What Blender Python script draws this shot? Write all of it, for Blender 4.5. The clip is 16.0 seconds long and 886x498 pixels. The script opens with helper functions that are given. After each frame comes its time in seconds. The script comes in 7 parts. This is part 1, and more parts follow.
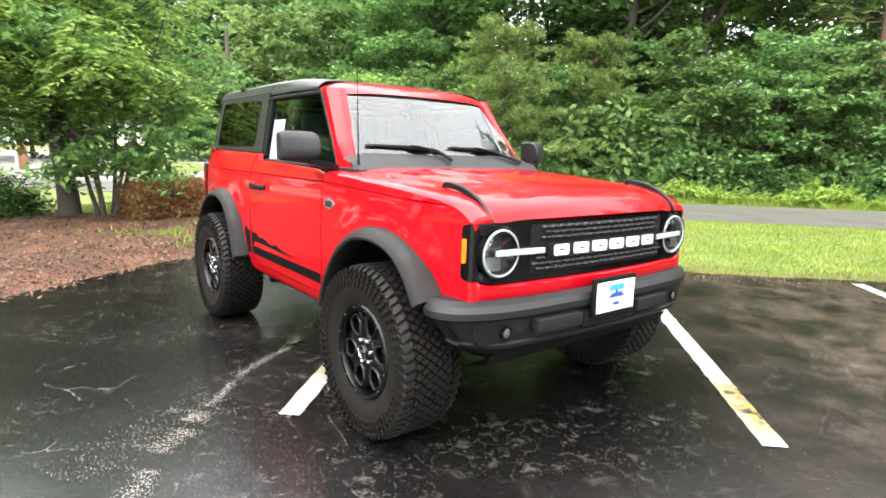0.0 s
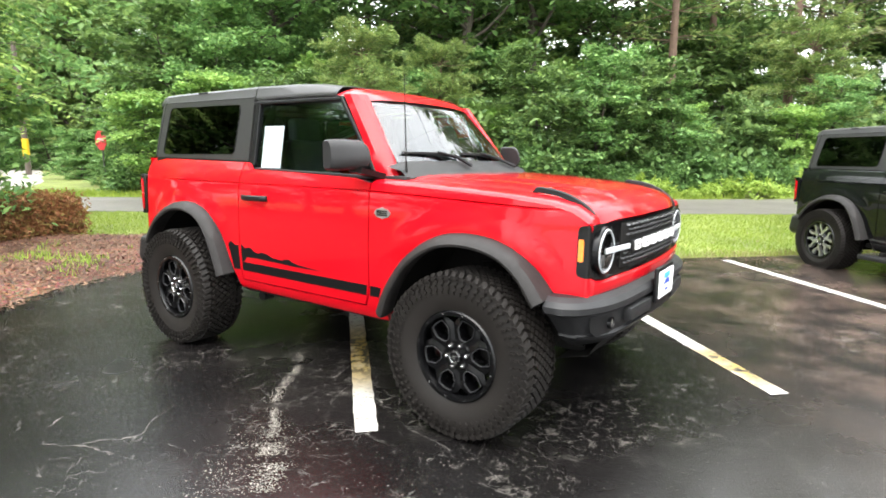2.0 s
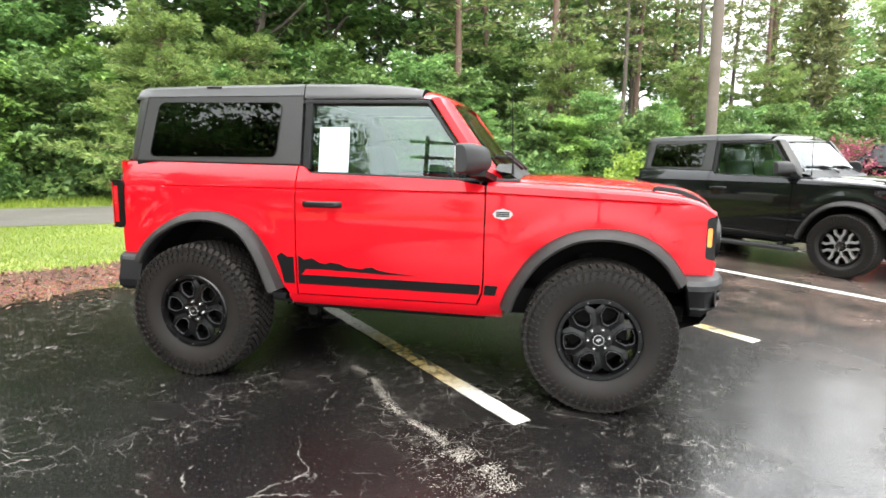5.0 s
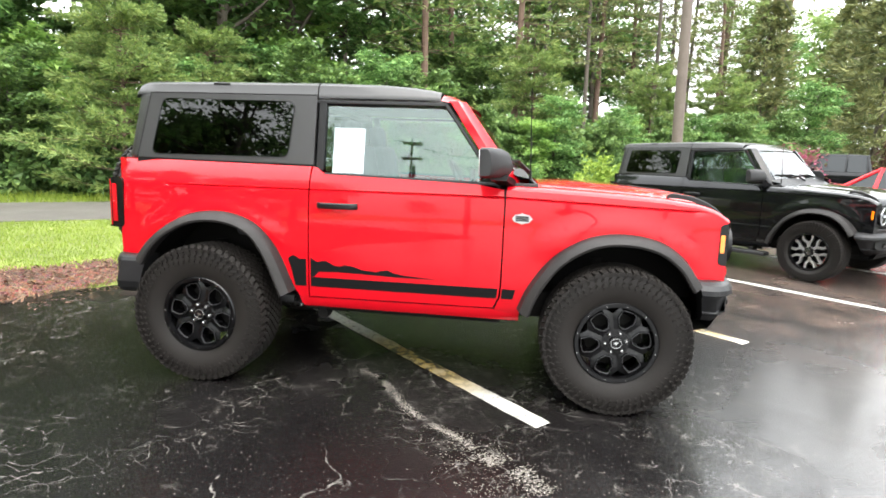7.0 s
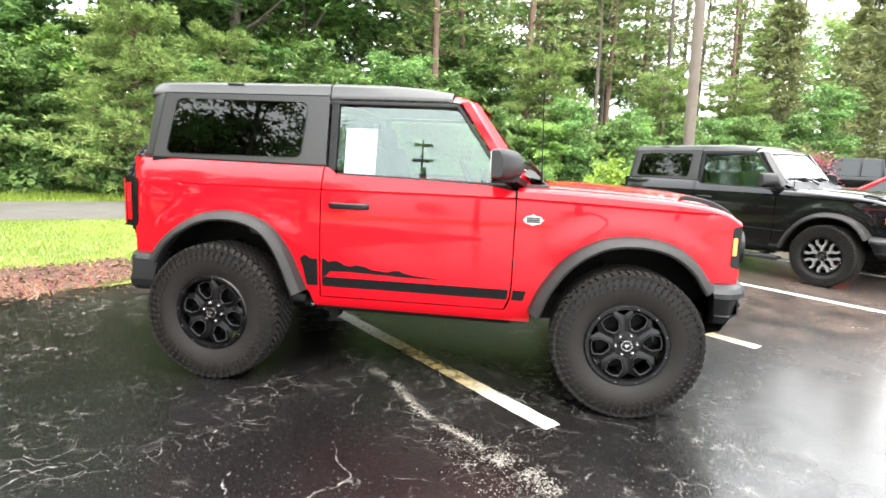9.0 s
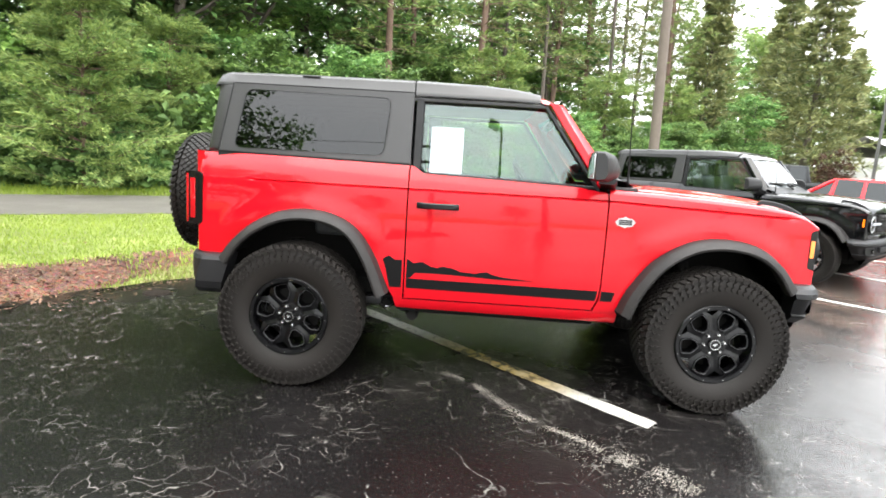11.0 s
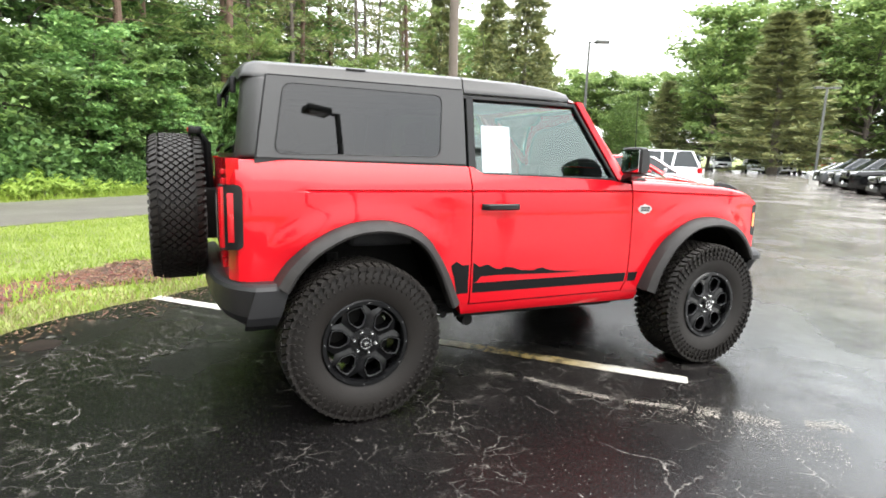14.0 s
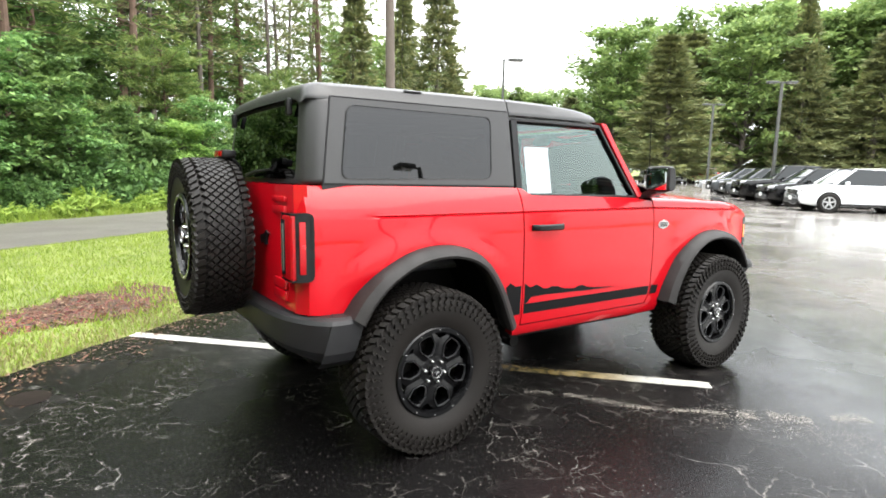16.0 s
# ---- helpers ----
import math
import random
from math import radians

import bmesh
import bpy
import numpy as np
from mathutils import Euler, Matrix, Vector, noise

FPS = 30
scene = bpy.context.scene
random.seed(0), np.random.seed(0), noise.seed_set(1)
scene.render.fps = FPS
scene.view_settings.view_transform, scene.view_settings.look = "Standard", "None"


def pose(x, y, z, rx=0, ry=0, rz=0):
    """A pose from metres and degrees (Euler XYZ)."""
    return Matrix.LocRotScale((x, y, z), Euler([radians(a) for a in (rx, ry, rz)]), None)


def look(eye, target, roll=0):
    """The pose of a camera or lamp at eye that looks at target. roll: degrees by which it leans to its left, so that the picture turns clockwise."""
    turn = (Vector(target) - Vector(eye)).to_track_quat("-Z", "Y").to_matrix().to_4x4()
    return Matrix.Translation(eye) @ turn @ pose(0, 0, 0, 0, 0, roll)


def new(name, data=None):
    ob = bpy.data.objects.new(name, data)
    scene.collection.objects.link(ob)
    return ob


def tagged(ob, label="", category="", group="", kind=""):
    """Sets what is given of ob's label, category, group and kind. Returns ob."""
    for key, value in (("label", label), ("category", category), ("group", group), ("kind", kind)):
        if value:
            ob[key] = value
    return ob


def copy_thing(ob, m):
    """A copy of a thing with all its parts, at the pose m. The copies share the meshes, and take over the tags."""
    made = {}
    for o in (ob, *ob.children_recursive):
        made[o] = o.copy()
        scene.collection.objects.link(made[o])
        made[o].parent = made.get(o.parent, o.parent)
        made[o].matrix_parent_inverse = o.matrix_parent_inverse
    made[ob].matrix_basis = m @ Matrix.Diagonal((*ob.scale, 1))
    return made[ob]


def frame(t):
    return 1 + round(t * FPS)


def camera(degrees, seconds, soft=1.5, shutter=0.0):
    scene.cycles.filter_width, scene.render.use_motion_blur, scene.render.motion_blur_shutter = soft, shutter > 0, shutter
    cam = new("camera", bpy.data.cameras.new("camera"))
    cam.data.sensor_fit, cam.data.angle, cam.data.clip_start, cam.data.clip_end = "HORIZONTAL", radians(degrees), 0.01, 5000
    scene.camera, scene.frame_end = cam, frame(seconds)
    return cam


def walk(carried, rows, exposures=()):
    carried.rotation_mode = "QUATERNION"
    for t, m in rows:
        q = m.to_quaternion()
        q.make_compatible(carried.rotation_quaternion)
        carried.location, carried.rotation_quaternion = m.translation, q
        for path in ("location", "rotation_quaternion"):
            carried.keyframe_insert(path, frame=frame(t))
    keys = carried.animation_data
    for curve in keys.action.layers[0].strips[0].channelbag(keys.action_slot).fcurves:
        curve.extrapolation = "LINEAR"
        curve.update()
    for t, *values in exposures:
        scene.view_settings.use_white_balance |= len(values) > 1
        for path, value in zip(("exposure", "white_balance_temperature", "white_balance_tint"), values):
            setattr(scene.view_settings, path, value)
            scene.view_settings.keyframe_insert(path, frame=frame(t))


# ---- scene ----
cam = camera(75.2, 16.0, soft=1.7, shutter=0.3)
PATH = [
    (0, (3.683, -2.311, 1.452), (2.122, -1.113, 1.095), 0.7),
    (0.5, (3.493, -2.458, 1.468), (2.0, -1.176, 1.112), 0.4),
    (1, (3.284, -2.688, 1.457), (1.934, -1.257, 1.099), 0.6),
    (1.5, (3.084, -3.001, 1.476), (1.879, -1.443, 1.127), 0.2),
    (2, (2.823, -3.265, 1.479), (1.69, -1.654, 1.129), 0.1),
    (2.5, (2.551, -3.514, 1.473), (1.562, -1.811, 1.124), 0.5),
    (3, (2.257, -3.737, 1.487), (1.424, -1.951, 1.147), 0.8),
    (3.5, (1.904, -3.832, 1.471), (1.185, -2.0, 1.114), 0.7),
    (4, (1.634, -3.938, 1.472), (1.032, -2.068, 1.095), 0.8),
    (4.2, (1.512, -4.005, 1.483), (0.952, -2.12, 1.117), 0.6),
    (6.3, (0.637, -4.256, 1.482), (0.39, -2.3, 1.146), 1.5),
    (6.5, (0.672, -4.244, 1.488), (0.418, -2.289, 1.153), 1.6),
    (7, (0.671, -4.243, 1.494), (0.424, -2.287, 1.157), 1.8),
    (7.5, (0.679, -4.245, 1.486), (0.419, -2.291, 1.147), 1.8),
    (8, (0.67, -4.247, 1.489), (0.405, -2.294, 1.151), 2.0),
    (8.5, (0.667, -4.251, 1.492), (0.394, -2.299, 1.154), 2.1),
    (9, (0.661, -4.253, 1.487), (0.383, -2.301, 1.156), 2.1),
    (11.3, (-0.491, -4.314, 1.455), (-0.446, -2.341, 1.13), 3.4),
    (11.5, (-0.621, -4.325, 1.466), (-0.509, -2.355, 1.144), 3.3),
    (12, (-0.979, -4.284, 1.438), (-0.736, -2.329, 1.09), 3.1),
    (12.5, (-1.301, -4.17, 1.46), (-0.93, -2.237, 1.105), 2.4),
    (13, (-1.642, -4.079, 1.463), (-1.104, -2.184, 1.118), 1.3),
    (13.5, (-1.924, -3.945, 1.46), (-1.218, -2.106, 1.11), 1.7),
    (14, (-2.159, -3.794, 1.473), (-1.328, -2.008, 1.127), 2.0),
    (14.5, (-2.41, -3.699, 1.481), (-1.486, -1.956, 1.153), 1.0),
    (15, (-2.626, -3.581, 1.489), (-1.607, -1.89, 1.171), 0.7),
    (15.5, (-2.768, -3.43, 1.491), (-1.711, -1.763, 1.169), 0.7),
    (16, (-2.857, -3.343, 1.496), (-1.751, -1.702, 1.206), 1.3),
]
# the phone's own exposure, which opens up a little while it looks at the flank
EXPOSURE = [(0, 1.52), (2, 1.58), (4, 1.62), (6.5, 1.60), (8.5, 1.64), (9, 2.0), (11.5, 1.52), (12.5, 1.47), (14.5, 1.48), (16, 1.36)]
walk(cam, [(t, look(eye, target, roll)) for t, eye, target, roll in PATH], EXPOSURE)

# ---- world, sun, exposure ----
SUN_EL, SUN_AZ = radians(64), radians(152)
world = bpy.data.worlds.new("overcast_sky")
scene.world = world
world.use_nodes = True
wn, wl = world.node_tree.nodes, world.node_tree.links
wn.clear()
w_sky = wn.new("ShaderNodeTexSky")
w_sky.sky_type, w_sky.sun_disc = "NISHITA", False
w_sky.sun_elevation, w_sky.sun_rotation = SUN_EL, SUN_AZ
w_sky.air_density, w_sky.dust_density, w_sky.ozone_density = 1.0, 4.0, 1.0
w_sky_bg = wn.new("ShaderNodeBackground")
w_sky_bg.inputs["Strength"].default_value = 0.03
wl.new(w_sky.outputs["Color"], w_sky_bg.inputs["Color"])
# the cloud layer: a white overcast deck, three times as bright overhead as at the horizon, softly mottled
w_co = wn.new("ShaderNodeTexCoord")
w_map = wn.new("ShaderNodeMapping")
w_map.inputs["Scale"].default_value = (1.0, 1.0, 2.6)
w_noise = wn.new("ShaderNodeTexNoise")
w_noise.inputs["Scale"].default_value, w_noise.inputs["Detail"].default_value = 1.6, 5.0
w_ramp = wn.new("ShaderNodeValToRGB")
w_ramp.color_ramp.elements[0].position, w_ramp.color_ramp.elements[0].color = 0.32, (0.80, 0.84, 0.87, 1)
w_ramp.color_ramp.elements[1].position, w_ramp.color_ramp.elements[1].color = 0.68, (1.0, 1.0, 0.98, 1)
w_xyz = wn.new("ShaderNodeSeparateXYZ")
w_lift = wn.new("ShaderNodeMapRange")
w_lift.inputs["To Min"].default_value, w_lift.inputs["To Max"].default_value = 1.0, 3.0
w_cloud = wn.new("ShaderNodeBackground")
wl.new(w_co.outputs["Generated"], w_xyz.inputs["Vector"])
wl.new(w_xyz.outputs["Z"], w_lift.inputs["Value"])
wl.new(w_lift.outputs["Result"], w_cloud.inputs["Strength"])
w_add, w_out = wn.new("ShaderNodeAddShader"), wn.new("ShaderNodeOutputWorld")
wl.new(w_co.outputs["Generated"], w_map.inputs["Vector"])
wl.new(w_map.outputs["Vector"], w_noise.inputs["Vector"])
wl.new(w_noise.outputs["Fac"], w_ramp.inputs["Fac"])
wl.new(w_ramp.outputs["Color"], w_cloud.inputs["Color"])
wl.new(w_sky_bg.outputs["Background"], w_add.inputs[0])
wl.new(w_cloud.outputs["Background"], w_add.inputs[1])
wl.new(w_add.outputs["Shader"], w_out.inputs["Surface"])
sun_data = bpy.data.lights.new("sun", "SUN")
sun_data.energy, sun_data.angle, sun_data.color = 1.2, radians(60), (1.0, 0.97, 0.92)
sun = new("sun", sun_data)
sun.matrix_world = look((0, 0, 30), (-7, 13, 0))

# ---- materials ----
def node_mat(name):
    m = bpy.data.materials.new(name)
    m.use_nodes = True
    nt = m.node_tree
    return m, nt.nodes, nt.links, nt.nodes["Principled BSDF"]


def noise_tex(n, l, scale, detail=4.0, rough=0.55, coord="Object"):
    co = n.new("ShaderNodeTexCoord")
    t = n.new("ShaderNodeTexNoise")
    t.inputs["Scale"].default_value, t.inputs["Detail"].default_value, t.inputs["Roughness"].default_value = scale, detail, rough
    l.new(co.outputs[coord], t.inputs["Vector"])
    return t


def ramp(n, l, fac, stops):
    r = n.new("ShaderNodeValToRGB")
    e = r.color_ramp.elements
    e[0].position, e[0].color = stops[0][0], (*stops[0][1], 1)
    e[1].position, e[1].color = stops[-1][0], (*stops[-1][1], 1)
    for p, c in stops[1:-1]:
        x = e.new(p)
        x.color = (*c, 1)
    l.new(fac, r.inputs["Fac"])
    return r


def mix_col(n, l, fac, a, b, mode="MIX"):
    m = n.new("ShaderNodeMix")
    m.data_type, m.blend_type = "RGBA", mode
    if isinstance(fac, float):
        m.inputs[0].default_value = fac
    else:
        l.new(fac, m.inputs[0])
    for sock, v in ((m.inputs[6], a), (m.inputs[7], b)):
        if isinstance(v, tuple):
            sock.default_value = (*v, 1)
        else:
            l.new(v, sock)
    return m.outputs[2]


def bump(n, l, p, height, strength, dist=0.01):
    b = n.new("ShaderNodeBump")
    b.inputs["Strength"].default_value, b.inputs["Distance"].default_value = strength, dist
    l.new(height, b.inputs["Height"])
    l.new(b.outputs["Normal"], p.inputs["Normal"])
    return b


def plain(name, a, b=None, rough=0.5, metal=0.0, scale=6.0, grain=60.0, bumps=0.0, coat=0.0, spec=0.5, rvar=0.1, random_tint=0.0):
    """Two tones mottled at two scales, with roughness that varies and fine relief."""
    m, n, l, p = node_mat(name)
    b = b or tuple(c * 0.75 for c in a)
    t1, t2 = noise_tex(n, l, scale), noise_tex(n, l, grain, 3.0)
    c = mix_col(n, l, t1.outputs["Fac"], a, b)
    c = mix_col(n, l, 0.22, c, ramp(n, l, t2.outputs["Fac"], [(0.3, (0.25, 0.25, 0.25)), (0.7, (0.75, 0.75, 0.75))]).outputs["Color"], "OVERLAY")
    if random_tint:
        oi = n.new("ShaderNodeObjectInfo")
        r = ramp(n, l, oi.outputs["Random"], [(0.0, (1 - random_tint,) * 3), (1.0, (1, 1, 1))])
        c = mix_col(n, l, 1.0, c, r.outputs["Color"], "MULTIPLY")
    l.new(c, p.inputs["Base Color"])
    mr = n.new("ShaderNodeMapRange")
    mr.inputs["To Min"].default_value, mr.inputs["To Max"].default_value = max(0.02, rough - rvar), min(1.0, rough + rvar)
    l.new(t1.outputs["Fac"], mr.inputs["Value"])
    l.new(mr.outputs["Result"], p.inputs["Roughness"])
    p.inputs["Metallic"].default_value = metal
    p.inputs["Specular IOR Level"].default_value = spec
    p.inputs["Coat Weight"].default_value = coat
    p.inputs["Coat Roughness"].default_value = 0.04
    if bumps:
        bump(n, l, p, t2.outputs["Fac"], bumps, 0.004)
    return m


def paint(name, col, flake=0.0, droplets=0.1, ior=1.45):
    """Clear-coated car paint, faintly uneven and beaded with rain."""
    m, n, l, p = node_mat(name)
    t = noise_tex(n, l, 2.0)
    l.new(mix_col(n, l, t.outputs["Fac"], col, tuple(c * 0.88 for c in col)), p.inputs["Base Color"])
    p.inputs["Roughness"].default_value, p.inputs["Metallic"].default_value = 0.42, flake
    p.inputs["Coat Weight"].default_value, p.inputs["Coat Roughness"].default_value = 1.0, 0.035
    p.inputs["Coat IOR"].default_value = ior
    p.inputs["Specular IOR Level"].default_value = 0.06
    co = n.new("ShaderNodeTexCoord")
    v = n.new("ShaderNodeTexVoronoi")
    v.inputs["Scale"].default_value = 95.0
    l.new(co.outputs["Object"], v.inputs["Vector"])
    r = ramp(n, l, v.outputs["Distance"], [(0.05, (1, 1, 1)), (0.32, (0, 0, 0))])
    wet = noise_tex(n, l, 3.0)
    w = ramp(n, l, wet.outputs["Fac"], [(0.45, (0, 0, 0)), (0.62, (1, 1, 1))])
    b = n.new("ShaderNodeBump")
    b.inputs["Strength"].default_value, b.inputs["Distance"].default_value = droplets, 0.002
    l.new(mix_col(n, l, 1.0, r.outputs["Color"], w.outputs["Color"], "MULTIPLY"), b.inputs["Height"])
    l.new(b.outputs["Normal"], p.inputs["Coat Normal"])
    return m


def glass(name, tint, rough=0.0, ior=1.85, sheen=(1.0, 1.0, 1.0)):
    """A pane: tinted see-through, with the mirror gloss of its two faces."""
    m, n, l, p = node_mat(name)
    t = noise_tex(n, l, 9.0)
    see, shine, ms, fr = n.new("ShaderNodeBsdfTransparent"), n.new("ShaderNodeBsdfGlossy"), n.new("ShaderNodeMixShader"), n.new("ShaderNodeFresnel")
    l.new(mix_col(n, l, t.outputs["Fac"], tint, tuple(c * 0.96 for c in tint)), see.inputs["Color"])
    shine.inputs["Roughness"].default_value = 0.012 + rough
    shine.inputs["Color"].default_value = (*sheen, 1)
    fr.inputs["IOR"].default_value = ior
    l.new(fr.outputs[0], ms.inputs[0])
    l.new(see.outputs[0], ms.inputs[1])
    l.new(shine.outputs[0], ms.inputs[2])
    l.new(ms.outputs[0], n["Material Output"].inputs["Surface"])
    return m


def leafy(name, a, b, c, trans=0.35):
    """Foliage: each leaf takes its own green, and lets some light through."""
    m, n, l, p = node_mat(name)
    g = n.new("ShaderNodeNewGeometry")
    r = ramp(n, l, g.outputs["Random Per Island"], [(0.0, a), (0.5, b), (1.0, c)])
    t = noise_tex(n, l, 0.7, 2.0)
    tone = ramp(n, l, t.outputs["Fac"], [(0.3, (0.73, 0.77, 0.76)), (0.7, (1.02, 1.0, 0.98))])
    col = mix_col(n, l, 1.0, r.outputs["Color"], tone.outputs["Color"], "MULTIPLY")
    l.new(col, p.inputs["Base Color"])
    p.inputs["Roughness"].default_value, p.inputs["Specular IOR Level"].default_value = 0.5, 0.2
    tr = n.new("ShaderNodeBsdfTranslucent")
    l.new(col, tr.inputs["Color"])
    ms = n.new("ShaderNodeMixShader")
    ms.inputs[0].default_value = trans
    l.new(p.outputs[0], ms.inputs[1])
    l.new(tr.outputs[0], ms.inputs[2])
    l.new(ms.outputs[0], n["Material Output"].inputs["Surface"])
    return m


def asphalt_mat():
    """Sealed black asphalt, wet: dark coat worn through to grey along crack nets, with drier and wetter patches."""
    m, n, l, p = node_mat("wet_asphalt")
    co = n.new("ShaderNodeTexCoord")
    warp = n.new("ShaderNodeTexNoise")
    warp.inputs["Scale"].default_value, warp.inputs["Detail"].default_value = 2.3, 7.0
    l.new(co.outputs["Object"], warp.inputs["Vector"])
    vec = mix_col(n, l, 0.4, co.outputs["Object"], warp.outputs["Color"], "ADD")

    def cracks(scale, width):
        v = n.new("ShaderNodeTexVoronoi")
        v.feature = "DISTANCE_TO_EDGE"
        v.inputs["Scale"].default_value = scale
        l.new(vec, v.inputs["Vector"])
        return ramp(n, l, v.outputs["Distance"], [(0.0, (1, 1, 1)), (width, (0, 0, 0))]).outputs["Color"]

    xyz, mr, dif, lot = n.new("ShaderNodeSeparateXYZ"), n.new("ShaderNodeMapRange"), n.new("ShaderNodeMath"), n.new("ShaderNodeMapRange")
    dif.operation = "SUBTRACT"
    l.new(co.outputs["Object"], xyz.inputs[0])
    # the seal is sound towards the nose of the bay, and crazed behind it
    sound = n.new("ShaderNodeMapRange")
    sound.inputs["From Min"].default_value, sound.inputs["From Max"].default_value = 0.7, 1.9
    sound.inputs["To Min"].default_value, sound.inputs["To Max"].default_value = 1.0, 0.22
    l.new(xyz.outputs["X"], sound.inputs["Value"])
    big, small = cracks(1.3, 0.007), cracks(6.6, 0.021)
    mask = ramp(n, l, noise_tex(n, l, 0.75, 5.0, 0.65).outputs["Fac"], [(0.465, (0, 0, 0)), (0.62, (1, 1, 1))]).outputs["Color"]
    mask2 = ramp(n, l, noise_tex(n, l, 3.1, 4.0).outputs["Fac"], [(0.48, (0, 0, 0)), (0.64, (1, 1, 1))]).outputs["Color"]
    net = mix_col(n, l, 1.0, mix_col(n, l, 1.0, big, mask2, "MULTIPLY"), mix_col(n, l, 1.0, small, mask, "MULTIPLY"), "LIGHTEN")
    net = mix_col(n, l, 1.0, net, ramp(n, l, noise_tex(n, l, 18.0, 5.0, 0.65).outputs["Fac"], [(0.42, (0, 0, 0)), (0.62, (1, 1, 1))]).outputs["Color"], "MULTIPLY")
    net = mix_col(n, l, 1.0, net, sound.outputs["Result"], "MULTIPLY")
    # dust worked out of the cracks lies round them in pale smears
    dust = mix_col(n, l, 1.0, mask, ramp(n, l, noise_tex(n, l, 7.0, 9.0, 0.75).outputs["Fac"], [(0.54, (0, 0, 0)), (0.66, (0.8, 0.8, 0.8))]).outputs["Color"], "MULTIPLY")
    wide = noise_tex(n, l, 0.35, 4.0)
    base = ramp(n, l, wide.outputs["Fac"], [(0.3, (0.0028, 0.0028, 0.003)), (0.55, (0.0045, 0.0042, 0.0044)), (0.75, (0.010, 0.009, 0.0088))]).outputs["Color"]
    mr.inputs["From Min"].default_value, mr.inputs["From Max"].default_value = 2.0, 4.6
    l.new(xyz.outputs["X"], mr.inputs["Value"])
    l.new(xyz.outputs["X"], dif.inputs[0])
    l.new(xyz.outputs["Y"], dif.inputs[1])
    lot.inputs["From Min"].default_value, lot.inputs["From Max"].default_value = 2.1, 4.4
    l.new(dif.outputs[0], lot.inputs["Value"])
    # patchy paler base over the aisle, standing in for sky sheen on the sealcoat
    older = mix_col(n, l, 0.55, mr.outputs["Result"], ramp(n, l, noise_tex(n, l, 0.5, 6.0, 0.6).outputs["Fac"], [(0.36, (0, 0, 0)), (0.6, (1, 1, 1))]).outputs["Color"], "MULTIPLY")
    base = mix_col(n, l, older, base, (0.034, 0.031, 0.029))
    # the next bay is dusty and half dry, brown with soil washed off the bed
    add, soil = n.new("ShaderNodeMath"), n.new("ShaderNodeMapRange")
    l.new(xyz.outputs["X"], add.inputs[0])
    l.new(xyz.outputs["Y"], add.inputs[1])
    soil.inputs["From Min"].default_value, soil.inputs["From Max"].default_value = 2.6, 5.4
    l.new(add.outputs[0], soil.inputs["Value"])
    soil_mask = mix_col(n, l, 1.0, soil.outputs["Result"], ramp(n, l, noise_tex(n, l, 2.3, 9.0, 0.72).outputs["Fac"], [(0.42, (0.05, 0.05, 0.05)), (0.62, (1, 1, 1))]).outputs["Color"], "MULTIPLY")
    base = mix_col(n, l, soil_mask, base, (0.062, 0.046, 0.039))
    # old asphalt further out on the lot, with the wet sky sheen painted in as pale grey
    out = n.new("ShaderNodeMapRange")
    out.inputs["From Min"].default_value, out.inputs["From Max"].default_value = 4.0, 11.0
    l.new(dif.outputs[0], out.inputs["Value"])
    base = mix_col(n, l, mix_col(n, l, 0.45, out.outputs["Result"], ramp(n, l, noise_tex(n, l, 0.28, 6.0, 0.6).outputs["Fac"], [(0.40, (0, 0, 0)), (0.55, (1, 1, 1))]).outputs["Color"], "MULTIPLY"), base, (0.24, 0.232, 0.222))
    grit = ramp(n, l, noise_tex(n, l, 190.0, 2.0).outputs["Fac"], [(0.35, (0.6, 0.6, 0.6)), (0.68, (1.7, 1.6, 1.5))]).outputs["Color"]
    base = mix_col(n, l, 1.0, base, grit, "MULTIPLY")
    speck = ramp(n, l, noise_tex(n, l, 75.0, 2.0, 0.4).outputs["Fac"], [(0.69, (0, 0, 0)), (0.75, (1, 1, 1))]).outputs["Color"]
    base = mix_col(n, l, speck, base, (0.12, 0.112, 0.10))
    base = mix_col(n, l, dust, base, (0.085, 0.078, 0.070))
    l.new(mix_col(n, l, net, base, (0.24, 0.226, 0.207)), p.inputs["Base Color"])
    rr = ramp(n, l, noise_tex(n, l, 0.55, 5.0, 0.6).outputs["Fac"], [(0.34, (0.08, 0.08, 0.08)), (0.5, (0.2, 0.2, 0.2)), (0.68, (0.42, 0.42, 0.42))])
    l.new(rr.outputs["Color"], p.inputs["Roughness"])
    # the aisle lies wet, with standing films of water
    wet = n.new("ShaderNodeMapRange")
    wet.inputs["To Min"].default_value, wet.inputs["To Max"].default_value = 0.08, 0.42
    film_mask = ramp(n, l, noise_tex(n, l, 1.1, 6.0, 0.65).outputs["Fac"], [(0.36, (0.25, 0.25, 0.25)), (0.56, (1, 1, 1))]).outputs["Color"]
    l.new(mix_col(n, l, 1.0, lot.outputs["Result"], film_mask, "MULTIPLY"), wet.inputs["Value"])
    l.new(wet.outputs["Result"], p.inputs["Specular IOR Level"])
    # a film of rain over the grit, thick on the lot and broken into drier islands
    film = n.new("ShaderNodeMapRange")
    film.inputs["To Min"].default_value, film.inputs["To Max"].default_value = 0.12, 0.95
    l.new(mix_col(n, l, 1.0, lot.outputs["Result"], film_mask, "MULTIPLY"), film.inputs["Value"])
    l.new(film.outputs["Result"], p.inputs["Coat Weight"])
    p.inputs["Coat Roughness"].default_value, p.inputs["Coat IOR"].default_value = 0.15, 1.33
    ripple = n.new("ShaderNodeBump")
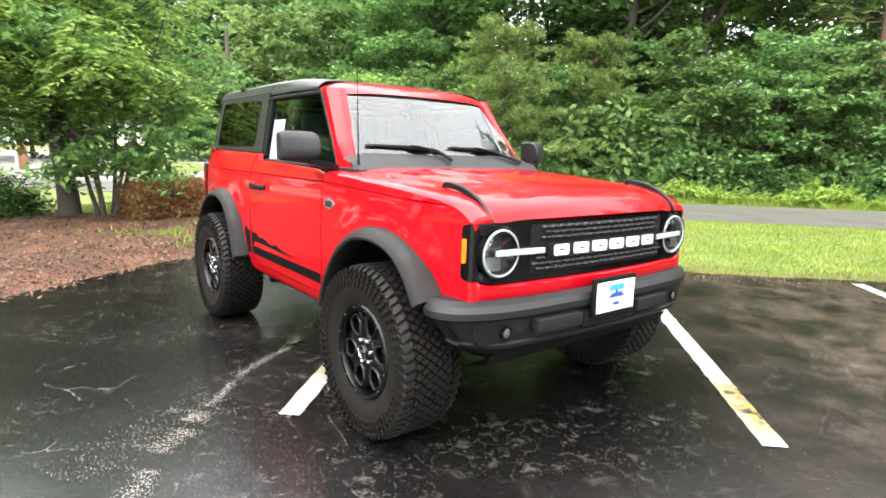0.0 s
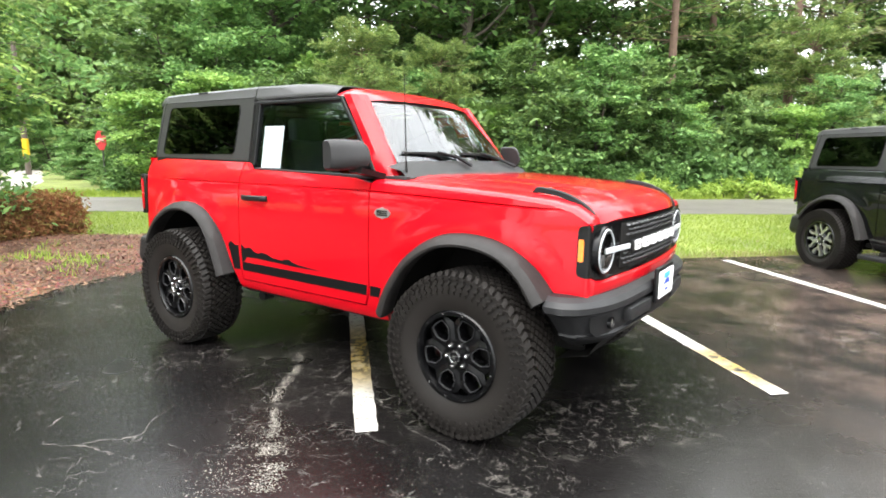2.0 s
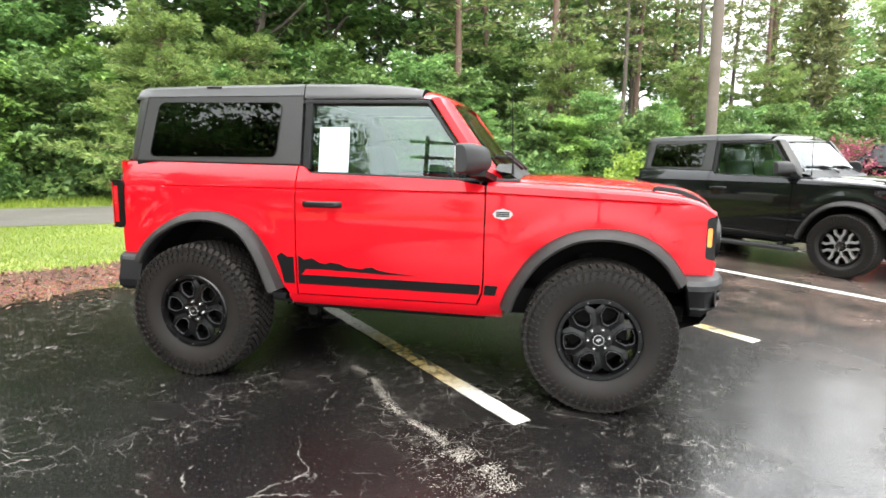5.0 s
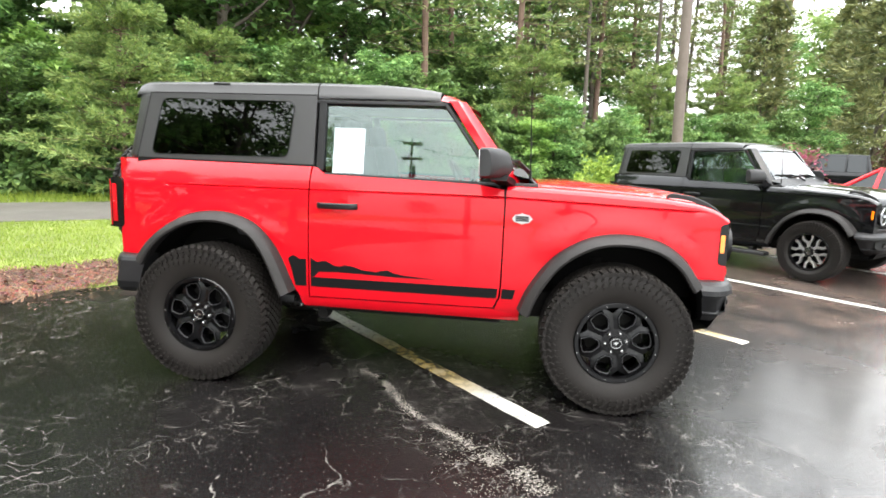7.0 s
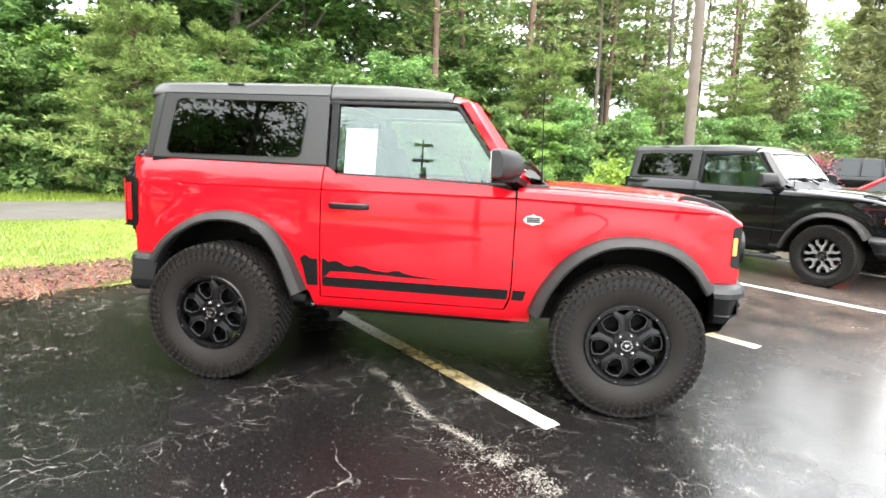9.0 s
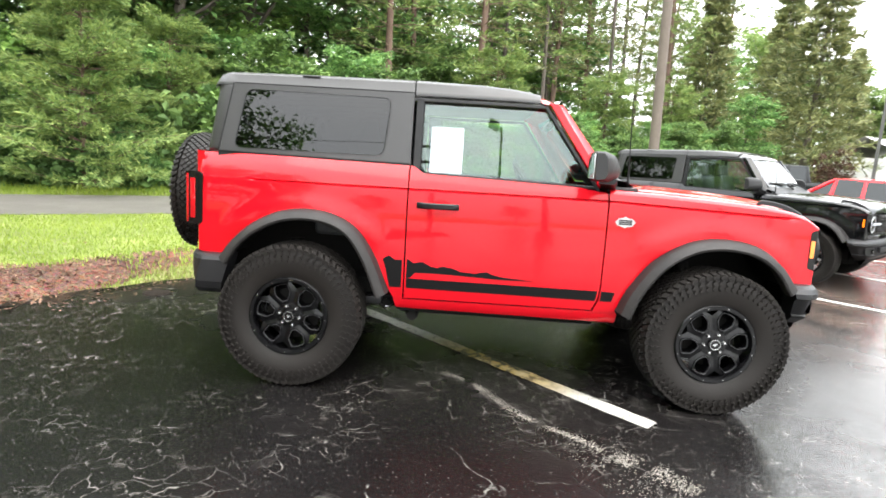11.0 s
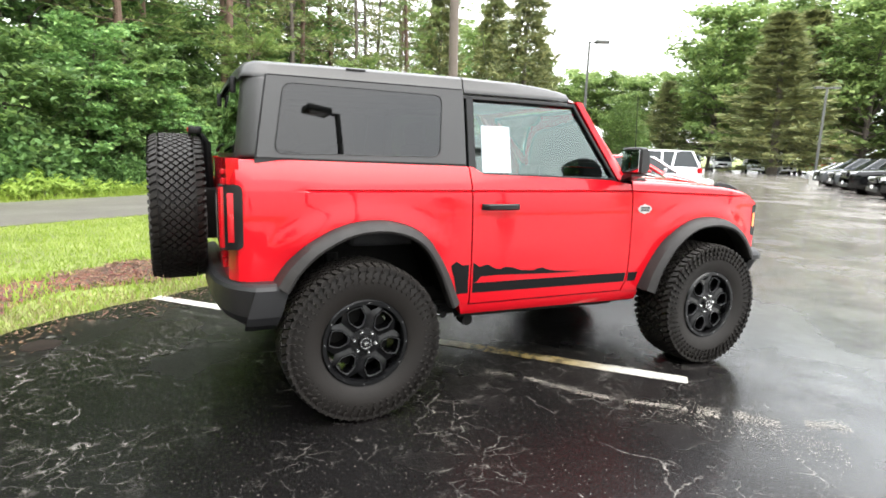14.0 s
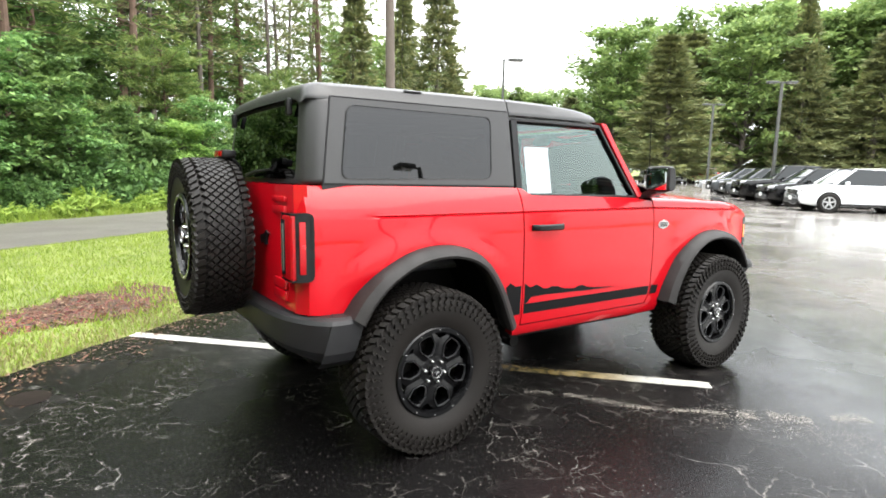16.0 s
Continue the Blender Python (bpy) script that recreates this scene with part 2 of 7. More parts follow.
    ripple.inputs["Strength"].default_value, ripple.inputs["Distance"].default_value = 0.12, 0.01
    l.new(noise_tex(n, l, 9.0, 3.0).outputs["Fac"], ripple.inputs["Height"])
    l.new(ripple.outputs["Normal"], p.inputs["Coat Normal"])
    h = mix_col(n, l, 0.4, noise_tex(n, l, 75.0, 4.0).outputs["Fac"], noise_tex(n, l, 14.0, 4.0).outputs["Fac"])
    h = mix_col(n, l, 0.6, h, net, "SUBTRACT")
    bump(n, l, p, h, 0.6, 0.01)
    return m


def line_mat():
    """White road paint, worn and crackled, yellowed in places with an older coat."""
    m, n, l, p = node_mat("road_paint")
    t = noise_tex(n, l, 3.4, 5.0)
    co = n.new("ShaderNodeTexCoord")
    old = None
    # two stretches where the older yellow coat shows through
    for u, w, reach in ((0.25, -0.225, 0.75), (0.95, 2.27, 0.45)):
        d = n.new("ShaderNodeVectorMath")
        d.operation = "DISTANCE"
        l.new(co.outputs["Object"], d.inputs[0])
        d.inputs[1].default_value = ((u + w) * math.sqrt(0.5), (w - u) * math.sqrt(0.5), 0.0)
        k = ramp(n, l, d.outputs["Value"], [(0.35 * reach, (1, 1, 1)), (reach, (0, 0, 0))]).outputs["Color"]
        old = k if old is None else mix_col(n, l, 1.0, old, k, "LIGHTEN")
    old = mix_col(n, l, 1.0, old, ramp(n, l, t.outputs["Fac"], [(0.25, (0, 0, 0)), (0.46, (1, 1, 1))]).outputs["Color"], "MULTIPLY")
    c = mix_col(n, l, old, ramp(n, l, t.outputs["Fac"], [(0.35, (0.44, 0.43, 0.395)), (0.65, (0.30, 0.29, 0.26))]).outputs["Color"], (0.42, 0.29, 0.07))
    wear = ramp(n, l, noise_tex(n, l, 30.0, 6.0, 0.7).outputs["Fac"], [(0.53, (0, 0, 0)), (0.63, (1, 1, 1))]).outputs["Color"]
    wear = mix_col(n, l, 1.0, wear, ramp(n, l, noise_tex(n, l, 2.2, 3.0).outputs["Fac"], [(0.34, (0.2, 0.2, 0.2)), (0.62, (1, 1, 1))]).outputs["Color"], "MULTIPLY")
    wear = mix_col(n, l, 1.0, wear, mix_col(n, l, 0.6, old, ramp(n, l, noise_tex(n, l, 14.0, 5.0, 0.7).outputs["Fac"], [(0.47, (0, 0, 0)), (0.53, (1, 1, 1))]).outputs["Color"], "MULTIPLY"), "LIGHTEN")
    l.new(mix_col(n, l, wear, c, (0.02, 0.019, 0.018)), p.inputs["Base Color"])
    p.inputs["Roughness"].default_value = 0.42
    bump(n, l, p, noise_tex(n, l, 90.0, 3.0).outputs["Fac"], 0.2, 0.003)
    return m


def ground_mat():
    """Earth and thatch under the lawn."""
    m, n, l, p = node_mat("lawn_soil")
    t = noise_tex(n, l, 0.9, 6.0, 0.65)
    c = ramp(n, l, t.outputs["Fac"], [(0.34, (0.10, 0.12, 0.03)), (0.5, (0.15, 0.185, 0.045)), (0.66, (0.22, 0.25, 0.07))]).outputs["Color"]
    g = ramp(n, l, noise_tex(n, l, 55.0, 4.0).outputs["Fac"], [(0.3, (0.5, 0.5, 0.5)), (0.7, (1.3, 1.3, 1.1))]).outputs["Color"]
    l.new(mix_col(n, l, 1.0, c, g, "MULTIPLY"), p.inputs["Base Color"])
    p.inputs["Roughness"].default_value = 0.9
    bump(n, l, p, noise_tex(n, l, 40.0, 5.0).outputs["Fac"], 0.8, 0.03)
    return m


def mulch_mat():
    m, n, l, p = node_mat("bark_mulch")
    t = noise_tex(n, l, 1.2, 5.0)
    c = ramp(n, l, t.outputs["Fac"], [(0.35, (0.055, 0.022, 0.012)), (0.55, (0.100, 0.042, 0.024)), (0.7, (0.150, 0.074, 0.045))]).outputs["Color"]
    co = n.new("ShaderNodeTexCoord")
    v = n.new("ShaderNodeTexVoronoi")
    v.inputs["Scale"].default_value = 38.0
    l.new(co.outputs["Object"], v.inputs["Vector"])
    c = mix_col(n, l, 0.55, c, v.outputs["Color"], "SOFT_LIGHT")
    g = ramp(n, l, noise_tex(n, l, 70.0, 3.0).outputs["Fac"], [(0.35, (0.45, 0.42, 0.4)), (0.65, (1.4, 1.3, 1.2))]).outputs["Color"]
    l.new(mix_col(n, l, 1.0, c, g, "MULTIPLY"), p.inputs["Base Color"])
    p.inputs["Roughness"].default_value = 0.85
    bump(n, l, p, v.outputs["Distance"], 0.9, 0.025)
    return m


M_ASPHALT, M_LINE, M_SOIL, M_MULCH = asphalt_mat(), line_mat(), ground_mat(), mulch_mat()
M_ROAD = plain("old_road", (0.112, 0.102, 0.093), (0.080, 0.073, 0.067), 0.42, scale=0.8, grain=90, bumps=0.3, rvar=0.12)
M_PALE = plain("pale_drive", (0.30, 0.27, 0.24), (0.22, 0.20, 0.185), 0.6, scale=0.5, grain=60, bumps=0.3)
M_CRACK = plain("crack_filler_grit", (0.30, 0.275, 0.235), (0.11, 0.10, 0.088), 0.8, scale=9, grain=120, bumps=0.4)
M_RED = paint("red_paint", (0.45, 0.002, 0.008), ior=1.34)
M_REDP2B = paint("bright_red_paint", (0.62, 0.012, 0.02))
M_BLACKP = paint("black_paint", (0.002, 0.0022, 0.0025), ior=1.4)
M_WHITEP, M_SILVERP, M_REDP2, M_GREYP, M_BLUEP = (paint("white_paint", (0.72, 0.73, 0.74)), paint("silver_paint", (0.45, 0.46, 0.47), 0.6),
    paint("deep_red_paint", (0.45, 0.015, 0.02)), paint("grey_paint", (0.07, 0.075, 0.08), 0.4), paint("blue_paint", (0.02, 0.08, 0.32)))
M_TOP = plain("hardtop_shell", (0.030, 0.0295, 0.0295), (0.022, 0.0218, 0.022), 0.34, scale=3, grain=260, bumps=0.12, spec=0.42)
M_PLASTIC = plain("grained_plastic", (0.017, 0.0168, 0.0172), (0.010, 0.010, 0.0105), 0.5, scale=7, grain=300, bumps=0.2, spec=0.32)
M_FLARE = plain("weathered_flare", (0.024, 0.0215, 0.0205), (0.0075, 0.0072, 0.0072), 0.55, scale=11, grain=70, bumps=0.2, spec=0.24)
M_BUMPER = plain("bumper_plastic", (0.014, 0.014, 0.015), (0.0085, 0.0086, 0.0095), 0.46, scale=7, grain=220, bumps=0.2, spec=0.32)
M_TRIM = plain("black_trim", (0.005, 0.005, 0.0055), rough=0.38, grain=150, spec=0.28)
M_GLOSS = plain("gloss_black", (0.003, 0.003, 0.0033), rough=0.16, coat=0.12, spec=0.2, rvar=0.03)
M_DARK = plain("underbody_black", (0.006, 0.006, 0.006), (0.011, 0.010, 0.009), 0.75, scale=4, bumps=0.2, spec=0.12)
M_RUBBER = plain("tyre_rubber", (0.0140, 0.0118, 0.0103), (0.0065, 0.0056, 0.0050), 0.55, scale=5, grain=80, bumps=0.25, spec=0.22)
M_RIM = plain("black_alloy", (0.0022, 0.0022, 0.0025), rough=0.26, coat=0.1, rvar=0.05, spec=0.26)
# lighter grey for the sky highlight along the black wheel's pocket edges
M_EDGE_GLINT = plain("edge_glint", (0.11, 0.11, 0.115), (0.06, 0.06, 0.064), 0.3, metal=0.7)
M_GRILLE = plain("grille_bars", (0.075, 0.075, 0.078), (0.05, 0.05, 0.054), 0.25, spec=0.6)
M_SMOKE = plain("smoked_lens", (0.12, 0.115, 0.10), (0.05, 0.048, 0.045), 0.15, coat=0.6)
M_STEEL = plain("bright_steel", (0.62, 0.62, 0.62), (0.5, 0.5, 0.5), 0.25, metal=1.0)
M_ALLOY = plain("machined_alloy", (0.48, 0.48, 0.48), (0.34, 0.34, 0.34), 0.33, metal=0.8)
M_DECAL = plain("black_decal", (0.005, 0.0048, 0.005), rough=0.5, coat=0.0, spec=0.12)
M_WHITE = plain("white_plastic", (0.82, 0.82, 0.82), (0.76, 0.76, 0.77), 0.35, grain=20)
M_PAPER = plain("white_paper", (0.34, 0.40, 0.41), (0.31, 0.37, 0.385), 0.7, scale=3)
M_PRINT = plain("grey_print", (0.42, 0.45, 0.48), rough=0.8)
M_TEAL = plain("teal_print", (0.05, 0.35, 0.40), rough=0.6)
M_BLUE = plain("blue_print", (0.02, 0.06, 0.42), rough=0.5)
M_AMBER = plain("amber_lens", (0.85, 0.22, 0.01), (0.7, 0.14, 0.005), 0.15, coat=1.0)
M_REDLENS = plain("red_lens", (0.40, 0.004, 0.008), (0.28, 0.002, 0.005), 0.14, coat=0.3, spec=0.25)
M_CLEAR = plain("pale_lens", (0.55, 0.55, 0.56), (0.35, 0.35, 0.36), 0.12, coat=1.0)
M_SEAT = plain("seat_cloth", (0.06, 0.06, 0.065), rough=0.8, bumps=0.2)
M_TAN = plain("grey_headliner", (0.28, 0.28, 0.28), rough=0.8)
M_GLASS, M_TINT, M_WS = glass("door_glass", (0.56, 0.70, 0.66), ior=1.95, sheen=(0.78, 0.92, 0.87)), glass("privacy_glass", (0.028, 0.030, 0.032), ior=1.50), glass("windscreen_glass", (0.60, 0.68, 0.68), ior=1.8)
M_BARK = plain("bark_grey", (0.16, 0.135, 0.11), (0.08, 0.066, 0.055), 0.9, scale=3, grain=26, bumps=1.0, random_tint=0.35)
M_BARKR = plain("bark_pine", (0.20, 0.125, 0.09), (0.10, 0.066, 0.05), 0.9, scale=4, grain=22, bumps=1.0, random_tint=0.3)
M_WOOD = plain("weathered_pole", (0.135, 0.108, 0.088), (0.085, 0.07, 0.058), 0.85, scale=5, grain=40, bumps=0.5)
M_METAL = plain("grey_post_metal", (0.10, 0.102, 0.095), (0.065, 0.067, 0.062), 0.45, metal=0.6)
M_LEAF_A = leafy("leaves_maple", (0.100, 0.195, 0.067), (0.173, 0.317, 0.102), (0.311, 0.488, 0.164), 0.4)
M_LEAF_B = leafy("leaves_bright", (0.151, 0.274, 0.072), (0.246, 0.409, 0.103), (0.386, 0.549, 0.157), 0.45)
M_LEAF_C = leafy("leaves_dark", (0.074, 0.132, 0.048), (0.135, 0.223, 0.071), (0.243, 0.354, 0.111), 0.4)
M_NEEDLE = leafy("pine_needles", (0.112, 0.181, 0.057), (0.188, 0.269, 0.080), (0.312, 0.381, 0.119), 0.3)
M_SPRUCE = leafy("spruce_needles", (0.130, 0.158, 0.074), (0.205, 0.226, 0.098), (0.305, 0.305, 0.126), 0.15)
# maple greens darkened: the tall canopy's shade is put into the leaf colour
M_UNDER_SHADED = leafy("leaves_understorey_shaded", (0.061, 0.121, 0.040), (0.110, 0.207, 0.064), (0.204, 0.336, 0.103), 0.4)
M_BUSH = leafy("box_leaves", (0.03, 0.075, 0.018), (0.05, 0.12, 0.025), (0.09, 0.17, 0.035), 0.2)
M_BROWN = leafy("dead_hedge_leaves", (0.16, 0.065, 0.03), (0.26, 0.115, 0.05), (0.19, 0.17, 0.05), 0.15)
M_SUMAC = leafy("feather_leaves", (0.170, 0.290, 0.070), (0.290, 0.430, 0.110), (0.470, 0.600, 0.180), 0.5)
M_GRASS = leafy("grass_blades", (0.165, 0.238, 0.034), (0.220, 0.302, 0.044), (0.288, 0.352, 0.062), 0.4)
M_FERN = leafy("fern_fronds", (0.180, 0.285, 0.046), (0.265, 0.375, 0.066), (0.345, 0.440, 0.092), 0.4)
M_LEAF_F = leafy("leaves_pale", (0.142, 0.218, 0.076), (0.218, 0.309, 0.104), (0.314, 0.404, 0.138), 0.45)
M_PINKLEAF = leafy("pink_blossom", (0.30, 0.05, 0.10), (0.42, 0.10, 0.17), (0.10, 0.14, 0.04), 0.25)
M_CHIPS = leafy("mulch_chips", (0.045, 0.021, 0.012), (0.115, 0.058, 0.034), (0.230, 0.145, 0.092), 0.0)


# ---- mesh helpers ----
def finish(bm, sharp=0.6):
    bmesh.ops.recalc_face_normals(bm, faces=bm.faces[:])
    for f in bm.faces:
        f.smooth = True
    for e in bm.edges:
        if len(e.link_faces) == 2 and e.calc_face_angle(0) > sharp:
            e.smooth = False


def part(name, bm, material, parent=None, label="", sharp=0.6):
    """One bmesh as one mesh object, under a thing or a part."""
    finish(bm, sharp)
    me = bpy.data.meshes.new(name)
    bm.to_mesh(me)
    bm.free()
    me.materials.append(material)
    ob = new(name, me)
    if parent is not None:
        ob.parent = parent
    return tagged(ob, label)


def raw(name, verts, faces, material, parent=None, label="", smooth=False):
    me = bpy.data.meshes.new(name)
    me.from_pydata(verts, [], faces)
    me.materials.append(material)
    if smooth:
        me.polygons.foreach_set("use_smooth", [True] * len(me.polygons))
    ob = new(name, me)
    if parent is not None:
        ob.parent = parent
    return tagged(ob, label)


def thing(name, label, category, m=None, group="", kind=""):
    ob = new(name)
    ob.empty_display_size = 0.2
    if m is not None:
        ob.matrix_world = m
    return tagged(ob, label, category, group, kind)


def add_box(bm, c, s, bev=0.0, m=None, seg=2):
    """A bevelled block of size s round c, laid into bm."""
    r = bmesh.ops.create_cube(bm, size=1.0)
    vs = r["verts"]
    for v in vs:
        v.co = Vector((v.co.x * s[0], v.co.y * s[1], v.co.z * s[2]))
    if bev:
        es = list({e for v in vs for e in v.link_edges})
        got = bmesh.ops.bevel(bm, geom=es, offset=min(bev, 0.45 * min(s)), segments=seg, profile=0.6, affect="EDGES", clamp_overlap=True)
        vs = list({v for f in got["faces"] for v in f.verts} | {v for v in vs if v.is_valid})
    for v in vs:
        v.co = (m @ v.co if m is not None else v.co) + Vector(c)
    return vs


def box(c, s, bev=0.0, m=None, seg=2):
    bm = bmesh.new()
    add_box(bm, c, s, bev, m, seg)
    return bm


def add_loft(bm, rows, close_u=False, close_v=False, caps=False):
    """A skin through rows of points; close_u joins each row's ends, close_v the last row to the first."""
    vs = [[bm.verts.new(p) for p in row] for row in rows]
    n, k = len(vs), len(vs[0])
    for i in range(n if close_v else n - 1):
        a, b = vs[i], vs[(i + 1) % n]
        for j in range(k if close_u else k - 1):
            jj = (j + 1) % k
            try:
                bm.faces.new((a[j], a[jj], b[jj], b[j]))
            except ValueError:
                pass
    if caps:
        bm.faces.new(vs[0])
        bm.faces.new(vs[-1])
    return vs


def loft(rows, **kw):
    bm = bmesh.new()
    add_loft(bm, rows, **kw)
    return bm


def add_tube(bm, pts, radii, n=8, caps=True):
    """A round tube along points, with a radius at each."""
    pts = [Vector(p) for p in pts]
    if not isinstance(radii, (list, tuple)):
        radii = [radii] * len(pts)
    rows = []
    side = None
    for i, p in enumerate(pts):
        d = (pts[min(i + 1, len(pts) - 1)] - pts[max(i - 1, 0)]).normalized()
        if side is None:
            side = d.orthogonal().normalized()
        side = (side - d * side.dot(d)).normalized()
        up = d.cross(side)
        rows.append([p + radii[i] * (math.cos(a) * side + math.sin(a) * up) for a in [2 * math.pi * k / n for k in range(n)]])
    add_loft(bm, rows, close_u=True, caps=caps)


def tube(pts, radii, n=8, caps=True):
    bm = bmesh.new()
    add_tube(bm, pts, radii, n, caps)
    return bm


def add_lathe(bm, prof, n=32, axis="y", centre=(0, 0, 0), close=False):
    """A profile of (radius, along) turned round an axis."""
    rows = []
    for r, h in prof:
        row = []
        for k in range(n):
            a = 2 * math.pi * k / n
            c, s = r * math.cos(a), r * math.sin(a)
            p = (c, h, s) if axis == "y" else (c, s, h) if axis == "z" else (h, c, s)
            row.append(Vector(p) + Vector(centre))
        rows.append(row)
    add_loft(bm, rows, close_u=True, close_v=close)


def lathe(prof, n=32, axis="y", centre=(0, 0, 0), close=False):
    bm = bmesh.new()
    add_lathe(bm, prof, n, axis, centre, close)
    return bm


def smooth_line(pts, k=6):
    """Catmull-Rom through points of any dimension."""
    p = [np.array(q, float) for q in pts]
    p = [2 * p[0] - p[1]] + p + [2 * p[-1] - p[-2]]
    out = []
    for i in range(1, len(p) - 2):
        for s in range(k):
            t = s / k
            out.append(0.5 * (2 * p[i] + (p[i + 1] - p[i - 1]) * t + (2 * p[i - 1] - 5 * p[i] + 4 * p[i + 1] - p[i + 2]) * t * t
                              + (3 * p[i] - p[i - 1] - 3 * p[i + 1] + p[i + 2]) * t ** 3))
    out.append(p[-2])
    return [tuple(float(c) for c in q) for q in out]


def lerp_table(tab, x):
    return float(np.interp(x, [a for a, _ in tab], [b for _, b in tab]))


def rounded(pts, r, k=4):
    """A polygon with its corners rounded; r is one radius or one for each corner."""
    out, n = [], len(pts)
    for i, p in enumerate(pts):
        rad = r[i] if isinstance(r, (list, tuple)) else r
        p, a, b = Vector(p), Vector(pts[i - 1]), Vector(pts[(i + 1) % n])
        if rad <= 0:
            out.append(tuple(p))
            continue
        d1, d2 = (a - p), (b - p)
        q = min(rad, 0.48 * d1.length, 0.48 * d2.length)
        s, e = p + d1.normalized() * q, p + d2.normalized() * q
        for j in range(k + 1):
            t = j / k
            out.append(tuple((1 - t) ** 2 * s + 2 * t * (1 - t) * p + t * t * e))
    return out


def skin(outlines, surface, thick, cell=0.06, inward=None, cuts=()):
    """A sheet cut to outlines in its own plane (a, b), bent by surface(a, b) -> point, with its rim turned in by thick."""
    bm = bmesh.new()
    for o in outlines:
        bm.faces.new([bm.verts.new((a, b, 0)) for a, b in o])
    bmesh.ops.remove_doubles(bm, verts=bm.verts[:], dist=1e-5)
    xs, zs = [v.co.x for v in bm.verts], [v.co.y for v in bm.verts]
    for lo, hi, no in ((min(xs), max(xs), (1, 0, 0)), (min(zs), max(zs), (0, 1, 0))):
        n = max(1, int((hi - lo) / cell))
        for i in range(1, n):
            q = lo + (hi - lo) * i / n + 1.3e-4
            bmesh.ops.bisect_plane(bm, geom=bm.verts[:] + bm.edges[:] + bm.faces[:], plane_co=Vector(no) * q, plane_no=no, dist=1e-6)
    for a0, b0, slope in cuts:
        bmesh.ops.bisect_plane(bm, geom=bm.verts[:] + bm.edges[:] + bm.faces[:], plane_co=Vector((a0, b0, 0)), plane_no=Vector((-slope, 1, 0)), dist=1e-6)
    rim = [e for e in bm.edges if e.is_boundary]
    for v in bm.verts:
        v.co = Vector(surface(v.co.x, v.co.y))
    if thick:
        got = bmesh.ops.extrude_edge_only(bm, edges=rim)
        d = Vector(inward)
        for v in got["geom"]:
            if isinstance(v, bmesh.types.BMVert):
                v.co += d * thick
    return bm


def uw(u, w, z=0.0):
    """From the parking bay's axes (u along the lines, towards the lot; w across them) to the world."""
    return ((u + w) * math.sqrt(0.5), (w - u) * math.sqrt(0.5), z)

# ---- ground, road, parking bay ----
def height(x, y):
    return 0.02 * noise.noise((x * 0.5, y * 0.5, 3.0))


def flat(name, outline, material, z, label, depth=0.12, kind="structure", category="ground"):
    bm = bmesh.new()
    top = [bm.verts.new(uw(u, w, z)) for u, w in outline]
    f = bm.faces.new(top)
    got = bmesh.ops.extrude_face_region(bm, geom=[f])
    for v in got["geom"]:
        if isinstance(v, bmesh.types.BMVert):
            v.co.z -= depth
    return tagged(part(name, bm, material), label, category, kind=kind)


def ragged(pts, amp, step, seed):
    """An outline with an uneven edge."""
    r = random.Random(seed)
    out = []
    for i, p in enumerate(pts):
        q = pts[(i + 1) % len(pts)]
        d = math.dist(p, q)
        n = max(1, int(d / step)) if d < 70 else 1
        for k in range(n):
            t = k / n
            a = amp if n > 1 else 0
            out.append((p[0] + (q[0] - p[0]) * t + r.uniform(-a, a), p[1] + (q[1] - p[1]) * t + r.uniform(-a, a)))
    return out


EDGE = smooth_line([(-8.5, 40), (-8.0, 26), (-5.5, 18), (-2.9, 13), (-2.6, 9), (-2.62, 5.0), (-2.75, 2.9), (-3.05, 0.4), (-3.28, -1.2), (-3.1, -2.5), (-2.5, -3.15), (-1.6, -3.5), (-0.3, -3.8), (1.2, -4.8), (4, -7.0), (9, -9.5)], 7)
r_edge = random.Random(4)
EDGE = [(u + r_edge.uniform(-0.03, 0.03), w + r_edge.uniform(-0.03, 0.03)) for u, w in EDGE]
ground_bm = bmesh.new()
bmesh.ops.create_grid(ground_bm, x_segments=8, y_segments=8, size=600)
for gv in ground_bm.verts:
    gv.co.z = -0.035
tagged(part("ground", ground_bm, M_SOIL), "green lawn ground around the parking lot", "ground", kind="structure")
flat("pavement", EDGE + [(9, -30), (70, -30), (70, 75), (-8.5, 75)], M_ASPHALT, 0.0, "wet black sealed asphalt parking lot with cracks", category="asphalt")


def road_near(w):
    return -9.1 + 0.2 * max(-14.0, min(w, 12.0)) + 0.05 * max(0.0, w - 12.0)


def road_far(w):
    return road_near(w) - 3.8


ws_road = [-70, -40, -25, -18, -14, -10, -6, -3, 0, 3, 6, 10, 15, 20, 30, 45, 70]
flat("road", [(road_near(w), w) for w in ws_road] + [(road_far(w), w) for w in reversed(ws_road)], M_ROAD, -0.02, "narrow grey asphalt lane beyond the lawn", category="road")
flat("road_2", ragged([(-14.2, -10.5), (-14.5, -40), (-14.0, -75), (-38, -80), (-70, -60), (-60, -30), (-34, -18), (-22, -12.5)], 0.15, 1.5, 3), M_PALE, -0.026,
     "pale wet side road curving off at the junction", category="road")
flat("lawn", ragged([(-19.5, -13.5), (-21.5, -19), (-30, -26), (-36, -24), (-28, -17)], 0.2, 0.8, 5), M_SOIL, 0.0, "grass island at the road junction", depth=0.06, category="lawn")

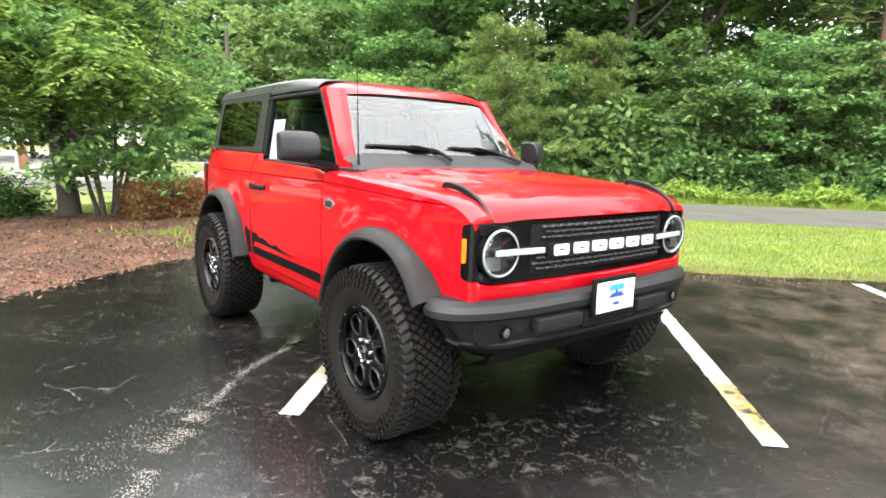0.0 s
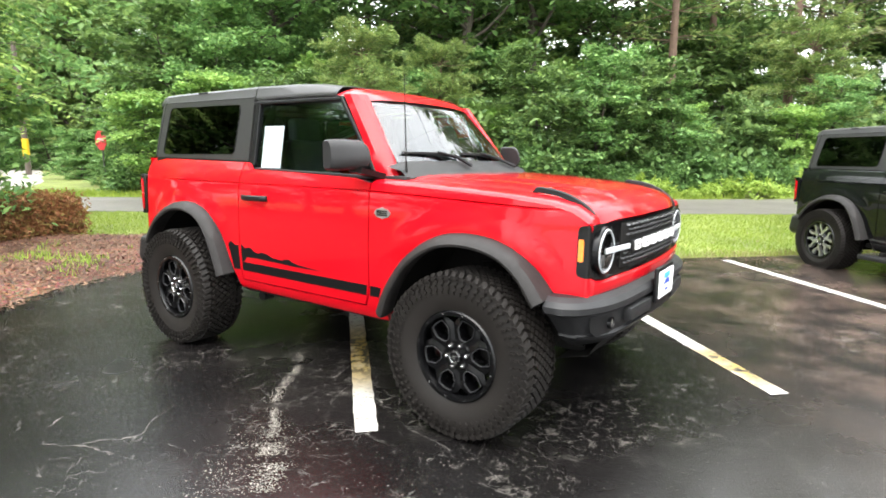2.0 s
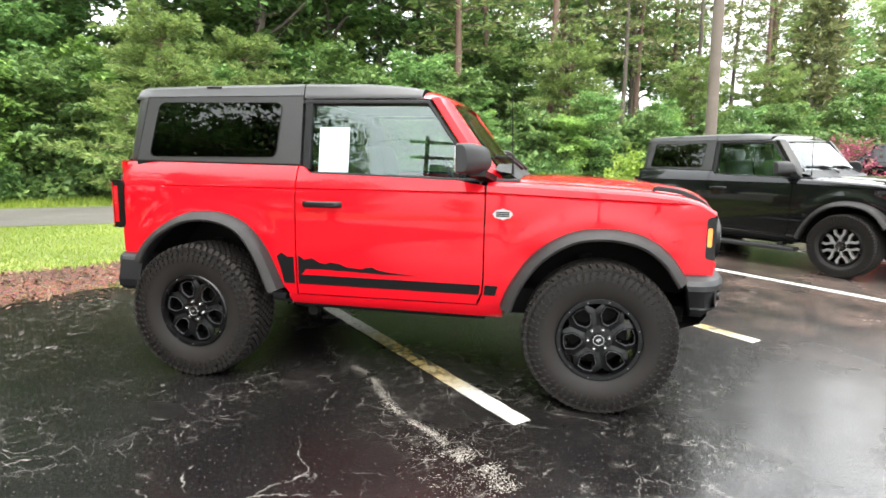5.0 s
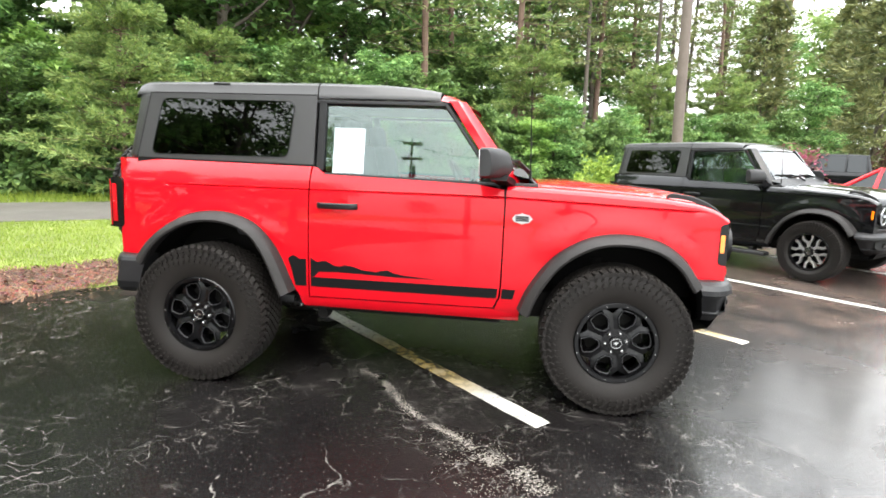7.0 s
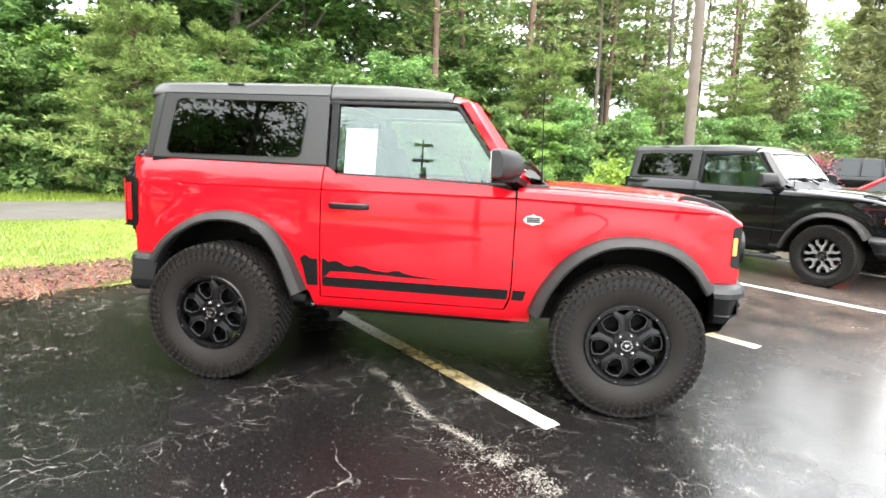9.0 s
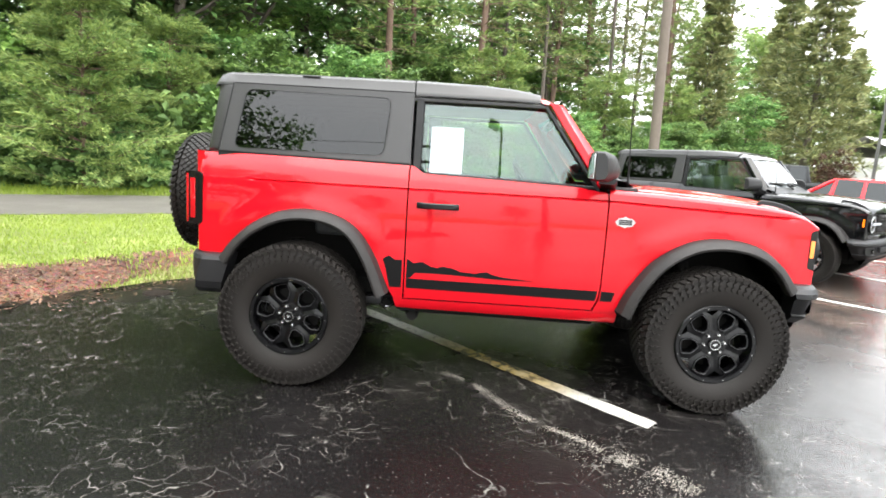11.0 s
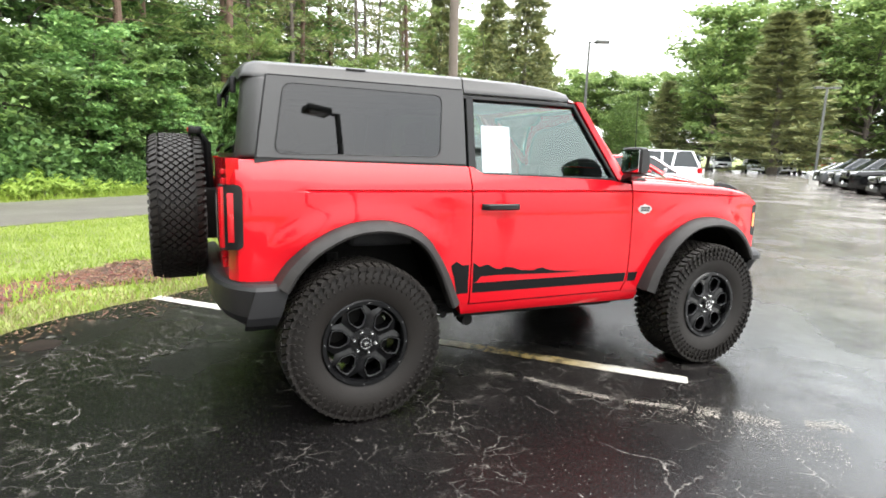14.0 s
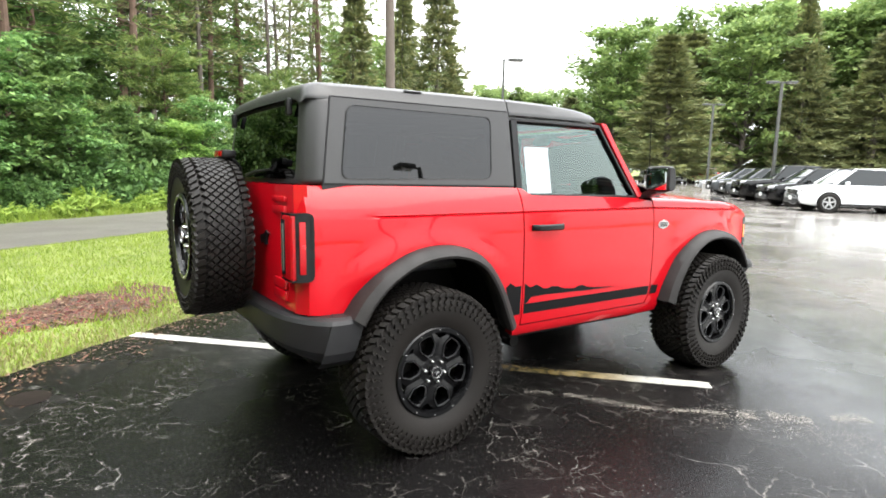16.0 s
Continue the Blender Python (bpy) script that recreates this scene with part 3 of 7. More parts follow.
# bay lines: long painted bars along u
def bay_line(w, u0, u1, name="bay_line"):
    r = random.Random(int(w * 10) + 50)
    left, right = [], []
    n = 60
    for i in range(n + 1):
        u = u0 + (u1 - u0) * i / n
        left.append(uw(u, w - 0.062 + r.uniform(-0.004, 0.004), 0.0045))
        right.append(uw(u, w + 0.062 + r.uniform(-0.004, 0.004), 0.0045))
    ob = tagged(part(name, loft([left, right]), M_LINE), "worn white painted parking bay line with yellowed patches", "road marking", "bay lines", "structure")
    return ob


for w_line, a_line, b_line in ((-0.225, -3.15, 1.47), (2.27, -2.5, 1.42), (4.68, -2.45, 1.75), (7.1, -2.45, 1.7), (9.5, -2.4, 1.7), (11.9, -2.4, 1.7)):
    bay_line(w_line, a_line, b_line)

# the long sealed crack beside the near bay line, filled with pale grit
crack_bm = bmesh.new()
r_crack = random.Random(8)
for c_u0, c_w0, c_u1, c_w1, c_n, c_s in ((0.2, -0.66, 1.62, -0.75, 2600, 0.018), (1.5, -0.72, 2.3, -0.60, 2200, 0.04), (-0.6, -0.62, 0.3, -0.66, 300, 0.025), (1.3, -0.75, 2.2, -0.95, 900, 0.10)):
    for i in range(c_n):
        t = r_crack.random()
        if noise.noise((t * 9.0, c_u0 * 5.0, c_w0)) < -0.38:
            continue
        u, w = c_u0 + (c_u1 - c_u0) * t, c_w0 + (c_w1 - c_w0) * t + 0.03 * math.sin(9 * t) + r_crack.gauss(0, c_s)
        q, a = r_crack.uniform(0.0008, 0.0032), r_crack.uniform(0, 6.28)
        x, y, _ = uw(u, w)
        crack_bm.faces.new([crack_bm.verts.new((x + q * math.cos(a + k * 1.57) * (1.6 if k % 2 else 0.8), y + q * math.sin(a + k * 1.57), 0.003 + r_crack.uniform(0, 0.002))) for k in range(4)])
tagged(part("crack_grit", crack_bm, M_CRACK), "pale grit strewn along a long pavement crack", "grit", kind="stuff")

# rusty drain cover at the lot's edge
drain = thing("drain_cover", "rusty brown cast drain cover in the asphalt", "drain cover", Matrix.Translation((-3.08, 0.9, 0.002)))
part("plate", lathe([(0.0, 0.007), (0.11, 0.007), (0.122, 0.004), (0.126, 0.0)], 24, "z"), plain("rusty_iron", (0.016, 0.0115, 0.0085), (0.008, 0.0062, 0.005), 0.8, grain=40, bumps=0.6, spec=0.08), drain)

# planting bed of bark mulch, heaped a little and ragged along the lawn
def patch(name, test, u0, u1, w0, w1, step, zf, material, label, category):
    nu, nw = int((u1 - u0) / step), int((w1 - w0) / step)
    idx, vs, fs = {}, [], []
    for i in range(nu + 1):
        for j in range(nw + 1):
            u, w = u0 + i * step, w0 + j * step
            if test(u, w) > -0.25:
                idx[i, j] = len(vs)
                vs.append(uw(u, w, zf(u, w)))
    for i in range(nu):
        for j in range(nw):
            q = [(i, j), (i + 1, j), (i + 1, j + 1), (i, j + 1)]
            if all(k in idx for k in q):
                fs.append([idx[k] for k in q])
    return tagged(raw(name, vs, fs, material, smooth=True), label, category, kind="structure")


edge_arr = np.array(EDGE)


def off_asphalt(u, w):
    """Metres from the asphalt's edge, positive on the planted side."""
    if u > 9:
        return -5.0
    d = np.hypot(edge_arr[:, 0] - u, edge_arr[:, 1] - w)
    k = int(d.argmin())
    a, b = edge_arr[max(k - 1, 0)], edge_arr[min(k + 1, len(edge_arr) - 1)]
    t = b - a
    s = t[0] * (w - a[1]) - t[1] * (u - a[0])
    return float(d[k]) * (1 if s < 0 else -1)


def step(a, b, x):
    t = min(1.0, max(0.0, (x - a) / (b - a)))
    return t * t * (3 - 2 * t)


def bed(u, w):
    """Positive inside the mulch bed."""
    wob = 0.35 * noise.noise((u * 0.8, w * 0.8, 1.0)) + 0.15 * noise.noise((u * 3, w * 3, 2.0))
    far = -6.1 if w < -3.2 else -4.8 + 0.06 * max(0.0, w)
    margin = 1.0 * step(-2.6, -0.6, w) + 0.9 * step(1.5, 5.0, w)
    inner = off_asphalt(u, w) - margin
    lim = u - far + wob
    tail = 1.7 - w + 2 * wob
    return min(inner + 0.08 + (wob if w > -1 else 0), lim, tail, w + 24)


def bed_z(u, w):
    b = bed(u, w)
    o = off_asphalt(u, w)
    return -0.05 + 0.14 * min(max(b, -0.3) / 0.8 + 0.28, 1.0) * min(1.0, max(o, 0.0) / 0.5 + 0.28) + 0.022 * noise.noise((u * 5, w * 5, 4.0)) + 0.014 * noise.noise((u * 17, w * 17, 4.0))


patch("mulch_bed", bed, -7.2, 9.0, -24, 13, 0.11, bed_z, M_MULCH, "planting bed of reddish brown bark mulch", "mulch")

# bark chips and dead leaves lying loose on the bed and along the asphalt's edge
r_chip = random.Random(12)
chip_v, chip_f = [], []
while len(chip_f) < 15000:
    u, w = r_chip.uniform(-6.6, 1.5), r_chip.uniform(-9, 9) if r_chip.random() < 0.75 else r_chip.uniform(-5, 1)
    b = bed(u, w)
    if b < -0.12 and r_chip.random() > 0.03:
        continue
    if off_asphalt(u, w) < -0.35:
        continue
    z = max(bed_z(u, w), 0.002 if off_asphalt(u, w) < 0 else -0.04) + 0.012
    q, a, tilt = r_chip.uniform(0.015, 0.045), r_chip.uniform(0, 6.28), r_chip.uniform(-0.6, 0.6)
    x, y, _ = uw(u, w)
    c, s = math.cos(a) * q, math.sin(a) * q
    k = len(chip_v)
    chip_v += [(x - c, y - s, z - q * tilt), (x - s * 0.3, y + c * 0.3, z), (x + c, y + s, z + q * tilt), (x + s * 0.3, y - c * 0.3, z + 0.004)]
    chip_f.append((k, k + 1, k + 2, k + 3))
for _ in range(16000):
    u, w = r_chip.uniform(-3.8, -2.0), r_chip.uniform(-2.4, 9.0)
    o = off_asphalt(u, w)
    if not -0.55 < o < 0.22 or r_chip.random() > 1.0 - abs(o + 0.05) / 0.6:
        continue
    x, y, _ = uw(u, w)
    q, a = r_chip.uniform(0.006, 0.022), r_chip.uniform(0, 6.28)
    z, c, s = (0.005 if o < 0 else -0.02), math.cos(a) * q, math.sin(a) * q
    k = len(chip_v)
    chip_v += [(x - c, y - s, z), (x - s * 0.4, y + c * 0.4, z + 0.003), (x + c, y + s, z + 0.004), (x + s * 0.4, y - c * 0.4, z + 0.001)]
    chip_f.append((k, k + 1, k + 2, k + 3))
tagged(raw("bark_chips", chip_v, chip_f, M_CHIPS), "loose bark chips and dead leaves", "mulch", kind="stuff")


def blades(name, n, box4, test, h0, h1, wid, material, label, seed, zf=lambda u, w: -0.035):
    """Short blades scattered where test() is positive."""
    r = np.random.default_rng(seed)
    vs, fs = [], []
    while len(fs) < n:
        u, w = r.uniform(box4[0], box4[1]), r.uniform(box4[2], box4[3])
        if test(u, w) < r.uniform(-0.12, 0.12):
            continue
        x, y, _ = uw(u, w)
        z, h, a = zf(u, w), r.uniform(h0, h1), r.uniform(0, 6.28)
        lx, ly = r.normal(0, 0.35) * h, r.normal(0, 0.35) * h
        c, s = math.cos(a) * wid, math.sin(a) * wid
        k = len(vs)
        vs += [(x - c, y - s, z), (x + c, y + s, z), (x + lx, y + ly, z + h)]
        fs.append((k, k + 1, k + 2))
    return tagged(raw(name, vs, fs, material), label, "grass", kind="stuff")


def lawn_test(u, w):
    o = off_asphalt(u, w)
    if o < 0.02 or u < road_near(w) + 0.03:
        return -1
    return min(-bed(u, w), o, u - road_near(w))


blades("lawn_grass", 110000, (-11.5, -2.6, -9, 24), lawn_test, 0.025, 0.065, 0.005, M_GRASS, "short bright green lawn grass", 21)
blades("verge_grass", 16000, (-17.0, -11.0, -14, 34), lambda u, w: min(road_far(w) - u, u - road_far(w) + 2.0), 0.06, 0.24, 0.012, M_GRASS, "longer roadside grass at the wood's edge", 22)
blades("weeds", 7000, (-5.2, -2.6, -5.5, 9), lambda u, w: 0.4 * noise.noise((u * 1.3, w * 1.3, 7.0)) - (0.15 if w < -1.5 else 0.0) if off_asphalt(u, w) > 0.05 else -1, 0.03, 0.11, 0.011, M_FERN,
       "tufts of weeds growing through the mulch", 23, lambda u, w: bed_z(u, w) - 0.01)

blades("dry_grass", 9000, (-4.6, -2.5, -1.5, 14), lambda u, w: min(off_asphalt(u, w) + 0.06, 0.55 + 0.3 * noise.noise((u * 1.1, w * 1.1, 5.0)) - off_asphalt(u, w)), 0.02, 0.07, 0.006,
       leafy("straw", (0.19, 0.16, 0.07), (0.27, 0.24, 0.11), (0.36, 0.32, 0.17), 0.2), "dry straw-coloured grass along the asphalt edge", 27)

# ---- the two-door off-roader: x ahead, y to its left, z up, origin on the ground between the axles ----
SIDE_Z = smooth_line([(0.44, 0.822), (0.52, 0.842), (0.62, 0.857), (0.78, 0.866), (0.95, 0.868), (1.12, 0.864), (1.215, 0.857), (1.245, 0.851), (1.29, 0.836), (1.335, 0.817), (1.365, 0.798), (1.385, 0.781), (1.40, 0.772)], 5)


def crease_z(x):
    return 1.236 - 0.042 * min(1.0, max(0.0, (x - 0.6) / 1.2))


CUTS = [(0.6, 1.236 + d, 0.0) for d in (-0.012, -0.0045, 0.003)]
CUTS_F = [(0.6, 1.236 + d, -0.035) for d in (-0.012, -0.0045, 0.003)]


def side_y(x, z):
    """Half the body's width at a place on its flank."""
    y = lerp_table(SIDE_Z, z)
    y -= 0.06 * step(1.45, 1.95, x) + 0.045 * step(-1.35, -1.95, x)
    # the shoulder crease, a narrow groove, and the blisters over the wheels
    d = z - crease_z(x)
    if -0.012 < d < 0.003:
        y -= 0.012 * (1 - abs(d + 0.0045) / 0.0075) * step(-1.62, -1.5, x) * step(1.78, 1.66, x)
    for c in (-1.245, 1.255):
        y += 0.017 * step(0.115, 0.05, math.hypot(x - c, z - 0.47) - 0.585) * step(0.84, 1.0, z)
    if x < -1.86:
        q = min(0.075, -1.86 - x)
        y -= 0.075 - math.sqrt(max(0.0, 0.075 ** 2 - q * q))
    return y


def house_y(x, z):
    """Half the cabin's width above the waist."""
    return 0.768 - 0.17 * (z - 1.38) - 0.045 * step(-0.2, 0.6, x)


SHOULDER = [(0.55, 1.278), (0.9, 1.268), (1.2, 1.254), (1.5, 1.236), (1.7, 1.212), (1.8, 1.185), (1.85, 1.158), (1.9, 1.12)]
ARCH_F = smooth_line([(0.70, 0.57), (0.765, 0.72), (0.90, 0.90), (1.09, 1.02), (1.29, 1.052), (1.49, 1.02), (1.64, 0.925), (1.745, 0.79)], 6)
ARCH_R = smooth_line([(-1.735, 0.765), (-1.66, 0.87), (-1.53, 0.98), (-1.34, 1.064), (-1.12, 1.074), (-0.93, 1.004), (-0.80, 0.845), (-0.69, 0.60)], 6)


def flank(s, off=0.0):
    return lambda x, z: (x, s * (side_y(x, z) + off), z)


def cabin(s, off=0.0):
    return lambda x, z: (x, s * (house_y(x, z) + off), z)


def inset(path, d, c):
    return [(x + (c[0] - x) * d, z + (c[1] - z) * d) for x, z in path]


def flare(arch, c, s, ywide, grow):
    """A wheel-arch flare swept along the arch: flat face, rounded lip, turned back under."""
    rows = []
    n = len(arch)
    for i, (x, z) in enumerate(arch):
        p, q = arch[max(i - 1, 0)], arch[min(i + 1, n - 1)]
        t = Vector((q[0] - p[0], q[1] - p[1])).normalized()
        nx, nz = t[1], -t[0]
        if (nx * (c[0] - x) + nz * (c[1] - z)) < 0:
            nx, nz = -nx, -nz
        f = i / (n - 1)
        wd = 0.066 + 0.03 * (1 - math.sin(math.pi * f)) * grow
        prof = ((0.0, side_y(x, z) - 0.012), (0.003, side_y(x, z) + 0.02), (0.016, ywide - 0.028), (0.04, ywide - 0.008), (wd - 0.016, ywide), (wd - 0.004, ywide - 0.004),
                (wd, ywide - 0.016), (wd, ywide - 0.05), (wd - 0.02, ywide - 0.13))
        rows.append([(x + nx * a, s * y, z + nz * a) for a, y in prof])
    return loft(rows)


def tyre_mesh(r=0.437, w=0.315, seed=0, blocks=60, bold=True):
    """Carcass turned from a profile, with tread blocks and side biters standing on it."""
    h = w / 2
    bm = lathe([(0.222, -h * 0.70), (0.232, -h * 0.80), (0.252, -h * 0.86), (0.30, -h * 0.955), (0.345, -h * 0.985), (r - 0.055, -h * 0.96), (r - 0.024, -h * 0.90), (r - 0.022, -h * 0.78), (r - 0.022, -h * 0.4), (r - 0.022, 0),
                (r - 0.022, h * 0.4), (r - 0.022, h * 0.78), (r - 0.024, h * 0.90), (r - 0.055, h * 0.96), (0.345, h * 0.985), (0.30, h * 0.955), (0.252, h * 0.86), (0.232, h * 0.80), (0.222, h * 0.70)], 56)

    def block(a, da, y0, y1, skew, r0, r1, r2=None):
        """A tread block between two angles and two widths, r1 high at y0 and r2 at y1."""
        r2 = r1 if r2 is None else r2
        vs = []
        for rr0, k in ((r0, 1.0), (None, 0.86)):
            for y, rr, sk in ((y0, r1, -skew), (y1, r2, skew)):
                for e in (-da, da):
                    q = a + sk + e * k
                    rad = rr0 if rr0 else rr
                    vs.append(bm.verts.new((rad * math.cos(q), y, rad * math.sin(q))))
        for f in ((4, 5, 7, 6), (0, 1, 5, 4), (2, 3, 7, 6), (0, 2, 6, 4), (1, 3, 7, 5)):
            bm.faces.new([vs[i] for i in f])

    def diamond(a, da, y, dy):
        """A four-sided lozenge of the criss-cross tread, its flanks drawn in towards the top."""
        vs = [bm.verts.new((rad * math.cos(a + da * p * k), y + dy * q * k, rad * math.sin(a + da * p * k))) for rad, k in ((r - 0.026, 0.86), (r, 0.74)) for p, q in ((-1, 0), (0, -1), (1, 0), (0, 1))]
        bm.faces.new(vs[4:])
        for i in range(4):
            j = (i + 1) % 4
            bm.faces.new((vs[i], vs[j], vs[4 + j], vs[4 + i]))

    step_a = 2 * math.pi / blocks
    for k in range(blocks):
        a = k * step_a
        for j in range(-3, 4):
            diamond(a + 0.5 * step_a * (j % 2), step_a * 0.5, 0.172 * h * j, 0.172 * h)
        for s in (-1, 1):
            block(a + 0.25 * step_a * s, step_a * (0.40 if k % 2 else 0.33), s * h * 0.70, s * h * 0.985, 0.02 * s, r - 0.035, r - 0.001, r - 0.016)
            if bold:
                # the hooked side biters, a rib bent like a comma over the shoulder
                y = s * h
                b0 = a + 0.25 * step_a * s
                pts = [(b0 + step_a * k1, r - k2) for k1, k2 in ((0.0, 0.016), (0.45, 0.030), (0.10, 0.046), (0.62, 0.062), (0.25, 0.078), (0.70, 0.092), (0.45, 0.102))]
                for (a0, r0), (a1, r1) in zip(pts, pts[1:]):
                    q = [bm.verts.new((rr * math.cos(aa), y * yy, rr * math.sin(aa))) for aa, rr, yy in
                         ((a0, r0 + 0.006, 0.92), (a1, r1 + 0.006, 0.95), (a1, r1 - 0.006, 0.955), (a0, r0 - 0.006, 0.93), (a0, r0 + 0.005, 1.035), (a1, r1 + 0.005, 1.05), (a1, r1 - 0.005, 1.05), (a0, r0 - 0.005, 1.035))]
                    for f in ((4, 5, 6, 7), (0, 1, 5, 4), (3, 2, 6, 7)):
                        bm.faces.new([q[i] for i in f])
    return bm


def ngon_plate(bm, pts, y0, y1, m=None):
    """A flat plate of outline (x, z) between two y, into bm."""
    a = [bm.verts.new((x, y0, z)) for x, z in pts]
    b = [bm.verts.new((x, y1, z)) for x, z in pts]
    bm.faces.new(a)
    bm.faces.new(list(reversed(b)))
    for i in range(len(pts)):
        j = (i + 1) % len(pts)
        bm.faces.new((a[i], a[j], b[j], b[i]))


def wheel(parent, m, dark=True, seed=0, r=0.437, w=0.315):
    """One wheel, its outer face towards -y: tyre, rim barrel, spoked face, cap, nuts, brake disc."""
    hub = part("wheel", lathe([(0.238, -0.135), (0.243, -0.128), (0.243, -0.112), (0.225, -0.104), (0.212, -0.10), (0.206, -0.05), (0.196, 0.02), (0.20, 0.12), (0.236, 0.13)], 48), M_RIM, parent, "black alloy wheel")
    hub.matrix_local = m @ Matrix.Rotation(0.37 * seed, 4, "Y")
    part("tyre", tyre_mesh(r, w), M_RUBBER, hub, "chunky all-terrain tyre")
    ring = lathe([(0.206, -0.118), (0.214, -0.139), (0.234, -0.140), (0.241, -0.132), (0.238, -0.118), (0.206, -0.112)], 48, close=True)
    part("rim_ring", ring, M_RIM, hub)
    face = bmesh.new()
    if dark:
        # a full face pressed with six six-sided pockets
        def edge_of(ph):
            q = 0.0
            while True:
                q += 0.0008
                x, z = 0.146 + q * math.cos(ph), q * math.sin(ph)
                rr = math.hypot(x, z)
                if rr < 0.05 or rr > 0.209 or abs(math.atan2(z, x)) > math.radians(30.2):
                    return x, z

        hexa = rounded([(0.094, -0.016), (0.094, 0.016), (0.138, 0.046), (0.190, 0.040), (0.197, 0.0), (0.190, -0.040), (0.138, -0.046)], 0.009, 2)
        ring_pts = [(p, edge_of(math.atan2(p[1], p[0] - 0.146))) for p in hexa]
        for k in range(6):
            a = math.radians(60 * k + 30)
            c, sn = math.cos(a), math.sin(a)
            rows = []
            for g, y, outer in ((1.0, -0.104, True), (1.16, -0.110, False), (1.10, -0.116, False), (1.03, -0.114, False), (0.97, -0.100, False), (0.90, -0.04, False)):
                row = []
                for p, e in ring_pts:
                    x, z = e if outer else (0.146 + (p[0] - 0.146) * g, p[1] * g)
                    row.append((x * c - z * sn, y, x * sn + z * c))
                rows.append(row)
            add_loft(face, rows, close_u=True)
            # an added pale loop paints the gloss highlight round each pocket
            glint = [[((0.146 + (p[0] - 0.146) * g) * c - p[1] * g * sn, y, (0.146 + (p[0] - 0.146) * g) * sn + p[1] * g * c) for p, _ in ring_pts] for g, y in ((1.06, -0.1155), (1.035, -0.1185), (1.0, -0.1185), (0.975, -0.108))]
            part("pocket_glint", loft(glint, close_u=True), M_EDGE_GLINT, hub)
    else:
        for k in range(6):
            a = math.radians(60 * k)
            c, sn = math.cos(a), math.sin(a)

            def at(q, t):
                return (q * c - t * sn, q * sn + t * c)

            ngon_plate(face, [at(0.06, -0.016), at(0.112, -0.016), at(0.112, 0.016), at(0.06, 0.016)], -0.116, -0.08)
            for s_ in (-1, 1):
                ngon_plate(face, [at(0.106, s_ * -0.002), at(0.106, s_ * 0.022), at(0.150, s_ * 0.062), at(0.205, s_ * 0.070), at(0.212, s_ * 0.044), at(0.158, s_ * 0.036), at(0.126, s_ * 0.004)], -0.118, -0.08)
        bmesh.ops.bevel(face, geom=[e for e in face.edges if e.calc_face_angle(0) > 1.0], offset=0.0022, segments=1, affect="EDGES", clamp_overlap=True)
    part("spokes", face, M_RIM if dark else M_ALLOY, hub, "black pressed wheel face with six pockets" if dark else "machined silver spokes", 0.5)
    part("hub_cap", lathe([(0.0, -0.136), (0.027, -0.134), (0.034, -0.126), (0.036, -0.11), (0.078, -0.108), (0.084, -0.10), (0.084, -0.06)], 32), M_RIM, hub)
    badge = bmesh.new()
    add_lathe(badge, [(0.026, -0.1335), (0.028, -0.1375), (0.031, -0.1375), (0.032, -0.132)], 28)
    ngon_plate(badge, [(-0.012, -0.01), (-0.004, -0.004), (0.0, -0.013), (0.006, -0.012), (0.005, 0.0), (0.013, 0.008), (0.004, 0.013), (-0.002, 0.006), (-0.012, 0.004)], -0.1385, -0.134)
    part("badge", badge, M_STEEL, hub, "bright round cap badge")
    for k in range(6):
        a = math.radians(60 * k + 30)
        part("lug_nut", lathe([(0.0, -0.128), (0.006, -0.127), (0.0105, -0.121), (0.0115, -0.100)], 10, centre=(0.06 * math.cos(a), 0, 0.06 * math.sin(a))), M_STEEL, hub)
    for k in range(12):
        a = math.radians(30 * k + 9)
        part("ring_bolt", lathe([(0.0, -0.1435), (0.003, -0.143), (0.004, -0.138)], 6, centre=(0.225 * math.cos(a), 0, 0.225 * math.sin(a))), M_STEEL, hub)
    part("brake_disc", lathe([(0.0, -0.02), (0.16, -0.02), (0.165, -0.015), (0.165, 0.005), (0.0, 0.005)], 32), M_DARK, hub)
    return hub


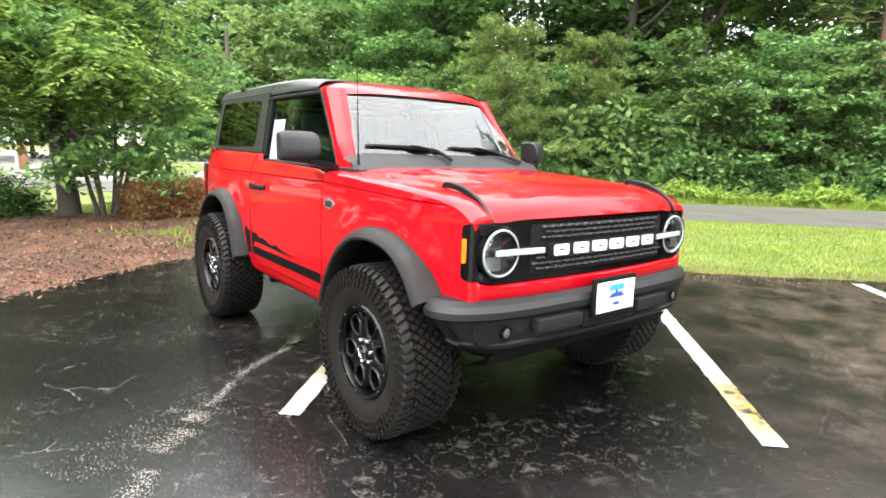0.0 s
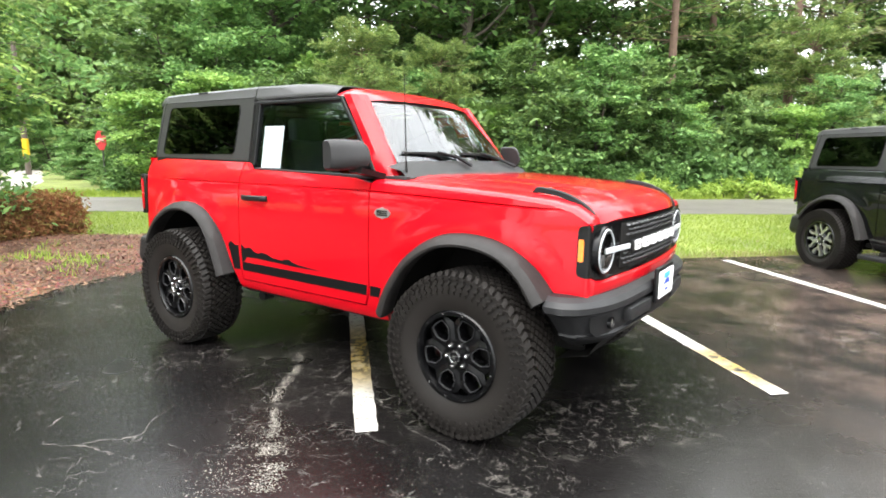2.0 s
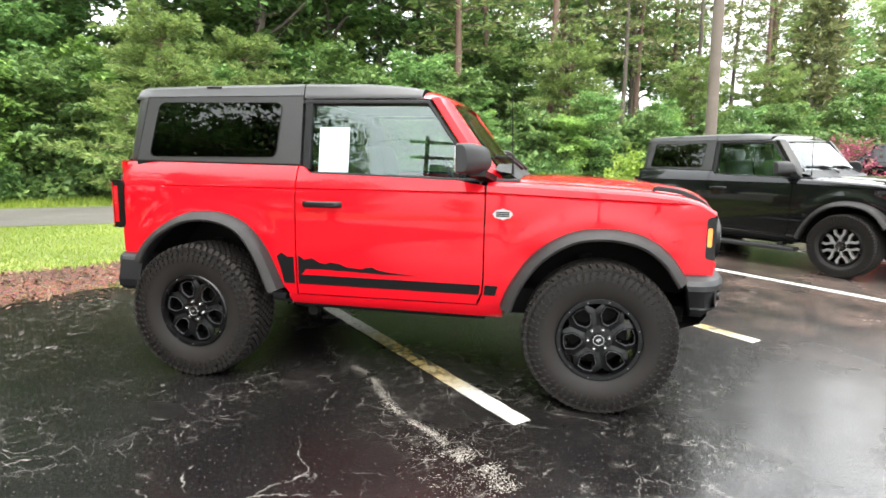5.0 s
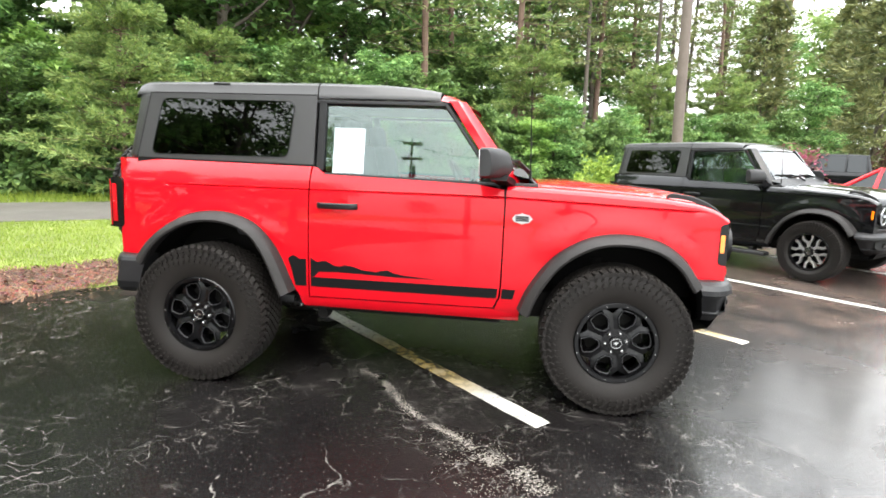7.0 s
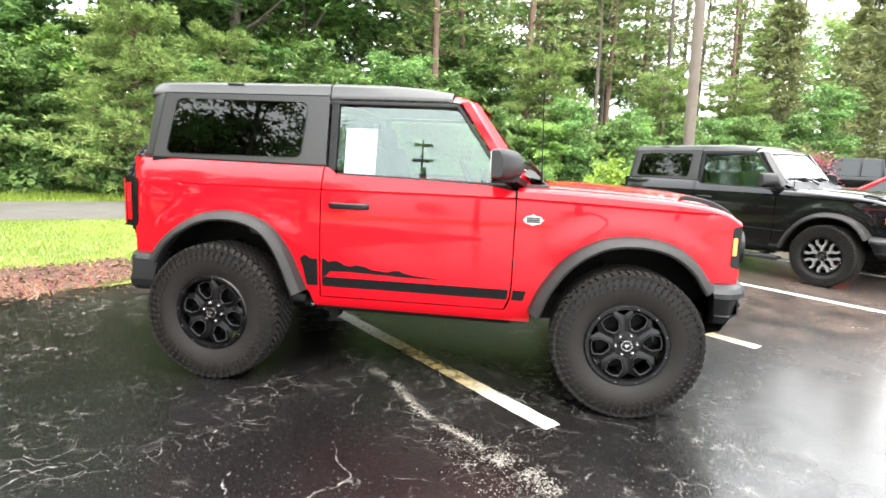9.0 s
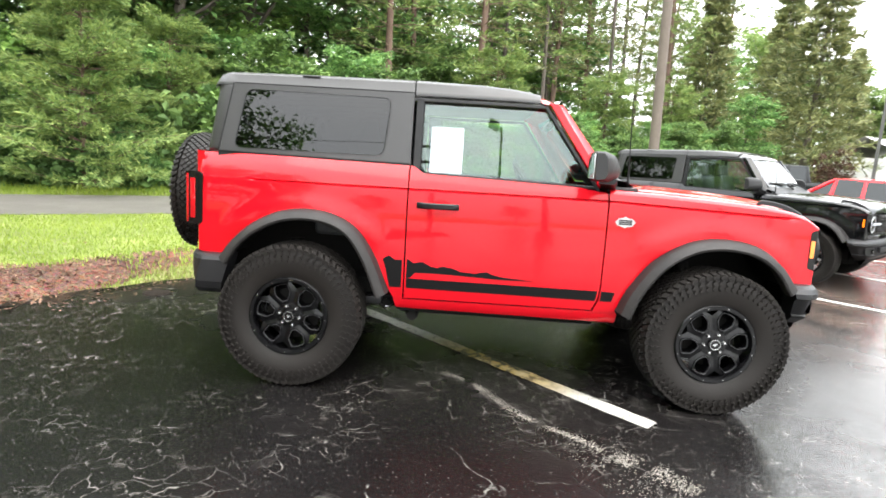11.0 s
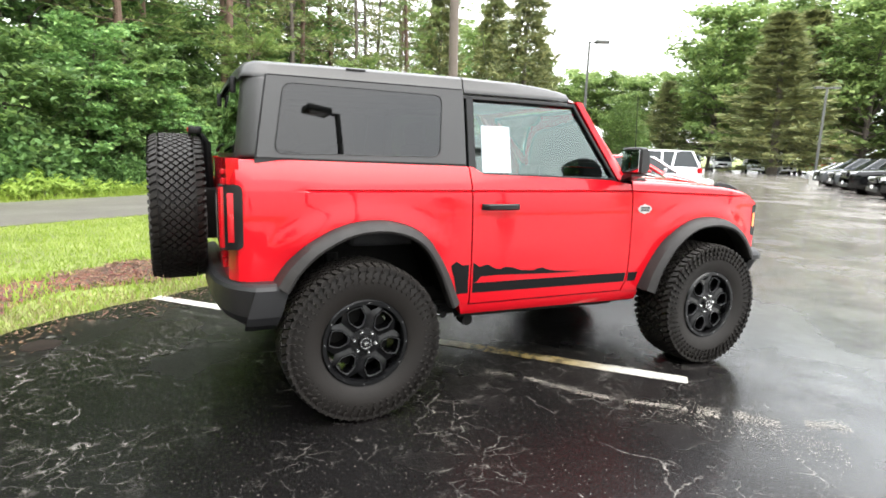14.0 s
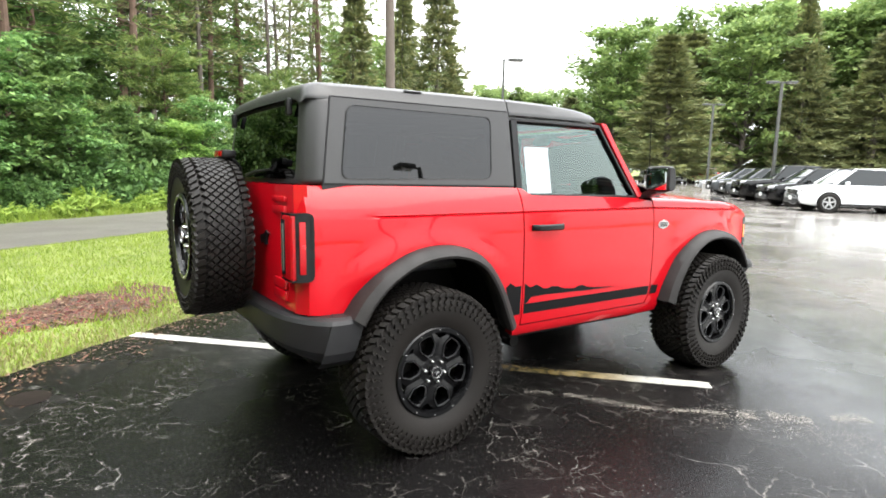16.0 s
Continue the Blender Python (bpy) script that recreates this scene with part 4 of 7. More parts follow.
def off_roader(name, label, m, coat, dark=True, tyre_r=0.437, lettered=True, hub_z=0.429, tilt=1.15):
    lean = Matrix.Translation((0, -0.85, 0)) @ Matrix.Rotation(math.radians(-tilt), 4, "X") @ Matrix.Translation((0, 0.85, 0))
    root = thing(name, label, "car", (m if m is not None else Matrix.Identity(4)) @ lean)

    # -- flanks
    for s in (-1, 1):
        inw = (0, -s, 0)
        quarter = [(-0.607, 1.372), (-1.78, 1.388), (-1.935, 1.382), (-1.935, 0.775)] + ARCH_R + [(-0.66, 0.555), (-0.607, 0.555)]
        part("rear_quarter", skin([quarter], flank(s), 0.03, 0.04, inw, CUTS), coat, root)
        door = part("door", skin([[(-0.598, 1.372), (-0.575, 1.368), (-0.515, 1.328), (-0.1, 1.318), (0.43, 1.302), (0.592, 1.277), (0.597, 1.2), (0.593, 0.70), (0.585, 0.63), (0.555, 0.562), (-0.598, 0.562)]], flank(s), 0.03, 0.05, inw, CUTS), coat, root)
        fender = [(0.606, 1.2765), (0.9, 1.268), (1.2, 1.254), (1.5, 1.236), (1.7, 1.212), (1.8, 1.185), (1.85, 1.158), (1.878, 1.135), (1.878, 0.792), (1.752, 0.790)] + list(reversed(ARCH_F[:-1])) + [(0.705, 0.555), (0.566, 0.555), (0.596, 0.63), (0.602, 0.70)]
        part("fender", skin([fender], flank(s), 0.03, 0.04, inw, CUTS_F), coat, root)
        part("sill", skin([rounded([(-0.665, 0.553), (-0.645, 0.494), (0.715, 0.482), (0.715, 0.553)], 0.008)], lambda x, z: (x, s * (0.852 - 0.9 * abs(z - 0.54) * (z > 0.54) - 0.62 * max(0, 0.54 - z)), z), 0.06, 0.03, inw), coat, root)
        part("flare", flare(ARCH_F, (1.275, 0.43), s, 0.965, 0.4), M_FLARE, root, "grey-black plastic wheel-arch flare")
        part("flare", flare(ARCH_R, (-1.275, 0.43), s, 0.965, 0.4), M_FLARE, root, "grey-black plastic wheel-arch flare")
        for arch, c in ((ARCH_F, 1.275), (ARCH_R, -1.275)):
            ins = inset(arch, 0.03, (c, 0.43))
            part("wheel_liner", loft([[(x, s * y, z) for x, z in ins] for y in (0.85, 0.7, 0.5, 0.42)]), M_DARK, root)

        # door furniture
        hnd = bmesh.new()
        add_loft(hnd, [[(x, s * (0.866 + 0.036 * math.sin(math.pi * min(1, max(0, (x + 0.545) / 0.255))) ** 0.35 + dy), 1.142 + dz) for dy, dz in ((0, -0.017), (0.006, -0.019), (0.012, -0.012), (0.013, 0.010), (0.006, 0.018), (0, 0.017))]
                       for x in np.linspace(-0.545, -0.29, 14)], close_u=True, caps=True)
        part("door_handle", hnd, M_TRIM, door, "black door handle")
        cup = bmesh.new()
        add_lathe(cup, [(0.0, 0.0), (0.03, 0.001), (0.043, 0.003)], 20)
        for v in cup.verts:
            v.co = Vector((-0.40 + v.co.x * 1.35, s * (side_y(-0.4, 1.142) + 0.0015 + v.co.y * 0.4), 1.142 + v.co.z * 0.95))
        part("handle_cup", cup, coat, door)
        glass_o = rounded([(-0.537, 1.752), (0.212, 1.748), (0.256, 1.695), (0.535, 1.315), (-0.503, 1.338), (-0.537, 1.36)], [0.02, 0.02, 0.05, 0.02, 0.02, 0.02])
        part("window_glass", skin([glass_o], cabin(s, -0.022), 0.005, 0.09, inw), M_GLASS, door, "clear door glass reflecting the sky")
        fr = bmesh.new()
        for a, b, wd in (((-0.605, 1.775), (0.20, 1.775), 0.022), ((-0.565, 1.78), (-0.565, 1.355), 0.05), ((0.205, 1.782), (0.56, 1.285), 0.022), ((-0.53, 1.328), (0.55, 1.302), 0.020)):
            d = (Vector(b) - Vector(a)).normalized()
            nrm = Vector((-d[1], d[0]))
            rows = []
            for k in range(9):
                p = Vector(a) + (Vector(b) - Vector(a)) * k / 8
                ring = []
                for t, off in ((-wd / 2, -0.03), (-wd / 2, -0.004), (-wd / 2 + 0.004, 0.0), (wd / 2 - 0.004, 0.0), (wd / 2, -0.004), (wd / 2, -0.03)):
                    q = p + nrm * t
                    ring.append((q[0], s * (house_y(q[0], q[1]) + off), q[1]))
                rows.append(ring)
            add_loft(fr, rows, close_u=True, caps=True)
        part("window_frame", fr, M_TRIM, door, "black window frame")
        # mirror: shell, glass, arm
        shell = bmesh.new()
        for k, (y, g) in enumerate(((0.878, 0.86), (0.893, 0.97), (0.95, 1.0), (1.01, 1.0), (1.053, 0.97), (1.07, 0.86))):
            o = rounded([(0.455, 1.345), (0.60, 1.35), (0.632, 1.40), (0.605, 1.49), (0.56, 1.518), (0.45, 1.515)], [0.025, 0.03, 0.03, 0.03, 0.025, 0.02], 3)
            ctr = (0.535, 1.43)
            narrow = (0.655 - 0.66 * (y - 0.88) - 0.45) / 0.182
            row = [shell.verts.new((0.45 + (ctr[0] + (x - ctr[0]) * g - 0.45) * narrow, s * y, ctr[1] + (z - ctr[1]) * g)) for x, z in o]
            if k:
                for i in range(len(row)):
                    j = (i + 1) % len(row)
                    shell.faces.new((prev[i], prev[j], row[j], row[i]))
            else:
                shell.faces.new(row)
            prev = row
        shell.faces.new(list(reversed(prev)))
        mir = part("mirror", shell, M_PLASTIC, root, "black door mirror")
        part("mirror_glass", box((0.4505, s * 0.975, 1.432), (0.006, 0.155, 0.14), 0.002), plain("mirror_silver", (0.85, 0.86, 0.86), rough=0.03, metal=1.0, rvar=0.01), mir, "silvered mirror glass")
        part("mirror_arm", loft([[(x + dx, s * y, z + dz) for dx, dz in ((-0.045, -0.018), (0.05, -0.02), (0.06, 0.012), (-0.035, 0.018))] for x, y, z in ((0.60, 0.78, 1.318), (0.58, 0.85, 1.335), (0.555, 0.93, 1.352))], close_u=True, caps=True), M_TRIM, mir)
        # decals
        if lettered:
            def decal(pts, nm="decal"):
                part(nm, skin([pts], flank(s, 0.0025), 0.0015, 0.08, inw), M_DECAL, root, "matt black side graphic")
            decal([(-0.588, 0.688), (0.582, 0.684), (0.574, 0.622), (-0.588, 0.628)])
            decal([(0.607, 0.684), (0.688, 0.682), (0.672, 0.622), (0.602, 0.622)])
            decal([(-0.617, 0.628), (-0.617, 0.802), (-0.66, 0.80), (-0.70, 0.825), (-0.735, 0.80), (-0.715, 0.74), (-0.69, 0.628)])
            decal([(-0.588, 0.688), (-0.562, 0.694), (-0.535, 0.725), (-0.42, 0.728), (-0.2, 0.722), (-0.05, 0.716), (0.21, 0.7165), (0.0, 0.731), (-0.06, 0.742), (-0.095, 0.758), (-0.14, 0.752), (-0.165, 0.742), (-0.26, 0.75),
                   (-0.31, 0.768), (-0.37, 0.776), (-0.40, 0.764), (-0.44, 0.77), (-0.49, 0.797), (-0.515, 0.793), (-0.545, 0.785), (-0.588, 0.812)])
            bdg = bmesh.new()
            ngon_plate(bdg, [(-0.06, 0.0), (-0.04, 0.022), (-0.012, 0.028), (0.0, 0.034), (0.012, 0.028), (0.045, 0.020), (0.06, 0.0), (0.04, -0.022), (0.01, -0.028), (0.0, -0.034), (-0.012, -0.028), (-0.045, -0.02)], 0.0, -0.006)
            for v in bdg.verts:
                v.co = Vector((0.706 + v.co.x, s * (side_y(0.706, 1.113) - v.co.y), 1.113 + v.co.z))
            bd = part("fender_badge", bdg, M_ALLOY, root, "silver fender badge")
            bars = bmesh.new()
            for zz in (-0.011, 0.0, 0.011):
                add_box(bars, (0.706, s * (side_y(0.706, 1.113) + 0.0068), 1.113 + zz), (0.078, 0.002, 0.0085))
            part("badge_bars", bars, M_TRIM, bd)

        # cabin shell: hardtop side with its glass
        hole = rounded([(-1.705, 1.418), (-1.645, 1.782), (-0.742, 1.775), (-0.772, 1.422)], 0.05, 5)
        ml, mr = (-1.675, 1.6), (-0.7569, 1.6)
        left_lo = [p for p in hole if p[0] < -1.2 and p[1] < 1.6]
        right_lo = [p for p in hole if p[0] > -1.2 and p[1] < 1.6]
        left_hi = [p for p in hole if p[0] < -1.2 and p[1] >= 1.6]
        right_hi = [p for p in hole if p[0] > -1.2 and p[1] >= 1.6]
        low_part = [(-1.76, 1.6), (-1.79, 1.398), (-0.606, 1.384), (-0.606, 1.6), mr] + list(reversed(sorted(right_lo, key=lambda p: p[1] + 0.001 * p[0]))) + sorted(left_lo, key=lambda p: p[1] - 0.001 * p[0]) + [ml]
        high_part = [(-0.606, 1.6), (-0.606, 1.822), (-1.725, 1.822), (-1.76, 1.6), ml] + sorted(left_hi, key=lambda p: p[1] + 0.001 * p[0]) + list(reversed(sorted(right_hi, key=lambda p: p[1] - 0.001 * p[0]))) + [mr]
        part("hardtop_side", skin([low_part, high_part], cabin(s), 0.03, 0.07, inw), M_TOP, root, "dark grey moulded hardtop side")
        part("quarter_glass", skin([inset(hole, 0.006, (-1.2, 1.6))], cabin(s, 0.001), 0.006, 0.1, inw), M_TINT, root, "dark privacy glass")
        gas = bmesh.new()
        ins = inset(hole, 0.004, (-1.2, 1.6))
        ins2 = inset(hole, 0.03, (-1.2, 1.6))
        add_loft(gas, [[cabin(s, 0.0035)(*p) for p in hole], [cabin(s, 0.005)(*p) for p in ins], [cabin(s, 0.004)(*p) for p in inset(hole, 0.012, (-1.2, 1.6))], [cabin(s, 0.0)(*p) for p in inset(hole, 0.014, (-1.2, 1.6))]], close_u=True)
        part("glass_seal", gas, M_TRIM, root)
        # windscreen pillar
        rows = []
        for k in range(13):
            t = k / 12
            z = 1.30 + (1.80 - 1.30) * t
            xr, xf = 0.567 - 0.342 * t, 0.70 - 0.372 * t
            yo = house_y(0.5 - 0.3 * t, z) + 0.002
            yf = 0.695 - 0.095 * t
            rows.append([(xr, s * (yo - 0.05), z), (xr, s * (yo - 0.004), z), (xr + 0.006, s * yo, z), (xr + 0.055, s * (yo - 0.004), z), (xf - 0.03, s * (yf + 0.018), z), (xf - 0.004, s * (yf + 0.004), z), (xf, s * (yf - 0.012), z), (xf - 0.006, s * (yf - 0.04), z), (xf - 0.03, s * (yf - 0.05), z)])
        part("windscreen_pillar", loft(rows), coat, root)
        # fender top strip and the grab rib on it
        rows = []
        for x in np.linspace(0.61, 1.875, 34):
            zc = lerp_table(SHOULDER, x)
            ys = side_y(x, zc)
            rows.append([(x, s * ys, zc), (x, s * (ys - 0.008), zc + 0.010), (x, s * (ys - 0.025), zc + 0.020), (x, s * 0.74, zc + 0.026), (x, s * 0.703, zc + 0.030), (x, s * 0.697, zc + 0.026), (x, s * 0.697, zc - 0.02)])
        for x, dz, ins in ((1.886, -0.004, 0.004), (1.892, -0.016, 0.010), (1.894, -0.04, 0.014)):
            rows.append([(x, y - s * ins * min(1.0, (abs(y) - 0.697) / 0.08), min(z, rows[33][3][2]) + dz) for _, y, z in rows[33]])
        part("fender_top", loft(rows), coat, root)
        ribp = [(1.545, 1.266), (1.565, 1.286), (1.62, 1.284), (1.70, 1.270), (1.77, 1.244), (1.83, 1.209), (1.875, 1.165), (1.89, 1.14)]
        part("hood_rib", loft([[(x + dx, s * (0.70 + dy), z + dz) for dy, dx, dz in ((-0.012, 0, -0.026), (-0.010, 0.002, -0.002), (-0.004, 0.004, 0.003), (0.004, 0.004, 0.003), (0.010, 0.002, -0.002), (0.012, 0, -0.026))] for x, z in smooth_line(ribp, 4)], caps=True), M_TRIM, root, "black grab rib on the fender edge")

        # lamps
        lx = 0.008
        hl = part("headlamp", lathe([(0.0, 1.87 + lx), (0.10, 1.87 + lx), (0.106, 1.895 + lx), (0.110, 1.914 + lx), (0.118, 1.912 + lx), (0.122, 1.875)], 40, "x", (0, s * 0.662, 1.0)), M_GLOSS, root, "round headlamp with a white light ring")
        part("light_ring", lathe([(0.095, 1.898 + lx), (0.096, 1.913 + lx), (0.100, 1.917 + lx), (0.105, 1.913 + lx), (0.107, 1.898 + lx)], 44, "x", (0, s * 0.662, 1.0)), M_LEDW, hl)
        part("lamp_lens", lathe([(0.0, 1.924 + lx), (0.05, 1.922 + lx), (0.085, 1.916 + lx), (0.09, 1.908 + lx)], 36, "x", (0, s * 0.662, 1.0)), M_LENS, hl)
        for z0, hz, wz, mt in ((1.048, 0.066, 0.142, M_STEEL), (0.953, 0.062, 0.132, M_CLEAR)):
            part("projector", box((1.892 + lx, s * 0.668, z0), (0.02, wz, hz), 0.018, seg=3), mt, hl)
        part("light_bar", box((1.943, s * 0.570, 1.004), (0.016, 0.27, 0.026), 0.005, Matrix.Rotation(s * 0.10, 3, "Z")), M_LEDW, hl)
        part("corner_bezel", skin([rounded([(1.836, 0.895), (1.8785, 0.887), (1.8785, 1.131), (1.836, 1.122)], [0.022, 0.002, 0.002, 0.022], 4)], flank(s, 0.0022), 0.006, 0.02, inw), M_GLOSS, root)
        part("turn_lamp", skin([rounded([(1.842, 0.962), (1.866, 0.962), (1.866, 1.066), (1.842, 1.066)], 0.008)], flank(s, 0.0055), 0.010, 0.03, inw), M_AMBER, root, "amber turn lamp")
        tl = part("tail_lamp", box((-1.926, s * 0.742, 1.098), (0.107, 0.145, 0.318), 0.022, seg=3), M_REDLENS, root, "upright red tail lamp with a black side bracket")
        part("lamp_frame", skin([rounded([(-1.956, 0.937), (-1.868, 0.937), (-1.868, 1.262), (-1.956, 1.262)], [0.012, 0.035, 0.035, 0.012], 4)], lambda a_, b_: (a_, s * (0.826 - 0.25 * max(0.0, -1.93 - a_)), b_), 0.040, 0.03, inw), M_GLOSS, tl, "black rounded bracket")
        part("side_lens", box((-1.927, s * 0.8275, 1.098), (0.030, 0.006, 0.245), 0.002), M_REDLENS, tl)
        part("lens_well", box((-1.979, s * 0.712, 1.098), (0.006, 0.052, 0.262), 0.002), M_GLOSS, tl)
        part("reverse_lens", box((-1.983, s * 0.712, 1.098), (0.006, 0.030, 0.225), 0.002), M_SMOKE, tl, "smoked grey lens")
        for zz in (0.99, 1.206):
            part("lamp_cap", box((-1.95, s * 0.742, zz + (0.05 if zz > 1.1 else -0.047)), (0.055, 0.146, 0.010), 0.004), M_GLOSS, tl)
        part("glow", lathe([(0.0, 0.0045), (0.007, 0.003), (0.009, 0.0)], 10, "y", (-1.922, s * 0.8312, 1.105)), M_LEDR, tl, "lit red side marker")

        # wheels and running gear
        for c, sd in ((1.277, 1), (-1.277, 2)):
            mm = Matrix.Translation((c, s * 0.842, hub_z + (1.69 * math.sin(math.radians(tilt)) if s > 0 else 0))) @ (Matrix.Rotation(math.pi, 4, "Z") if s > 0 else Matrix.Identity(4))
            wheel(root, mm, dark, sd + (3 if s > 0 else 0), tyre_r)
            part("spring_strut", tube([(c - 0.05, s * 0.56, 0.36), (c - 0.08, s * 0.52, 0.85)], 0.045, 10), M_DARK, root)
            part("control_arm", tube([(c - 0.02, s * 0.68, 0.40), (c - 0.45 if c < 0 else c - 0.3, s * 0.42, 0.46)], 0.03, 8), M_DARK, root)

    # -- hood, cowl, screen, roof
    def hood_z(f, y):
        base = lerp_table([(0, 1.318), (0.15, 1.313), (0.5, 1.292), (0.75, 1.268), (0.88, 1.244), (0.94, 1.222), (0.975, 1.196), (0.993, 1.165), (1.0, 1.138)], f)
        a = abs(y)
        return base - 0.010 * step(0.5, 0.69, a) - 0.012 * step(0.66, 0.692, a) + 0.012 * step(0.44, 0.36, a) * step(0.05, 0.2, f) * step(1.0, 0.85, f) + 0.008 * (1 - (a / 0.7) ** 2)

    rows = []
    for y in np.linspace(-0.690, 0.690, 41):
        x1 = 1.955 - 0.075 * abs(y / 0.7) ** 2.6
        fs = np.concatenate([np.linspace(0, 0.85, 16), np.linspace(0.88, 1.0, 12)])
        rows.append([(0.79 + (x1 - 0.79) * f, y, hood_z(f, y)) for f in fs])
    part("hood", loft(rows), coat, root)
    cw = []
    for y in np.linspace(-0.74, 0.74, 25):
        g = 1 - (y / 0.74) ** 2
        cw.append([(0.635 + 0.045 * g, y, 1.402 - 0.03 * step(0.6, 0.74, abs(y))), (0.665 + 0.045 * g, y, 1.390 - 0.03 * step(0.6, 0.74, abs(y))), (0.735 + 0.01 * g, y, 1.348), (0.788, y, 1.316 - 0.012 * step(0.6, 0.74, abs(y))), (0.79, y, 1.27)])
    part("cowl", loft(cw), M_PLASTIC, root, "black plastic cowl below the windscreen")
    part("cowl_side", box((0.70, -0.742, 1.30), (0.19, 0.05, 0.035), 0.012), M_PLASTIC, root)
    part("cowl_side", box((0.70, 0.742, 1.30), (0.19, 0.05, 0.035), 0.012), M_PLASTIC, root)

    def screen(a, b):
        """a across, b from the screen's foot (0) to its head (1)."""
        hw = 0.685 - 0.095 * b
        y = a * hw
        return (0.69 - 0.37 * b + 0.045 * (1 - a * a), y, 1.335 + 0.435 * b)

    part("windscreen", skin([rounded([(-0.985, 0.0), (0.985, 0.0), (0.97, 1.0), (-0.97, 1.0)], 0.06)], screen, 0.005, 0.12, (-0.8, 0, -0.5)), M_WS, root, "sloping windscreen reflecting white sky")
    # a black frit round the glass's edge
    frit = bmesh.new()
    o1 = rounded([(-0.985, 0.0), (0.985, 0.0), (0.97, 1.0), (-0.97, 1.0)], 0.06)
    o2 = rounded([(-0.93, 0.10), (0.93, 0.10), (0.93, 0.95), (-0.93, 0.95)], 0.08)
    add_loft(frit, [[Vector(screen(*p)) + Vector((-0.009, 0, -0.006)) for p in o] for o in (o1, o2)], close_u=True)
    part("screen_border", frit, M_TRIM, root)
    cam_pod = box((0.33, 0.0, 1.715), (0.05, 0.17, 0.085), 0.02, Matrix.Rotation(0.7, 3, "Y"))
    part("mirror_pod", cam_pod, M_TRIM, root)
    head = []
    for x, zt, k in ((0.178, 1.853, 0.0), (0.215, 1.846, 0.02), (0.26, 1.828, 0.08), (0.30, 1.80, 0.2), (0.325, 1.772, 0.35)):
        yo = house_y(x, 1.80)
        row = []
        for a in np.linspace(-1, 1, 25):
            e = abs(a) ** 7
            row.append((x + 0.045 * (1 - a * a) * (k / 0.35 if k else 0), a * (yo - 0.035 * k), zt + 0.014 * (1 - a * a) - 0.055 * e * (1 - k)))
        head.append(row)
    part("screen_header", loft(head), coat, root)

    def roof_row(x, zt):
        q = max(0.0, -1.78 - x)
        yo = house_y(x, 1.822) - 6.0 * q * q
        lo = 1.783
        pts = [(yo, max(lo, min(1.80, zt - 0.04))), (yo - 0.001, max(lo, min(1.814, zt - 0.038))), (yo - 0.006, max(lo, min(1.824, zt - 0.034))), (yo - 0.024, max(lo, zt - 0.018)), (yo - 0.046, zt - 0.004), (yo - 0.085, zt + 0.004), (0.42, zt + 0.011), (0.2, zt + 0.015), (0, zt + 0.017)]
        return [(x, y, z) for y, z in pts] + [(x, -y, z) for y, z in reversed(pts[:-1])]

    ztop = lambda x: lerp_table([(-1.862, 1.80), (-1.856, 1.825), (-1.845, 1.85), (-1.82, 1.872), (-1.77, 1.885), (-1.6, 1.890), (-1.3, 1.893), (-0.6, 1.896), (-0.2, 1.890), (0.05, 1.874), (0.172, 1.853)], x)
    part("roof_rear", loft([roof_row(x, ztop(x)) for x in (-1.862, -1.856, -1.845, -1.82, -1.77, -1.7, -1.5, -1.2, -0.9, -0.7, -0.62, -0.607)]), M_TOP, root, "dark grey rear roof panel")
    part("roof_front", loft([roof_row(x, ztop(x)) for x in (-0.598, -0.58, -0.4, -0.2, 0.0, 0.1, 0.172)]), M_TOP, root, "dark grey front roof panel")
    part("headliner", box((-0.75, 0, 1.80), (1.9, 1.24, 0.02), 0.005), M_TAN, root)
    part("roof_seal", box((-0.6025, 0, 1.85), (0.006, 1.34, 0.05)), M_TRIM, root)
    for s in (-1, 1):
        part("corner_seam", tube([(-1.796 + 0.068 * t, s * (house_y(-1.75, 1.395 + 0.42 * t) - 0.001), 1.395 + 0.42 * t) for t in np.linspace(0, 1, 6)], 0.0045, 6), M_TRIM, root)
        part("belt_seal", loft([[(x, s * (house_y(x, z) - 0.012), z) for z in (1.35, 1.41)] for x in np.linspace(-1.80, -0.60, 13)]), M_TRIM, root)
        part("roof_seam", tube([(x, s * (house_y(x, 1.817) - 0.001), 1.817) for x in np.linspace(-1.72, -0.612, 9)], 0.0042, 6), M_TRIM, root)
        part("drip_mark", box((-1.25, s * 0.672, 1.878), (0.11, 0.008, 0.010), 0.002), M_TRIM, root)

    # -- tail
    tail = []
    for z in np.linspace(0.775, 1.39, 14):
        tail.append([(-1.935 - 0.012 * (1 - (y / 0.75) ** 2) + (0.055 if abs(y) > 0.74 else 0), y, z) for y in (-0.77, -0.74, -0.735, -0.6, -0.3, 0, 0.3, 0.6, 0.735, 0.74, 0.77)])
    gate = part("tailgate", loft(tail), coat, root)
    for zz, hh in ((1.318, 0.03), (1.265, 0.045), (0.90, 0.05), (0.845, 0.05)):
        for s in (-1, 1):
            part("pressing", box((-1.944, s * 0.56, zz), (0.022, 0.19, hh), 0.010), coat, gate)
    emb = bmesh.new()
    ngon_plate(emb, [(-0.028, -0.05), (-0.008, -0.02), (-0.004, -0.055), (0.016, -0.048), (0.014, 0.0), (0.03, 0.03), (0.012, 0.055), (-0.006, 0.02), (-0.03, 0.012)], 0.0, 0.01)
    for v in emb.verts:
        v.co = Vector((-1.942 - v.co.y, -0.32 - v.co.x * 2.4, 1.105 + v.co.z * 0.75))
